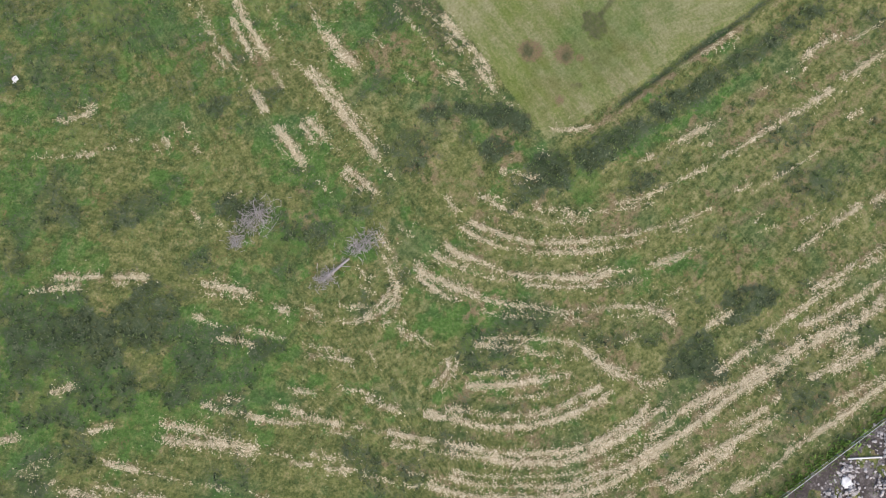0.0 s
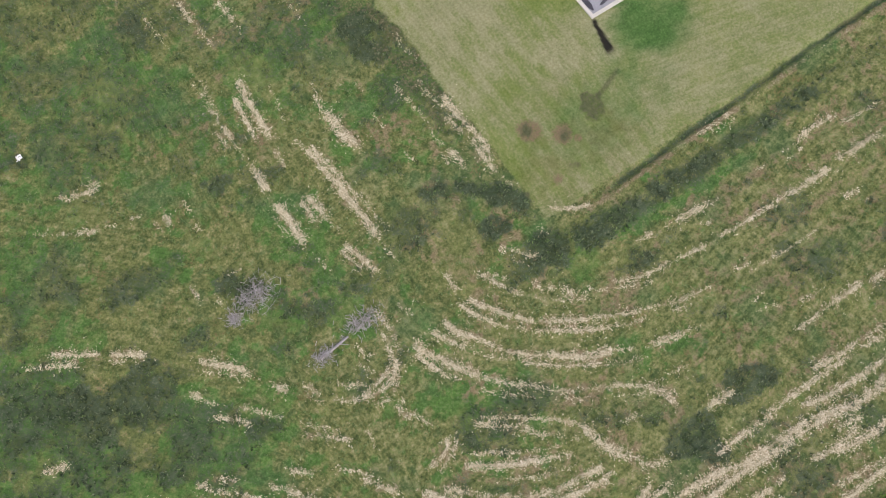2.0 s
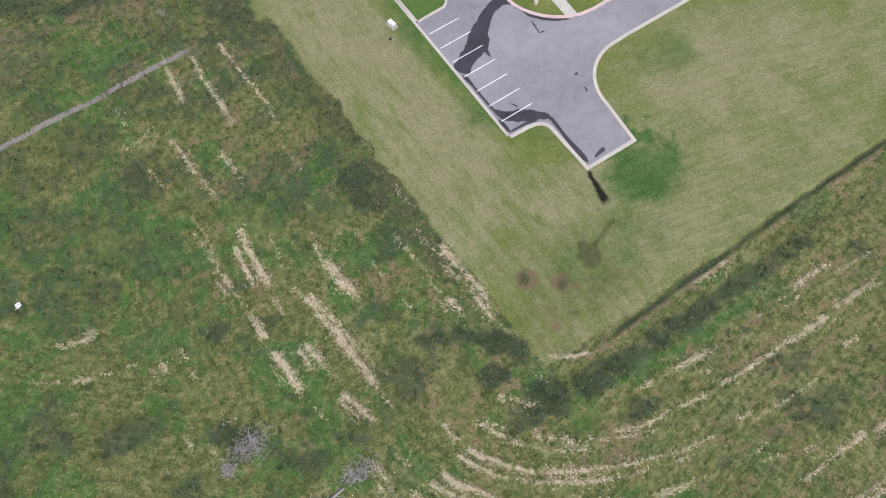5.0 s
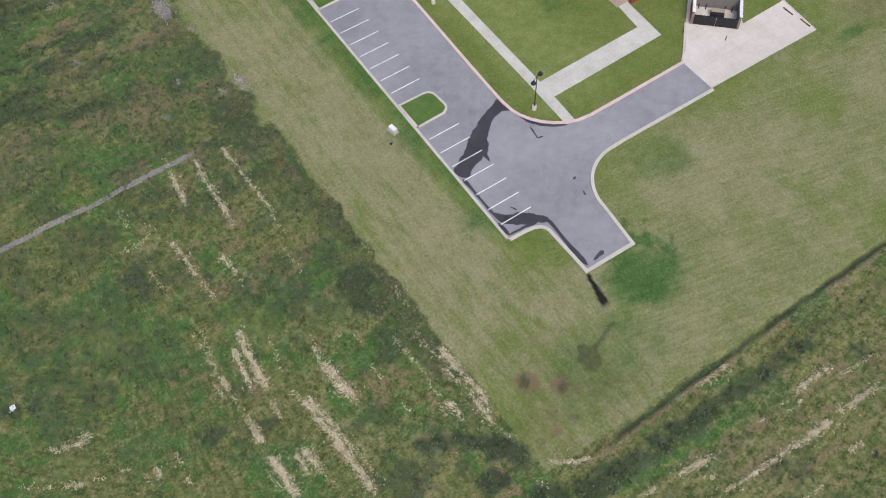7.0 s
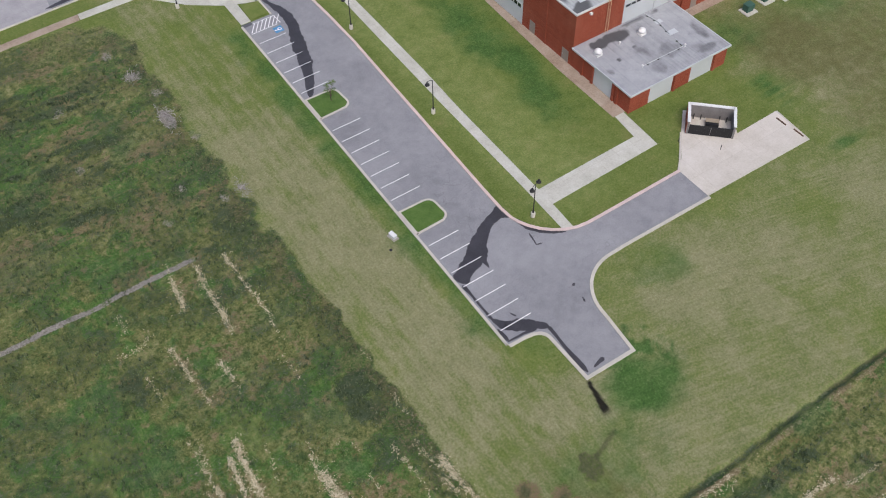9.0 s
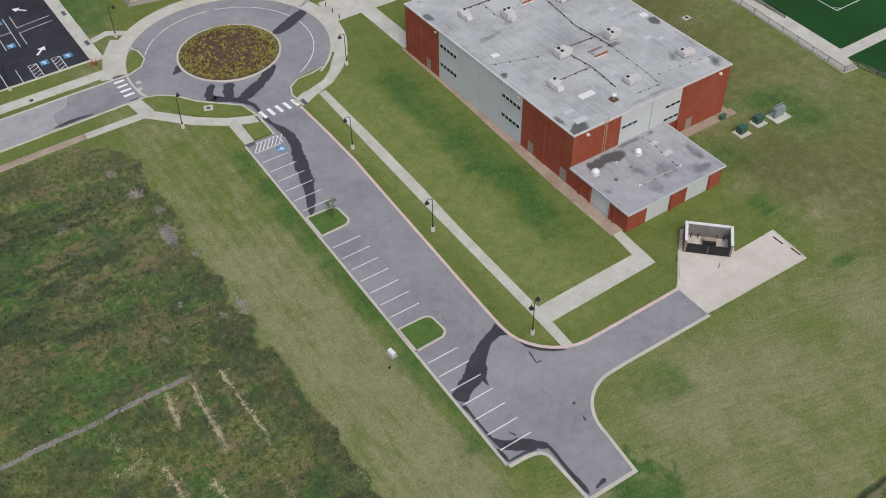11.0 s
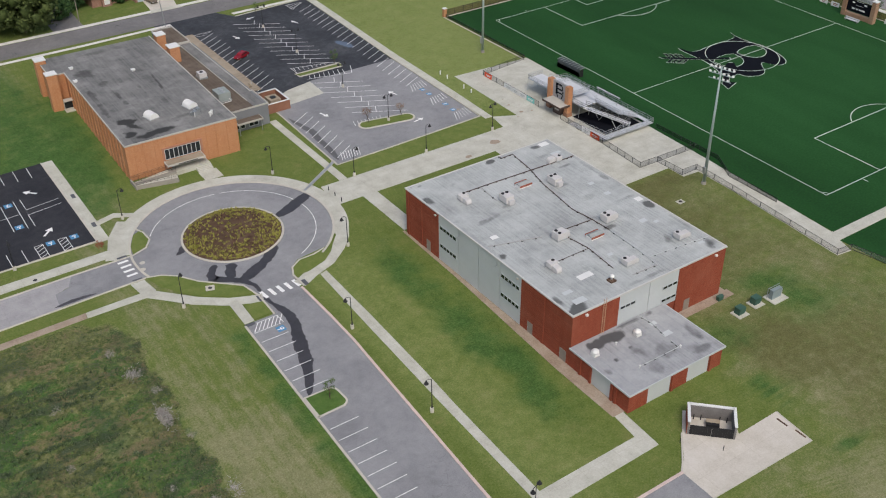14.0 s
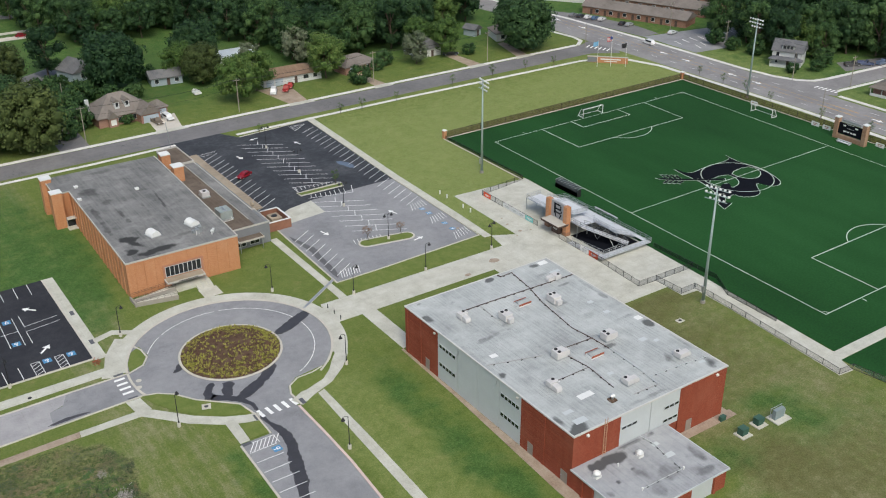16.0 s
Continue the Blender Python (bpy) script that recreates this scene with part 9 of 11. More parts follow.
def sloping(x0, y0, z0, x1, y1, z1, w):
    """A sloping deck between two places."""
    b = bmesh.new()
    t = (Vector((x1, y1)) - Vector((x0, y0))).normalized()
    s = Vector((-t.y, t.x)) * w / 2
    v = [b.verts.new(p) for p in ((x0 - s.x, y0 - s.y, z0), (x0 + s.x, y0 + s.y, z0), (x1 + s.x, y1 + s.y, z1), (x1 - s.x, y1 - s.y, z1), (x0 - s.x, y0 - s.y, z0 - 0.14), (x0 + s.x, y0 + s.y, z0 - 0.14), (x1 + s.x, y1 + s.y, z1 - 0.14), (x1 - s.x, y1 - s.y, z1 - 0.14))]
    for q in ((0, 1, 2, 3), (4, 7, 6, 5), (0, 4, 5, 1), (1, 5, 6, 2), (2, 6, 7, 3), (3, 7, 4, 0)):
        b.faces.new([v[i] for i in q])
    bmesh.ops.recalc_face_normals(b, faces=b.faces)
    return b


wpart("ramp", sloping(137.2, 147.6, 3.38, 142.6, 138.6, 1.35, 1.5), DECK, stand, "upper ramp sloping down behind the seats")
wpart("ramp", sloping(134.2, 148.0, 0.12, 134.2, 138.0, 0.95, 1.4), DECK, stand, "lower ramp rising from the plaza")
wpart("landing", box(133.4, 135.2, 136.6, 137.95, 0.83, 0.95), DECK, stand, "steel landing at the ramp's turn")
wpart("front_walk", box(135.203, 147.6, 136.6, 138.1, 0.88, 1.0), DECK, stand, "steel walkway at the stand's end")
wpart("front_walk", box(146.7, 147.7, 138.2, 165.6, 0.88, 1.0), DECK, stand, "steel walkway before the seats")
# added black sheet that paints the shade beneath the seats and ramps
wpart("underfloor", box(136.6, 146.6, 139.6, 150.4, 0.051, 0.06), PAINT_BLACK, stand, "black sheet added as painted shade under the stand")


def railing(pts, h=1.07, mat=None, gap=1.6):
    b = bmesh.new()
    for p, q in zip(pts, pts[1:]):
        P_, Q_ = Vector(p), Vector(q)
        for z in (h, h * 0.55, 0.12):
            bar(b, P_ + Vector((0, 0, z)), Q_ + Vector((0, 0, z)), 0.035, 5)
        n = max(1, int(round((Q_ - P_).length / gap)))
        for k in range(n + 1):
            r = P_.lerp(Q_, k / n)
            bar(b, r, r + Vector((0, 0, h)), 0.035, 5)
    wpart("railing", b, mat or STEEL, stand, "galvanised pipe railing")
    m = bmesh.new()
    for p, q in zip(pts, pts[1:]):
        P_, Q_ = Vector(p), Vector(q)
        m.faces.new([m.verts.new(v) for v in (P_, Q_, Q_ + Vector((0, 0, h)), P_ + Vector((0, 0, h)))])
    wpart("railing_mesh", m, NET_STEEL, stand, "wire infill of the railing")


NET_STEEL = netting("wire_infill", (0.36, 0.38, 0.39), 0.14)
railing([(136.6, 157.8, 3.4), (136.6, 166.4, 3.4), (140.8, 166.4, 3.4)])
railing([(136.6, 151.0, 3.4), (136.6, 147.6, 3.4), (141.9, 138.3, 1.35)], mat=BLACK)
railing([(138.0, 147.9, 3.4), (143.2, 139.0, 1.35)], mat=BLACK)
railing([(133.5, 148.0, 0.12), (133.5, 138.0, 0.95), (133.5, 136.6, 0.95), (147.6, 136.6, 1.0), (147.7, 138.4, 1.0), (147.7, 165.6, 1.0), (141.4, 165.6, 1.4)])
railing([(134.9, 148.0, 0.12), (134.9, 138.0, 0.95), (142.0, 138.1, 1.0)])
railing([(137.2, 151.0, 4.72), (137.2, 157.6, 4.72), (141.6, 157.6, 4.72), (141.6, 151.0, 4.72), (137.2, 151.0, 4.72)])
railing([(140.9, 164.1, 3.3), (146.6, 164.1, 1.0)])
railing([(140.9, 148.0, 3.3), (140.9, 140.6, 3.3), (146.6, 140.5, 1.0)])
for x, y in ((145.4, 146.0), (144.4, 151.4), (143.0, 160.0), (146.0, 156.0)):
    wpart("stair_rail", bar(bar(bmesh.new(), (x, y, 1.0), (x, y, 2.6), 0.05), (x - 0.8, y, 2.6), (x, y, 2.6), 0.05), STEEL, stand)
for x in (137.1, 140.1, 143.4, 146.6):
    for y in (137.4, 143.0, 149.0, 155.0, 161.0, 167.0):
        if (y > 166 and x > 141) or (x < 140.5 and y < 147):
            continue
        top = 1.0 if y < 138 else 3.3 - max(0, (x - 140.9)) * 0.42
        wpart("post", bar(bmesh.new(), (x, y, 0), (x, y, top - 0.14), 0.07, 6), STEEL, stand)
for y in (140.0, 145.6):
    wpart("brace", bar(bar(bmesh.new(), (140.1, y, 0.1), (146.6, y + 3, 0.9), 0.05, 5), (140.1, y + 3, 3.0), (140.1, y, 0.1), 0.05, 5), STEEL, stand)

s = thing("team_shelter", pose(152.3, 169.4, 0.04), "black curved-roof team shelter with grey seats", "shelter")
b = bmesh.new()
prof = [(-0.9 + 1.8 * (1 - math.cos(a)) * 0.5, 1.2 + 0.9 * math.sin(a)) for a in [math.pi * 0.5 * k / 6 for k in range(7)]]
prof = [(-0.9, 0.0), (-0.9, 1.2), (-0.75, 1.7), (-0.4, 2.0), (0.1, 2.12), (0.7, 2.1)]
a_, b_ = [b.verts.new((p, -4.1, q)) for p, q in prof], [b.verts.new((p, 4.1, q)) for p, q in prof]
for i in range(len(prof) - 1):
    b.faces.new((a_[i], a_[i + 1], b_[i + 1], b_[i]))
bmesh.ops.solidify(b, geom=b.faces[:], thickness=0.05)
part("shell", b, material("shelter_smoked", shades((0.1, 0.115, 0.12), 0.2), 0.8, 5, 0.35), s)
for k in range(9):
    part("rib", obox(bmesh.new(), pose(-0.1, -4.1 + 1.025 * k, 2.03, 0, -4, 0), 1.7, 0.06, 0.12), STEEL, s)
part("bench", box(-0.6, -0.1, -4.0, 4.0, 0.35, 0.5), BLACK, s)
for k in range(10):
    part("seat", box(-0.55, -0.1, -3.8 + 0.8 * k, -3.3 + 0.8 * k, 0.504, 0.9), STEEL, s)
for y in (-4.1, 4.06):
    part("end_panel", box(-0.85, 0.3, y, y + 0.04, 0, 1.75), BLACK, s)
for y in (156.4, 152.4):
    s = thing("player_bench", pose(150.8, y, 0.04), "low white aluminium bench beside the pitch", "bench", "player benches")
    part("plank", box(-0.2, 0.2, -1.9, 1.9, 0.4, 0.46), DECK, s)
    for k in (-1.5, 1.5):
        part("leg", box(-0.2, 0.2, k - 0.04, k + 0.04, 0, 0.4), STEEL, s)


def goal(m, width, label):
    g_ = thing("goal", m, label, "goal", "goals")
    for x in (-width / 2, width / 2):
        part("post", bar(bmesh.new(), (x, 0, 0), (x, 0, 2.44), 0.09, 8), WHITE, g_)
        part("side_bar", bar(bar(bmesh.new(), (x, 0, 2.4), (x, 1.0, 2.4), 0.06), (x, 1.0, 2.4), (x, 2.2, 0.06), 0.06), WHITE, g_)
        part("ground_bar", bar(bmesh.new(), (x, 0, 0.06), (x, 2.2, 0.06), 0.06), WHITE, g_)
    part("crossbar", bar(bmesh.new(), (-width / 2, 0, 2.44), (width / 2, 0, 2.44), 0.09, 8), WHITE, g_)
    part("rear_bar", bar(bmesh.new(), (-width / 2, 2.2, 0.06), (width / 2, 2.2, 0.06), 0.06), WHITE, g_)
    n = bmesh.new()
    w = width / 2
    for q in (((-w, 0, 2.4), (w, 0, 2.4), (w, 1.0, 2.4), (-w, 1.0, 2.4)), ((-w, 1.0, 2.4), (w, 1.0, 2.4), (w, 2.2, 0), (-w, 2.2, 0)), ((-w, 0, 0), (-w, 0, 2.4), (-w, 1, 2.4), (-w, 2.2, 0)), ((w, 0, 0), (w, 0, 2.4), (w, 1, 2.4), (w, 2.2, 0))):
        n.faces.new([n.verts.new(p) for p in q])
    part("net", n, NET_WHITE, g_)


NET_WHITE = netting("goal_net", (0.6, 0.6, 0.6), 0.05)
goal(pose(194.4, 207.6, 0.04), 7.6, "white football goal on the goal line")
goal(pose(194.0, 96.3, 0.04, 0, 0, 180), 7.6, "white football goal on the near goal line")
goal(pose(235.2, 179.6, 0.04, 0, 0, -90), 7.6, "spare white goal beside the pitch")


def floodlight(x, y, aim, label):
    f_ = thing("floodlight_mast", pose(x, y, 0), label, "floodlight", "floodlight masts")
    part("mast", bar(bmesh.new(), (0, 0, 0), (0, 0, 24.6), 0.34, 12, 0.16), STEEL_MAST, f_, smooth=True)
    part("base", lathe(bmesh.new(), [(0.5, 0), (0.5, 0.5), (0.38, 0.6)], 12), GREY_CONC, f_)
    part("control_box", obox(bmesh.new(), pose(-0.45, 0, 2.6), 0.35, 0.6, 1.3), STEEL, f_)
    ca, sa = math.cos(radians(aim)), math.sin(radians(aim))
    for k, z in enumerate((24.3, 23.2, 22.1)):
        a_ = part("crossarm", bar(bmesh.new(), (sa * 2.3, -ca * 2.3, z), (-sa * 2.3, ca * 2.3, z), 0.07, 6), STEEL_MAST, f_)
        for j in range(6 if k < 2 else 4):
            u_ = (j - (2.5 if k < 2 else 1.5)) * 0.92
            lamp = bmesh.new()
            mm = pose(-sa * u_ + ca * 0.35, ca * u_ + sa * 0.35, z) @ pose(0, 0, 0, 0, 0, aim) @ pose(0, 0, 0, 0, 62, 0)
            lathe(lamp, [(0.07, -0.22), (0.22, -0.04), (0.27, 0.14), (0.24, 0.16)], 10)
            lamp.transform(mm)
            part("lamp", lamp, WHITE, a_, "white lamp bowl")


STEEL_MAST = material("mast_galvanised", shades((0.33, 0.4, 0.4), 0.08), 0.6, 4, 0.5, 0.3)
floodlight(138.3, 112.9, 15, "tall grey floodlight mast beside the pitch fence")
floodlight(141.8, 191.2, -10, "tall grey floodlight mast on the lawn")
floodlight(244.0, 192.4, 180, "tall grey floodlight mast by the avenue")
BRICK_TAN = brickwork("brick_tan", ((0.27, 0.16, 0.1), (0.36, 0.22, 0.145), (0.42, 0.29, 0.2)))
sb = thing("scoreboard", pose(237.4, 151.2, 0), "brick-framed black scoreboard with white bars", "scoreboard")
for y in (155.6, 146.8):
    wpart("pier", box(236.7, 238.1, y - 0.6, y + 0.6, 0, 5.9), BRICK_TAN, sb, "tan brick pier")
    wpart("pier_cap", box(236.6, 238.2, y - 0.7, y + 0.7, 5.904, 6.15), WHITE, sb, "white pier cap")
wpart("base_wall", box(236.9, 237.9, 147.403, 154.997, 0, 1.2), BRICK_TAN, sb, "tan brick base")
face = wpart("board", box(237.2, 237.6, 147.403, 154.997, 1.6, 4.6), PAINT_BLACK, sb, "black score face")
b = bmesh.new()
for y0, y1, z0, z1 in ((149.4, 150.4, 2.3, 2.7), (150.6, 151.2, 2.3, 2.7), (151.5, 152.1, 2.3, 2.7), (152.4, 153.4, 2.3, 2.7), (149.0, 149.9, 3.9, 4.3), (152.8, 153.6, 3.9, 4.3), (150.2, 152.4, 4.55, 4.62), (150.2, 152.4, 3.5, 3.57)):
    bx(b, 237.16, 237.197, y0, y1, z0, z1)
part("bars", b, WHITE, face, "white score bars").matrix_parent_inverse = Matrix.Identity(4)
bm = bmesh.new()
for z in (4.86, 5.5):
    bx(bm, 237.3, 237.5, 148.2, 154.2, z, z + 0.1)
for k in range(12):
    bx(bm, 237.35, 237.45, 148.6 + 0.46 * k, 148.85 + 0.46 * k, 4.96, 5.5)
wpart("header", bm, STEEL, sb, "open steel header with letter bars")
for x, y in ((239.8, 164.2), (239.8, 160.4), (239.8, 186.2), (239.8, 143.4)):
    s = thing("sign_board", pose(x, y, 0), "white sponsor board at the pitch fence", "sign", "sponsor boards")
    part("board", box(-0.03, 0.03, -1.3, 1.3, 0.2, 1.4), WHITE, s)
    part("print_bars", bx(bx(bmesh.new(), -0.036, -0.031, -0.8, 0.7, 0.85, 1.05), -0.036, -0.031, -0.5, 0.6, 0.5, 0.65), RUST, s)
    for k in (-1.1, 1.1):
        part("leg", box(-0.04, 0.04, k - 0.04, k + 0.04, 0, 0.2), STEEL, s)
s = thing("player_bench", pose(234.6, 151.0, 0.04), "white aluminium bench before the scoreboard", "bench")
part("plank", box(-0.4, 0.4, -2.2, 2.2, 0.4, 0.46), DECK, s)
part("back", box(0.36, 0.42, -2.2, 2.2, 0.6, 0.9), DECK, s)
for k in (-1.8, 1.8):
    part("leg", box(-0.35, 0.42, k - 0.04, k + 0.04, 0, 0.6), STEEL, s)


# ---- lamps, plants and small things on the campus ----
def street_lamp(double, m, label):
    """A black post on a concrete foot, with one or two curved arms and bell shades."""
    l_ = thing("street_lamp", m, label, "street lamp", "street lamps")
    part("foot", lathe(bmesh.new(), [(0.3, -0.1), (0.3, 0.75), (0.26, 0.8)], 12), KERB, l_, "round concrete foot")
    p_ = bmesh.new()
    bar(p_, (0, 0, 0.8), (0, 0, 6.2), 0.085, 8, 0.055)
    lathe(p_, [(0.14, 0.8), (0.14, 1.1), (0.09, 1.2)], 8)
    part("post", p_, BLACK, l_)
    for s in ((1, -1) if double else (-1,)):
        a_ = bmesh.new()
        pts = [(0, 0, 5.9)] + [(s * (0.85 - 0.85 * math.cos(t)), 0, 5.9 + 0.5 * math.sin(t * 1.15)) for t in (0.35, 0.75, 1.15, 1.55)]
        for p, q in zip(pts, pts[1:]):
            bar(a_, p, q, 0.045, 6)
        arm = part("arm", a_, BLACK, l_)
        sh = bmesh.new()
        lathe(sh, [(0.36, 5.75), (0.34, 5.85), (0.2, 6.0), (0.14, 6.2), (0.05, 6.36)], 12, (s * 0.9, 0, 0))
        part("shade", sh, BLACK, arm, "black bell shade")
        gl = bmesh.new()
        lathe(gl, [(0.1, 5.66), (0.28, 5.72), (0.3, 5.748)], 12, (s * 0.9, 0, 0))
        part("glass", gl, COPING, arm, "pale lamp glass")
    return l_


one = street_lamp(False, pose(58.3, 89.5, 0), "black street lamp with a bell shade beside the drive")
for x, y, a, lab in ((58.6, 112.8, 0, "black street lamp with a bell shade beside the drive"), (69.9, 133.9, 0, "black street lamp beside the roundabout walk"), (38.6, 133.5, -130, "black street lamp beside the roundabout walk"), (39.8, 166.2, 180, "black street lamp beside the roundabout walk"),
                     (70.6, 165.5, 0, "black street lamp on the lawn by the hall"), (83.6, 155.2, 180, "black street lamp beside the plaza walk"), (100.9, 155.2, 180, "black street lamp beside the plaza walk"), (18.6, 160.6, 90, "black street lamp at the black car park")):
    tagged(copy_thing(one, pose(x, y, 0, 0, 0, a)), lab)
two = street_lamp(True, pose(57.9, 65.6, 0, 0, 0, 25), "black two-armed street lamp at the turning head")
for x, y, a, lab in ((118.2, 155.4, 20, "black two-armed street lamp by the plaza"), (102.2, 172.2, 0, "black two-armed lamp on a parking island"), (102.7, 193.4, 0, "black two-armed lamp in the far car park"), (103.5, 218.3, 0, "black two-armed lamp in the sealed car park"), (104.0, 238.7, 0, "black two-armed lamp in the sealed car park")):
    tagged(copy_thing(two, pose(x, y, 0, 0, 0, a)), lab)

# plants in the roundabout
rng = np.random.default_rng(12)
n = 2200
rr, aa = 8.7 * np.sqrt(rng.uniform(0, 1, n)), rng.uniform(0, 2 * math.pi, n)
keep = (rng.uniform(0, 1, n) < (0.07 + 0.75 * (rr / 8.7) ** 3) * (0.35 + 1.3 * vnoise(rr * np.cos(aa) + 50, rr * np.sin(aa) + 50, 2.2, 97)))
rr, aa = rr[keep], aa[keep]
SHRUB = leafy("shrub_yellow_green", (0.14, 0.15, 0.03), (0.28, 0.27, 0.06), (0.42, 0.38, 0.12))
SHRUB_RED = leafy("shrub_russet", (0.05, 0.03, 0.022), (0.1, 0.055, 0.04), (0.17, 0.1, 0.07))
hz = 0.2 + 0.5 * (1 - (rr / 8.7) ** 2)
blades("shrubs", IX + rr * np.cos(aa), IY + rr * np.sin(aa), hz, rng.uniform(0.22, 0.42, len(rr)), rng.uniform(0.15, 0.4, len(rr)), 0.6, 9, SHRUB, "low yellow-green shrubs in the roundabout bed", "shrubs", 8, wide=2.0)
sel = rng.uniform(0, 1, len(rr)) < 0.5
a2 = aa[sel] + 0.35
blades("shrubs", IX + rr[sel] * 0.86 * np.cos(a2), IY + rr[sel] * 0.86 * np.sin(a2), 0.2 + 0.5 * (1 - (0.86 * rr[sel] / 8.7) ** 2), rng.uniform(0.25, 0.45, sel.sum()), rng.uniform(0.1, 0.28, sel.sum()), 0.6, 8, SHRUB_RED, "low russet shrubs in the roundabout bed", "shrubs", 9, wide=2.0)

# bin enclosure on the apron
enc = thing("bin_enclosure", pose(87.2, 65.0, 0), "roofless brick bin enclosure with white coping and black gates", "enclosure")
ux, uy = Vector((1, -1)).normalized(), Vector((1, 1)).normalized()
o = Vector((84.9, 65.5))
def enc_box(u0, u1, v0, v1, z0, z1):
    b = bmesh.new()
    prism(b, [tuple(o + ux * u + uy * v) for u, v in ((u0, v0), (u1, v0), (u1, v1), (u0, v1))], z0, z1)
    return b
EW, ED, EH = 6.6, 3.9, 2.3
INNER = material("block_wall_grey", shades((0.19, 0.18, 0.175), 0.25), 0.7, 6, 0.9)
for u0, u1, v0, v1 in ((0, 0.28, 0, ED), (EW - 0.28, EW, 0, ED), (0.283, EW - 0.283, ED - 0.28, ED)):
    w = wpart("brick_wall", enc_box(u0, u1, v0, v1, -0.1, EH), INNER, enc, "grey block wall")
    part("coping", enc_box(u0 - 0.07, u1 + 0.07, v0 - 0.07, v1 + 0.07, EH + 0.004, EH + 0.16), WHITE, w, "white metal coping").matrix_parent_inverse = Matrix.Identity(4)
wpart("brick_facing", enc_box(-0.06, -0.003, 0, ED, -0.1, EH - 0.02), BRICK, enc, "red brick facing")
for u0, u1 in ((0.32, 3.27), (3.33, EW - 0.32)):
    g_ = wpart("gate", enc_box(u0, u1, -0.05, 0.0, 0.15, 1.85), BLACK, enc, "black slatted steel gate")
    b = bmesh.new()
    for k in range(9):
        u = u0 + (u1 - u0) * (k + 0.5) / 9
        prism(b, [tuple(o + ux * a + uy * v) for a, v in ((u - 0.03, -0.09), (u + 0.03, -0.09), (u + 0.03, -0.053), (u - 0.03, -0.053))], 0.15, 1.85)
    part("slat", b, BLACK, g_).matrix_parent_inverse = Matrix.Identity(4)
wpart("floor", enc_box(0.29, EW - 0.29, 0.02, ED - 0.29, 0.0, 0.06), CONCRETE_BIG, enc, "concrete floor")
for u in (1.0, 2.0, 4.6, 5.6):
    b = bmesh.new()
    q = o + ux * u + uy * (ED - 0.7)
    bar(b, (q.x, q.y, 0), (q.x, q.y, 1.0), 0.08, 8)
    wpart("bollard", b, BLACK, enc, "dark steel bumper post")
d_ = thing("dumpster", pose(*(o + ux * 3.6 + uy * 2.2), 0.06, 0, 0, -45), "low dark bin with a tan lid in the enclosure", "bin")
part("body", box(-0.9, 0.9, -0.6, 0.6, 0.05, 0.7), BLACK, d_)
part("lid", box(-0.95, 0.95, -0.1, 0.65, 0.704, 0.76), ROOF_TAN, d_, "tan lid")
for u, v in ((-0.9, -2.0), (4.9, -2.4)):
    q = o + ux * u + uy * v
    p_ = thing("gate_stop", pose(q.x, q.y, 0.045), "short dark steel gate stop on the apron", "bollard", "gate stops")
    part("post", bar(bmesh.new(), (0, 0, 0), (0, 0, 0.9), 0.05, 6), BLACK, p_)
for x, y, a in ((97.6, 59.4, 90), (97.9, 56.4, 90)):
    p_ = thing("wheel_stop", pose(x, y, 0.045, 0, 0, a), "dark rubber wheel stop on the apron edge", "wheel stop", "wheel stops")
    part("bar", box(-0.9, 0.9, -0.08, 0.08, 0, 0.14), SOIL, p_)

# transformers and cabinets behind the gym
GREEN_BOX = material("cabinet_green", shades((0.045, 0.105, 0.08), 0.15), 1.0, 6, 0.6)
for x, y, sx, sy, sz in ((112.0, 80.2, 1.35, 1.1, 1.3), (116.2, 80.6, 1.35, 1.1, 1.3)):
    t = thing("transformer", pose(x, y, 0), "green steel transformer on a concrete pad", "transformer", "transformers")
    part("pad", box(-1.15, 1.15, -1.2, 0.9, -0.1, 0.15), CONCRETE, t)
    part("cabinet", box(-sx / 2, sx / 2, -sy / 2, sy / 2, 0.15, sz), GREEN_BOX, t)
    part("lid", box(-sx / 2 - 0.05, sx / 2 + 0.05, -sy / 2 - 0.05, sy / 2 + 0.05, sz + 0.004, sz + 0.08), GREEN_BOX, t)
    part("radiator", box(sx / 2 + 0.003, sx / 2 + 0.28, -sy / 2 + 0.1, sy / 2 - 0.1, 0.3, sz - 0.15), GREEN_BOX, t)
    part("door", box(-sx / 2 + 0.1, sx / 2 - 0.1, -sy / 2 - 0.04, -sy / 2 - 0.003, 0.3, sz - 0.1), GREEN_BOX, t)
t = thing("switchgear", pose(120.2, 79.8, 0), "grey-green switchgear cabinet on a concrete pad", "electric cabinet")
part("pad", box(-1.7, 1.7, -1.4, 1.2, -0.1, 0.15), CONCRETE, t)
part("cabinet", box(-1.2, 1.0, -0.3, 0.4, 0.15, 1.9), material("cabinet_grey_green", shades((0.22, 0.27, 0.28), 0.12), 1, 6, 0.6), t)
part("rail", bar(bar(bmesh.new(), (-1.4, 0.6, 0.15), (-1.4, 0.6, 2.1), 0.05), (-1.4, 0.6, 2.0), (1.3, 0.6, 2.0), 0.05), STEEL, t)
part("meter", box(1.05, 1.35, -0.2, 0.2, 0.5, 1.4), STEEL, t)
t = thing("gas_meter", pose(112.2, 84.6, 0), "dark green cabinet at the gym wall", "electric cabinet")
part("cabinet", box(-0.55, 0.55, -0.3, 0.3, 0, 0.8), GREEN_BOX, t)
part("lid", box(-0.6, 0.6, -0.35, 0.35, 0.804, 0.86), GREEN_BOX, t)
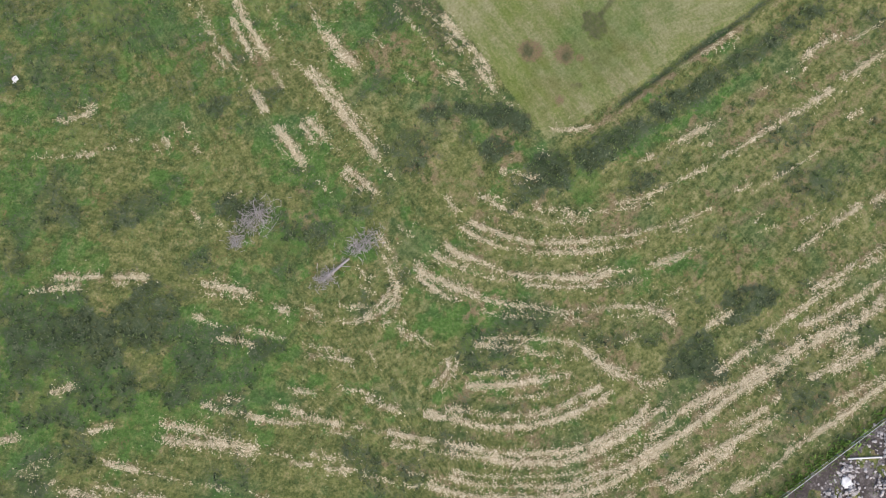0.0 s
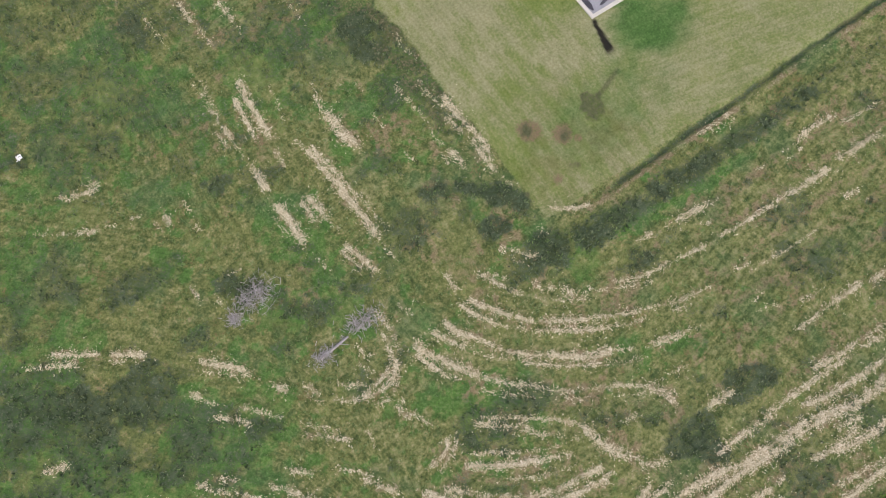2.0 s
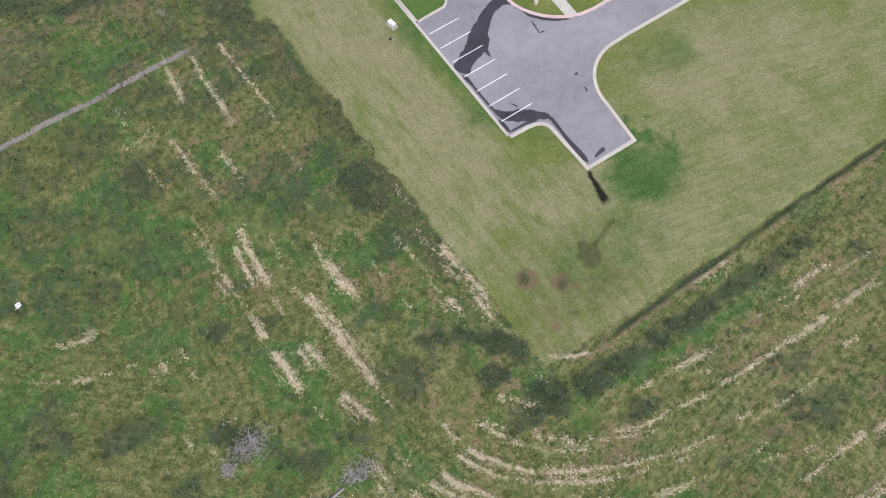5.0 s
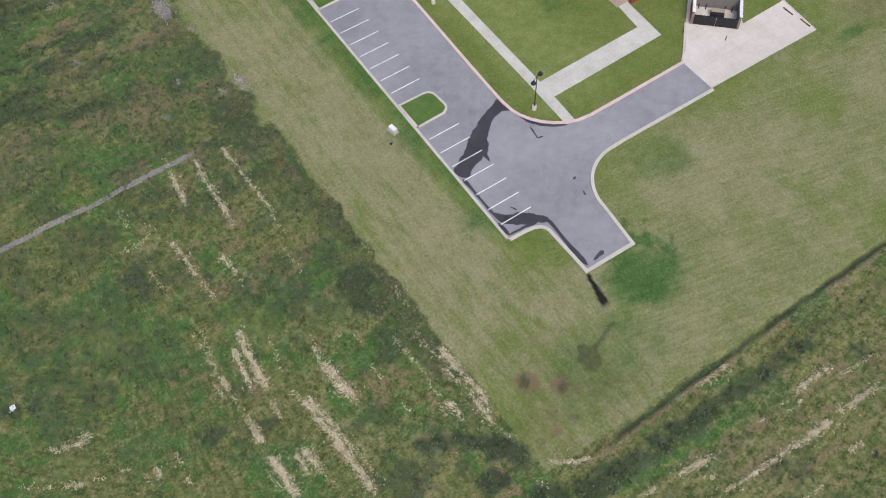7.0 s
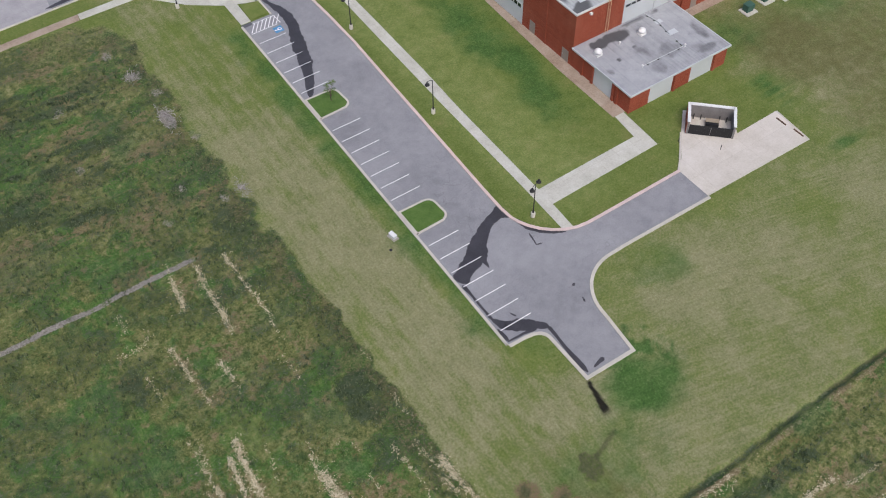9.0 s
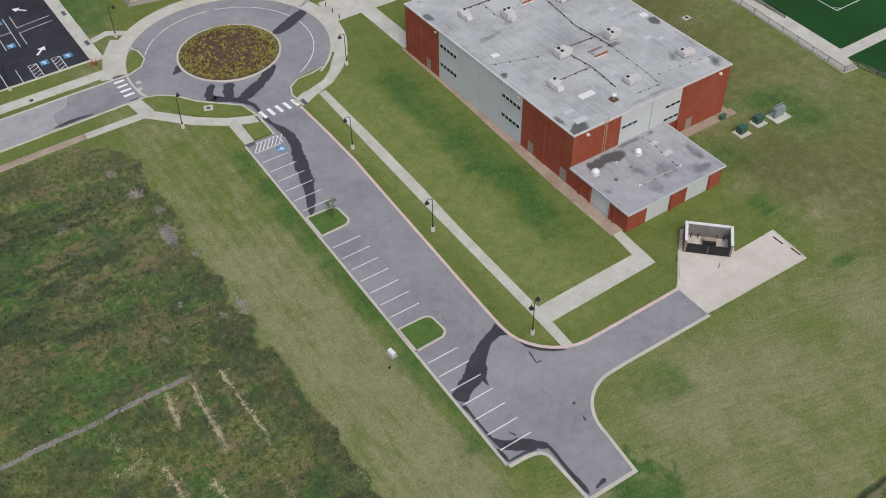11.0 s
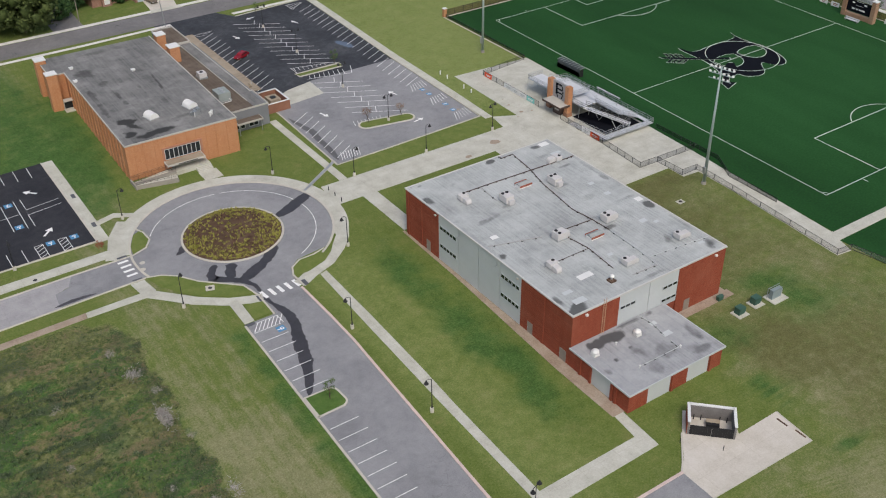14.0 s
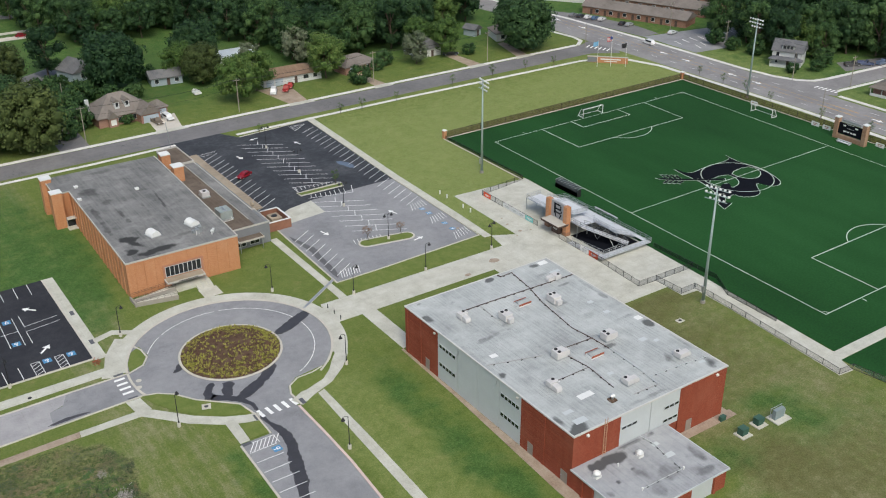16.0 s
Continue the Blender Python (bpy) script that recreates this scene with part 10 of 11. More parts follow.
t = thing("utility_box", pose(40.9, 73.2, 0, 0, 0, 8), "pale utility box on a small pad in the lawn", "utility box")
part("pad", box(-0.45, 0.45, -0.75, 0.75, -0.05, 0.08), GREY_CONC, t)
part("box", box(-0.25, 0.25, -0.5, 0.5, 0.08, 0.6), PANEL, t)
part("lid", box(-0.3, 0.3, -0.55, 0.55, 0.604, 0.65), WHITE, t)
t = thing("utility_box", pose(39.5, 71.5, 0), "small dark valve box in the lawn", "utility box")
part("lid", lathe(bmesh.new(), [(0.2, -0.05), (0.2, 0.12), (0.15, 0.15)], 10), BLACK, t)
for x, y, lab in ((129.6, 110.6, "pale round cover in the lawn"), (20.6, 155.4, "concrete drain box beside the walk")):
    t = thing("drain_cover", pose(x, y, 0), lab, "drain cover", "drain covers")
    part("slab", box(-0.75, 0.75, -0.6, 0.6, -0.05, 0.1), CONCRETE, t)
    part("lid", lathe(bmesh.new(), [(0.36, 0.1), (0.36, 0.125)], 14), BLACK, t)
t = thing("drain_channel", pose(78.0, 159.4, 0, 0, 0, 34), "long steel drain channel crossing the walk", "drain")
part("grate", box(-6.4, 6.4, -0.28, 0.28, 0.02, 0.09), STEEL, t)
for y in (-0.36, 0.29):
    part("edge", box(-6.4, 6.4, y, y + 0.07, 0.0, 0.11), KERB, t)
for k in range(3):
    t = thing("bollard", pose(76.6, 153.2 - 2.6 * k, 0), "short black bollard at the plaza's edge", "bollard", "bollards")
    part("post", lathe(bmesh.new(), [(0.09, 0), (0.09, 0.85), (0.05, 0.95)], 10), BLACK, t)
for y in (186.2, 183.2, 176.4, 173.4):
    t = thing("marker_post", pose(124.9 + 0.6, y, 0), "white marker post in the lawn strip", "marker post", "marker posts")
    part("post", box(-0.12, 0.12, -0.12, 0.12, 0, 0.9), WHITE, t)
    part("cap", box(-0.15, 0.15, -0.15, 0.15, 0.904, 0.96), WHITE, t)
t = thing("flower_shrub", pose(33.2, 159.6, 0), "small red flowering shrub by the car park", "shrub")
part("stems", bar(bmesh.new(), (0, 0, 0), (0, 0, 0.5), 0.05), PIPE_BROWN, t)
for k in range(60):
    b = bmesh.new()
    p = Vector((random.gauss(0, 0.35), random.gauss(0, 0.35), random.uniform(0.15, 0.8)))
    obox(b, Matrix.Translation(p) @ Euler((random.random() * 3, random.random() * 3, 0)).to_matrix().to_4x4(), 0.16, 0.16, 0.02)
    part("flower", b, RUST, t)

# what lies in the meadow: brush, a fallen trunk, a white scrap
def brush(x, y, sx, sy, n, seed, label):
    r = random.Random(seed)
    b_ = thing("brush_pile", pose(x, y, spot(x, y)), label, "brush", "brush piles")
    b = bmesh.new()
    for k in range(n):
        px_, py_ = r.gauss(0, sx * 0.62), r.gauss(0, sy * 0.62)
        a, l = r.uniform(0, math.pi * 2), r.uniform(0.2, 0.75)
        z = r.uniform(0.0, 0.35)
        bar(b, (px_, py_, z), (px_ + math.cos(a) * l, py_ + math.sin(a) * l, z + r.uniform(-0.05, 0.4)), r.uniform(0.01, 0.026), 4)
    tagged(part("brushwood", b, TWIG, b_, "bare grey twigs"), kind="stuff")
TWIG = leafy("dead_twigs", (0.2, 0.185, 0.18), (0.34, 0.32, 0.31), (0.5, 0.47, 0.45))
brush(-1.0, 36.0, 1.8, 1.3, 420, 1, "heap of bare grey dead brush in the meadow")
brush(-3.9, 35.1, 0.6, 0.6, 120, 2, "small heap of grey dead brush in the meadow")
brush(6.6, 27.4, 1.6, 0.8, 320, 3, "heap of pale dead brush beside a fallen trunk")
brush(1.4, 26.6, 1.0, 0.6, 160, 4, "scattered grey dead twigs in the grass")
brush(26.4, 110.6, 0.9, 2.4, 260, 5, "pale dead brush at the meadow's edge")
brush(25.6, 122.0, 0.8, 0.9, 160, 6, "pale dead brush at the meadow's edge")
brush(28.8, 92.0, 0.8, 1.4, 120, 7, "pale dead brush in dark weeds")
l_ = thing("fallen_trunk", pose(1.1, 26.5, spot(1.1, 26.5) + 0.12), "pale weathered fallen tree trunk", "log")
part("trunk", bar(bmesh.new(), (0, 0, 0), (3.6, 0.35, 0.12), 0.19, 9, 0.11), TWIG, l_)
part("branch", bar(bar(bmesh.new(), (2.4, 0.2, 0.1), (3.2, -0.5, 0.35), 0.06, 6, 0.02), (1.4, 0.1, 0.05), (2.0, 0.7, 0.3), 0.05, 6, 0.02), TWIG, l_)
w_ = thing("plastic_scrap", pose(-13.9, 64.3, spot(-13.9, 64.3)), "crumpled white plastic scrap in the weeds", "litter")
b = bmesh.new()
bmesh.ops.create_grid(b, x_segments=6, y_segments=6, size=0.3)
for v in b.verts:
    v.co.z = 0.12 + 0.12 * noise.noise(v.co * 6)
part("sheet", b, WHITE, w_)
b2 = bmesh.new()
for v in range(2):
    obox(b2, pose(-0.4 + 0.3 * v, -0.3, 0.02, 0, 0, 30 * v), 0.15, 0.1, 0.05)
part("shred", b2, WHITE, w_)

# a fenced yard of rubble at the meadow's south-east corner
paved("ground_yard", [(14, -60), (90, -60), (90, -16.8), (14, -16.8)], 0.06, material("yard_soil", ((0.035, 0.03, 0.028), (0.075, 0.065, 0.06), (0.3, 0.28, 0.27)), 0.45, 5, 0.95, bump=0.6, depth=0.06), "dark yard soil strewn with pale rubble", "ground")
fence([(14, -16.5), (60, -16.5)], 1.6, 3.0, STEEL, NET_GREY, "grey chain-link fence of the rubble yard")
r = random.Random(9)
RUBBLE = material("rubble_pale", ((0.3, 0.28, 0.27), (0.42, 0.4, 0.39), (0.6, 0.58, 0.57)), 0.9, 6, 0.9, bump=0.4)
STONES = []
for k in range(4):
    b = bmesh.new()
    bmesh.ops.create_icosphere(b, subdivisions=1, radius=0.6)
    for v in b.verts:
        v.co *= 1 + 0.45 * noise.noise(v.co * 2 + Vector((k * 5, 0, 0)))
    me_ = bpy.data.meshes.new("stone")
    b.to_mesh(me_)
    b.free()
    me_.materials.append(RUBBLE)
    STONES.append(me_)
for k, (x, y, s) in enumerate(((31.4, -19.8, 1.9), (32.4, -18.1, 1.1), (29.7, -19.4, 1.5), (37.4, -18.3, 2.0), (34.4, -21.2, 2.2), (36.4, -20.4, 1.8))):
    t = thing("rubble_heap", pose(x, y, 0.06), "heap of pale broken concrete and stone", "rubble", "rubble heaps")
    for j in range(90):
        d, a, q = abs(r.gauss(0, 0.62)) * s, r.uniform(0, 6.28), r.uniform(0.1, 0.32)
        o_ = new("stone", STONES[j % 4])
        o_.parent = t
        o_.location = (d * math.cos(a), d * math.sin(a), max(0, 0.35 * s - d * 0.4) * r.random())
        o_.rotation_euler = (r.random(), r.random(), r.random() * 6)
        o_.scale = (q, q * r.uniform(0.6, 1.4), q * 0.7)
t = thing("steel_tube", pose(34.55, -18.25, 0.1, 0, 0, -32), "long pale steel tube lying in the yard", "tube")
part("tube", bar(bmesh.new(), (-1.65, 0, 0.1), (1.65, 0, 0.1), 0.1, 8), STEEL, t)
t = thing("white_sack", pose(31.6, -19.0, 0.3), "white crumpled bulk sack on the rubble", "sack")
b = bmesh.new()
bmesh.ops.create_icosphere(b, subdivisions=2, radius=0.55)
for v in b.verts:
    v.co *= 1 + 0.3 * noise.noise(v.co * 3)
    v.co.z = max(v.co.z, -0.3) * 0.6
part("sack", b, WHITE, t)
rng = np.random.default_rng(21)
m_ = 260
ex, ey = rng.uniform(16, 58, m_), -16.3 + rng.normal(0, 0.35, m_)
blades("weeds", ex, ey, np.zeros(m_), rng.uniform(0.3, 0.6, m_), rng.uniform(0.3, 0.8, m_), 0.6, 7, leafy("bright_weeds", (0.06, 0.13, 0.02), (0.13, 0.24, 0.04), (0.22, 0.33, 0.09)), "bright green weeds along the yard fence", "weeds", 22)


# ---- the neighbourhood beyond the street ----
BARK = material("bark_brown", shades((0.1, 0.075, 0.055), 0.25), 2.0, 9, 0.95, bump=0.5)
SIDING = material("siding_white", shades((0.55, 0.56, 0.56), 0.08), 0.5, 6, 0.8)
SIDING_BLUE = material("siding_blue_grey", shades((0.3, 0.36, 0.4), 0.08), 0.5, 6, 0.8)
SHINGLE = roofing("shingles_brown", ((0.125, 0.108, 0.096), (0.18, 0.158, 0.142), (0.235, 0.208, 0.188)), 0.5, 0, 0.3)
SHINGLE_GREY = roofing("shingles_grey", ((0.085, 0.087, 0.095), (0.13, 0.132, 0.14), (0.19, 0.19, 0.195)), 0.5, 0, 0.3)
SHINGLE_TAN = roofing("shingles_tan", ((0.15, 0.1, 0.07), (0.22, 0.15, 0.105), (0.29, 0.21, 0.15)), 0.5, 0, 0.3)
METAL_ROOF = material("metal_roof_pale", shades((0.5, 0.55, 0.58), 0.1), 0.4, 4, 0.4, 0.3)
GARAGE = material("garage_door_blue_grey", shades((0.4, 0.46, 0.52), 0.06), 0.6, 5, 0.6)


def foliage(name, a, b, c):
    """Leaves: trees differ, clumps too, and the leaves of one clump a little."""
    q = Nodes(name)
    each = q.tree.nodes.new("ShaderNodeObjectInfo")
    v = q.calc("ADD", q.calc("MULTIPLY", q.geo.outputs["Random Per Island"], 0.36), q.calc("ADD", q.calc("MULTIPLY", q.noise(0.45, 3), 0.4), q.calc("MULTIPLY", each.outputs["Random"], 0.24)))
    q.bsdf.inputs["Subsurface Weight"].default_value = 0.0
    return q.done(q.ramp(v, (0.3, a), (0.5, b), (0.72, c)), 0.7)


LEAF = foliage("leaves_green", (0.016, 0.043, 0.014), (0.035, 0.08, 0.025), (0.08, 0.138, 0.044))
LEAF_DARK = foliage("leaves_dark_green", (0.01, 0.031, 0.012), (0.023, 0.056, 0.02), (0.052, 0.1, 0.034))
LEAF_LIGHT = foliage("leaves_yellow_green", (0.036, 0.075, 0.018), (0.07, 0.125, 0.028), (0.135, 0.19, 0.052))
LEAF_GREY = foliage("leaves_grey_green", (0.06, 0.08, 0.045), (0.11, 0.135, 0.08), (0.18, 0.2, 0.13))
LEAF_RUSSET = foliage("leaves_russet", (0.14, 0.085, 0.055), (0.23, 0.15, 0.1), (0.32, 0.24, 0.16))
LEAF_OLIVE = foliage("leaves_olive_green", (0.026, 0.04, 0.012), (0.046, 0.068, 0.019), (0.085, 0.112, 0.034))


def tree(name, h, r, seed, leaf, label, clumps=44, leaves=74, size=0.35, group="trees", crown_from=0.1):
    """A tapered trunk with limbs and a ragged crown of many leaves in clumps; the first stands at the origin."""
    g_ = np.random.default_rng(seed)
    t_ = thing(name, pose(0, 0, 0), label, "tree", group)
    k = bmesh.new()
    p0 = Vector((0, 0, -0.2))
    for i in range(5):
        p1 = Vector((g_.normal(0, 0.02) * h, g_.normal(0, 0.02) * h, h * 0.8 * (i + 1) / 5))
        bar(k, p0, p1, 0.02 * h * (1 - i * 0.18), 7, 0.02 * h * (1 - (i + 1) * 0.18))
        p0 = p1
    part("trunk", k, BARK, t_)
    centres = []
    for i in range(clumps):
        a = g_.uniform(0, 2 * math.pi)
        u = g_.uniform(-0.95, 0.95)
        rad = math.sqrt(max(0.0, 1 - u * u * 0.9)) * g_.uniform(0.6, 0.92)
        bulge = 1 + 0.22 * math.sin(3 * a + seed) * g_.uniform(0.4, 1)
        lo = h * crown_from
        centres.append((r * rad * bulge * math.cos(a), r * rad * bulge * math.sin(a), lo + (h - lo) * (0.5 + 0.46 * u) * g_.uniform(0.9, 1.04)))
    small = name == "sapling"
    l_ = bmesh.new()
    for c in centres[:5 if small else 12]:
        ends = (0, 0, max(h * 0.22, c[2] * 0.55)), Vector(c) * 0.85 + Vector((0, 0, c[2] * 0.12))
        if small:
            part("limb", bar(bmesh.new(), *ends, 0.012 * h, 5, 0.004 * h), BARK, t_)
        else:
            bar(l_, *ends, 0.012 * h, 5, 0.004 * h)
    if small:
        l_.free()
    else:
        part("branching", l_, BARK, t_)
    c = np.repeat(np.array(centres), leaves, 0)
    n = len(c)
    d = g_.normal(0, 1, (n, 3))
    d /= np.linalg.norm(d, axis=1)[:, None]
    d[:, 2] = np.where(d[:, 2] < -0.45, -d[:, 2], d[:, 2])
    cu = g_.uniform(0.26, 0.42, clumps) * r
    cr = np.repeat(cu, leaves)[:, None]
    p = c + d * cr * g_.uniform(0.78, 1.06, (n, 1))
    nrm = d + g_.normal(0, 0.38, (n, 3)) + np.array([0, 0, 0.2])
    nrm /= np.linalg.norm(nrm, axis=1)[:, None]
    ref = g_.normal(0, 1, (n, 3))
    u = np.cross(nrm, ref)
    u /= np.linalg.norm(u, axis=1)[:, None]
    v = np.cross(nrm, u)
    s = g_.uniform(0.5, 1.2, (n, 1)) * size * (r / 5) ** 0.5
    co = np.stack([p - u * s, p - v * s * 0.6, p + u * s, p + v * s * 0.6], 1).reshape(-1, 3)
    # an added leaf-coloured block in each clump closes the crown and stands for shade
    cube = np.array([(x, y, z) for z in (-1, 1) for y in (-1, 1) for x in (-1, 1)]) * (0.1 if small else 0.4)
    heart = (np.array(centres)[:, None, :] + cube[None] * cu[:, None, None]).reshape(-1, 3)
    faces = (np.arange(clumps)[:, None, None] * 8 + np.array([(0, 2, 3, 1), (4, 5, 7, 6), (0, 1, 5, 4), (2, 6, 7, 3), (0, 4, 6, 2), (1, 3, 7, 5)])[None]).reshape(-1, 4) + 4 * n
    me_ = fill_mesh(bpy.data.meshes.new("crown"), np.concatenate([co, heart]), np.concatenate([np.arange(4 * n).reshape(-1, 4), faces]))
    me_.materials.append(leaf)
    o_ = new("crown", me_)
    o_.parent = t_
    return t_


def place_tree(src, x, y, s, a, label="", sz=None):
    """Moves the first tree of a kind to its place, or sets a copy of it there."""
    m = pose(x, y, 0, 0, 0, a) @ Matrix.Diagonal((s, s, sz or s, 1))
    if not src.get("used"):
        src["used"] = 1
        src.matrix_world = m
        t = src
    else:
        t = copy_thing(src, pose(x, y, 0, 0, 0, a))
        t.scale = (s, s, sz or s)
    return tagged(t, label) if label else t


WOOD = [tree("tree", 15, 5.6, 101, LEAF, "broad green tree at the edge of the woods"), tree("tree", 16, 5.2, 102, LEAF_DARK, "tall dark green tree in the woods"), tree("tree", 14, 6.0, 103, LEAF, "broad green tree in the woods"), tree("tree", 15, 5.4, 104, LEAF_DARK, "dark green tree in the woods"), tree("tree", 13, 5.2, 105, LEAF_LIGHT, "yellow-green tree at the edge of the woods")]
OAK = tree("tree", 16, 8.6, 110, LEAF_DARK, "large spreading dark green tree behind the houses", 100, 84, 0.38)
MAPLE = tree("tree", 17, 8.0, 111, LEAF_OLIVE, "large rounded olive-green tree by the street", 100, 84, 0.38)
ELM = tree("tree", 14, 5.6, 112, LEAF_LIGHT, "rounded yellow-green tree in a front garden", 60, 76, 0.34)
ASH = tree("tree", 11, 4.0, 113, LEAF_GREY, "pale grey-green tree in a front garden", 44, 40, 0.45)
SAPLING = tree("sapling", 3.2, 1.0, 114, LEAF_LIGHT, "young staked tree with a thin crown", 16, 26, 0.2, "saplings", 0.4)
SAPLING_RED = tree("sapling", 4.0, 1.2, 115, LEAF_RUSSET, "young tree with russet leaves on a parking island", 18, 26, 0.2, "saplings", 0.4)
BUSH = tree("bush", 4.0, 2.6, 116, LEAF, "rounded green bush by a house", 30, 36, 0.35, "bushes", 0.05)

for x, y, s, a in ((86.5, 314, 1.06, 20), (221, 274, 1.12, 140), (47, 293, 1.0, 70), (119, 324, 0.92, 200), (232, 292, 0.9, 33)):
    place_tree(OAK, x, y, s, a)
for x, y, s, a in ((51.0, 272.6, 1.05, 10), (55.4, 327, 0.9, 60), (38, 277, 0.95, 100), (41, 300, 1.0, 200), (112, 303, 0.72, 50), (30, 292, 1.0, 20)):
    place_tree(MAPLE, x, y, s, a)
for x, y, s, a in ((114, 279, 1.0, 0), (147.5, 285, 1.06, 70), (123, 286, 0.95, 160), (194, 284.5, 0.95, 200), (188, 292, 0.9, 20), (108, 311, 0.9, 240)):
    place_tree(ELM, x, y, s, a)
for x, y, s, a in ((180.5, 281.5, 1.0, 0), (147, 305, 1.15, 40), (130, 306, 0.9, 80)):
    place_tree(ASH, x, y, s, a)
for x, y, s, a in ((73, 339, 1.05, 10),):
    place_tree(WOOD[1], x, y, s, a, "tall narrow dark tree on a lawn", 1.1)
for k, (x, y) in enumerate(((249.4, 217), (248.4, 206), (247.6, 196), (247.0, 186), (246.2, 167), (246.0, 151), (107, 249.6), (134, 251.2), (141, 250.6), (154, 252), (177, 254.9), (193, 255), (207, 255.2), (217, 252.6), (107.5, 206.2))):
    place_tree(SAPLING, x, y, 1.0 + 0.25 * (k % 3) * 0.5, 40 * k)
t = place_tree(SAPLING, 47.6, 100.2, 1.15, 15, "young bushy tree on a parking island")
for x, y, s in ((97.9, 173.9, 1.0), (105.6, 172.6, 0.85)):
    place_tree(SAPLING_RED, x, y, s, 30 * s)
for k, (x, y, s) in enumerate(((79.5, 279.6, 0.7), (77.6, 281.2, 0.5), (62, 277, 1.2), (58, 283, 1.3), (82, 302, 1.3), (76, 309, 1.5), (70, 300, 1.4), (88, 300, 1.2), (70, 325, 1.0), (74, 327, 0.8), (153.8, 273.4, 1.4), (202, 280.5, 0.9), (166, 283, 0.9), (66.6, 283.4, 1.7), (65.2, 296.0, 1.8), (68.5, 304.5, 1.7), (66.5, 318.0, 1.6), (68.9, 296.4, 1.5), (290, 199.4, 1.0), (276, 201, 0.8), (295, 203, 1.2), (99, 318, 1.1), (171, 287, 1.2), (65, 290, 1.2), (224, 284, 0.6), (284, 198, 0.9), (52, 285, 1.2), (282, 240, 1.3), (281, 231, 1.1), (283, 222, 1.2), (289, 217, 1.1))):
    place_tree(BUSH, x, y, s, 37 * k)
# the woods: ragged rows of trees, thinning towards the lawns
r = random.Random(77)
EDGE = ((60, 478), (80, 446), (83, 374), (108, 366), (124, 368), (137, 366), (141, 322), (150, 303), (165, 300), (183, 298), (205, 310), (220, 313), (240, 326), (262, 344))
def edge_y(x):
    for (x0, y0), (x1, y1) in zip(EDGE, EDGE[1:]):
        if x0 <= x <= x1:
            return y0 + (y1 - y0) * (x - x0) / (x1 - x0)
    return 1e9
stand = []
for i in range(60, 262, 8):
    for j in range(296, 490, 8):
        x, y = i + r.uniform(-3, 3), j + r.uniform(-3, 3)
        if y < edge_y(x) or y > 500 - 0.62 * (x - 60) or (x > 236 and y < 350):
            continue
        stand.append((y - edge_y(x), x, y, r.choice((0, 1, 1, 2, 3, 3, 4) if y < edge_y(x) + 14 else (0, 1, 2, 3, 3, 0, 4))))
for i in range(283, 425, 8):
    for j in range(140, 262, 8):
        x, y = i + r.uniform(-3, 3), j + r.uniform(-3, 3)
        lim = 306 if y > 246 else 286 if y > 218 else 296 if y > 201 else 313 if y > 186 else 9e9 if y > 170 else 312
        if x < lim or x > 420:
            continue
        stand.append((x - lim, x, y, r.choice((0, 0, 1, 2, 3, 4))))
stand.sort()
for depth, x, y, k in stand[:225]:
    place_tree(WOOD[k], x, y, r.uniform(0.8, 1.2), r.uniform(0, 360))
# deeper in, where no tree can be told from the next, the crowns are one canopy
src = []
for t_ in WOOD:
    c_ = [o for o in t_.children if o.name.startswith("crown")][0].data
    v_ = np.empty(len(c_.vertices) * 3, dtype=np.float32)
    c_.vertices.foreach_get("co", v_)
    src.append(v_.reshape(-1, 4, 3)[::2])
bits = []
for depth, x, y, k in stand[225:]:
    a, s = r.uniform(0, 2 * math.pi), r.uniform(0.8, 1.2)
    q = src[k].reshape(-1, 3) * s
    bits.append(np.stack([q[:, 0] * math.cos(a) - q[:, 1] * math.sin(a) + x, q[:, 0] * math.sin(a) + q[:, 1] * math.cos(a) + y, q[:, 2]], -1))
bits = np.concatenate(bits)
me_ = fill_mesh(bpy.data.meshes.new("woods"), bits, np.arange(len(bits)).reshape(-1, 4))
me_.materials.append(LEAF_DARK)
tagged(new("woods", me_), "dense green canopy deep in the woods", "woods", kind="stuff")


def hip_roof(x0, x1, y0, y1, z, rise, over=0.5, gable=False, axis=0):
    """A hipped or gabled roof with a little thickness."""
    b = bmesh.new()
    x0, x1, y0, y1 = x0 - over, x1 + over, y0 - over, y1 + over
    w = min(x1 - x0, y1 - y0) / 2
    if axis == 0:
        e = 0 if gable else w
        ridge = [(x0 + e, (y0 + y1) / 2), (x1 - e, (y0 + y1) / 2)]
    else:
        e = 0 if gable else w
        ridge = [((x0 + x1) / 2, y0 + e), ((x0 + x1) / 2, y1 - e)]
    lo = [b.verts.new((x, y, z)) for x, y in ((x0, y0), (x1, y0), (x1, y1), (x0, y1))]
    un = [b.verts.new((x, y, z - 0.18)) for x, y in ((x0, y0), (x1, y0), (x1, y1), (x0, y1))]
    a, c = [b.verts.new((x, y, z + rise)) for x, y in ridge]
    if axis == 0:
        fs = ((lo[0], lo[1], c, a), (lo[2], lo[3], a, c), (lo[1], lo[2], c), (lo[3], lo[0], a))
    else:
        fs = ((lo[1], lo[2], c, a), (lo[3], lo[0], a, c), (lo[0], lo[1], a), (lo[2], lo[3], c))
    for q in fs:
        b.faces.new(q)
    for i in range(4):
        b.faces.new((un[i], un[(i + 1) % 4], lo[(i + 1) % 4], lo[i]))
    b.faces.new(un[::-1])
    bmesh.ops.recalc_face_normals(b, faces=b.faces)
    return b


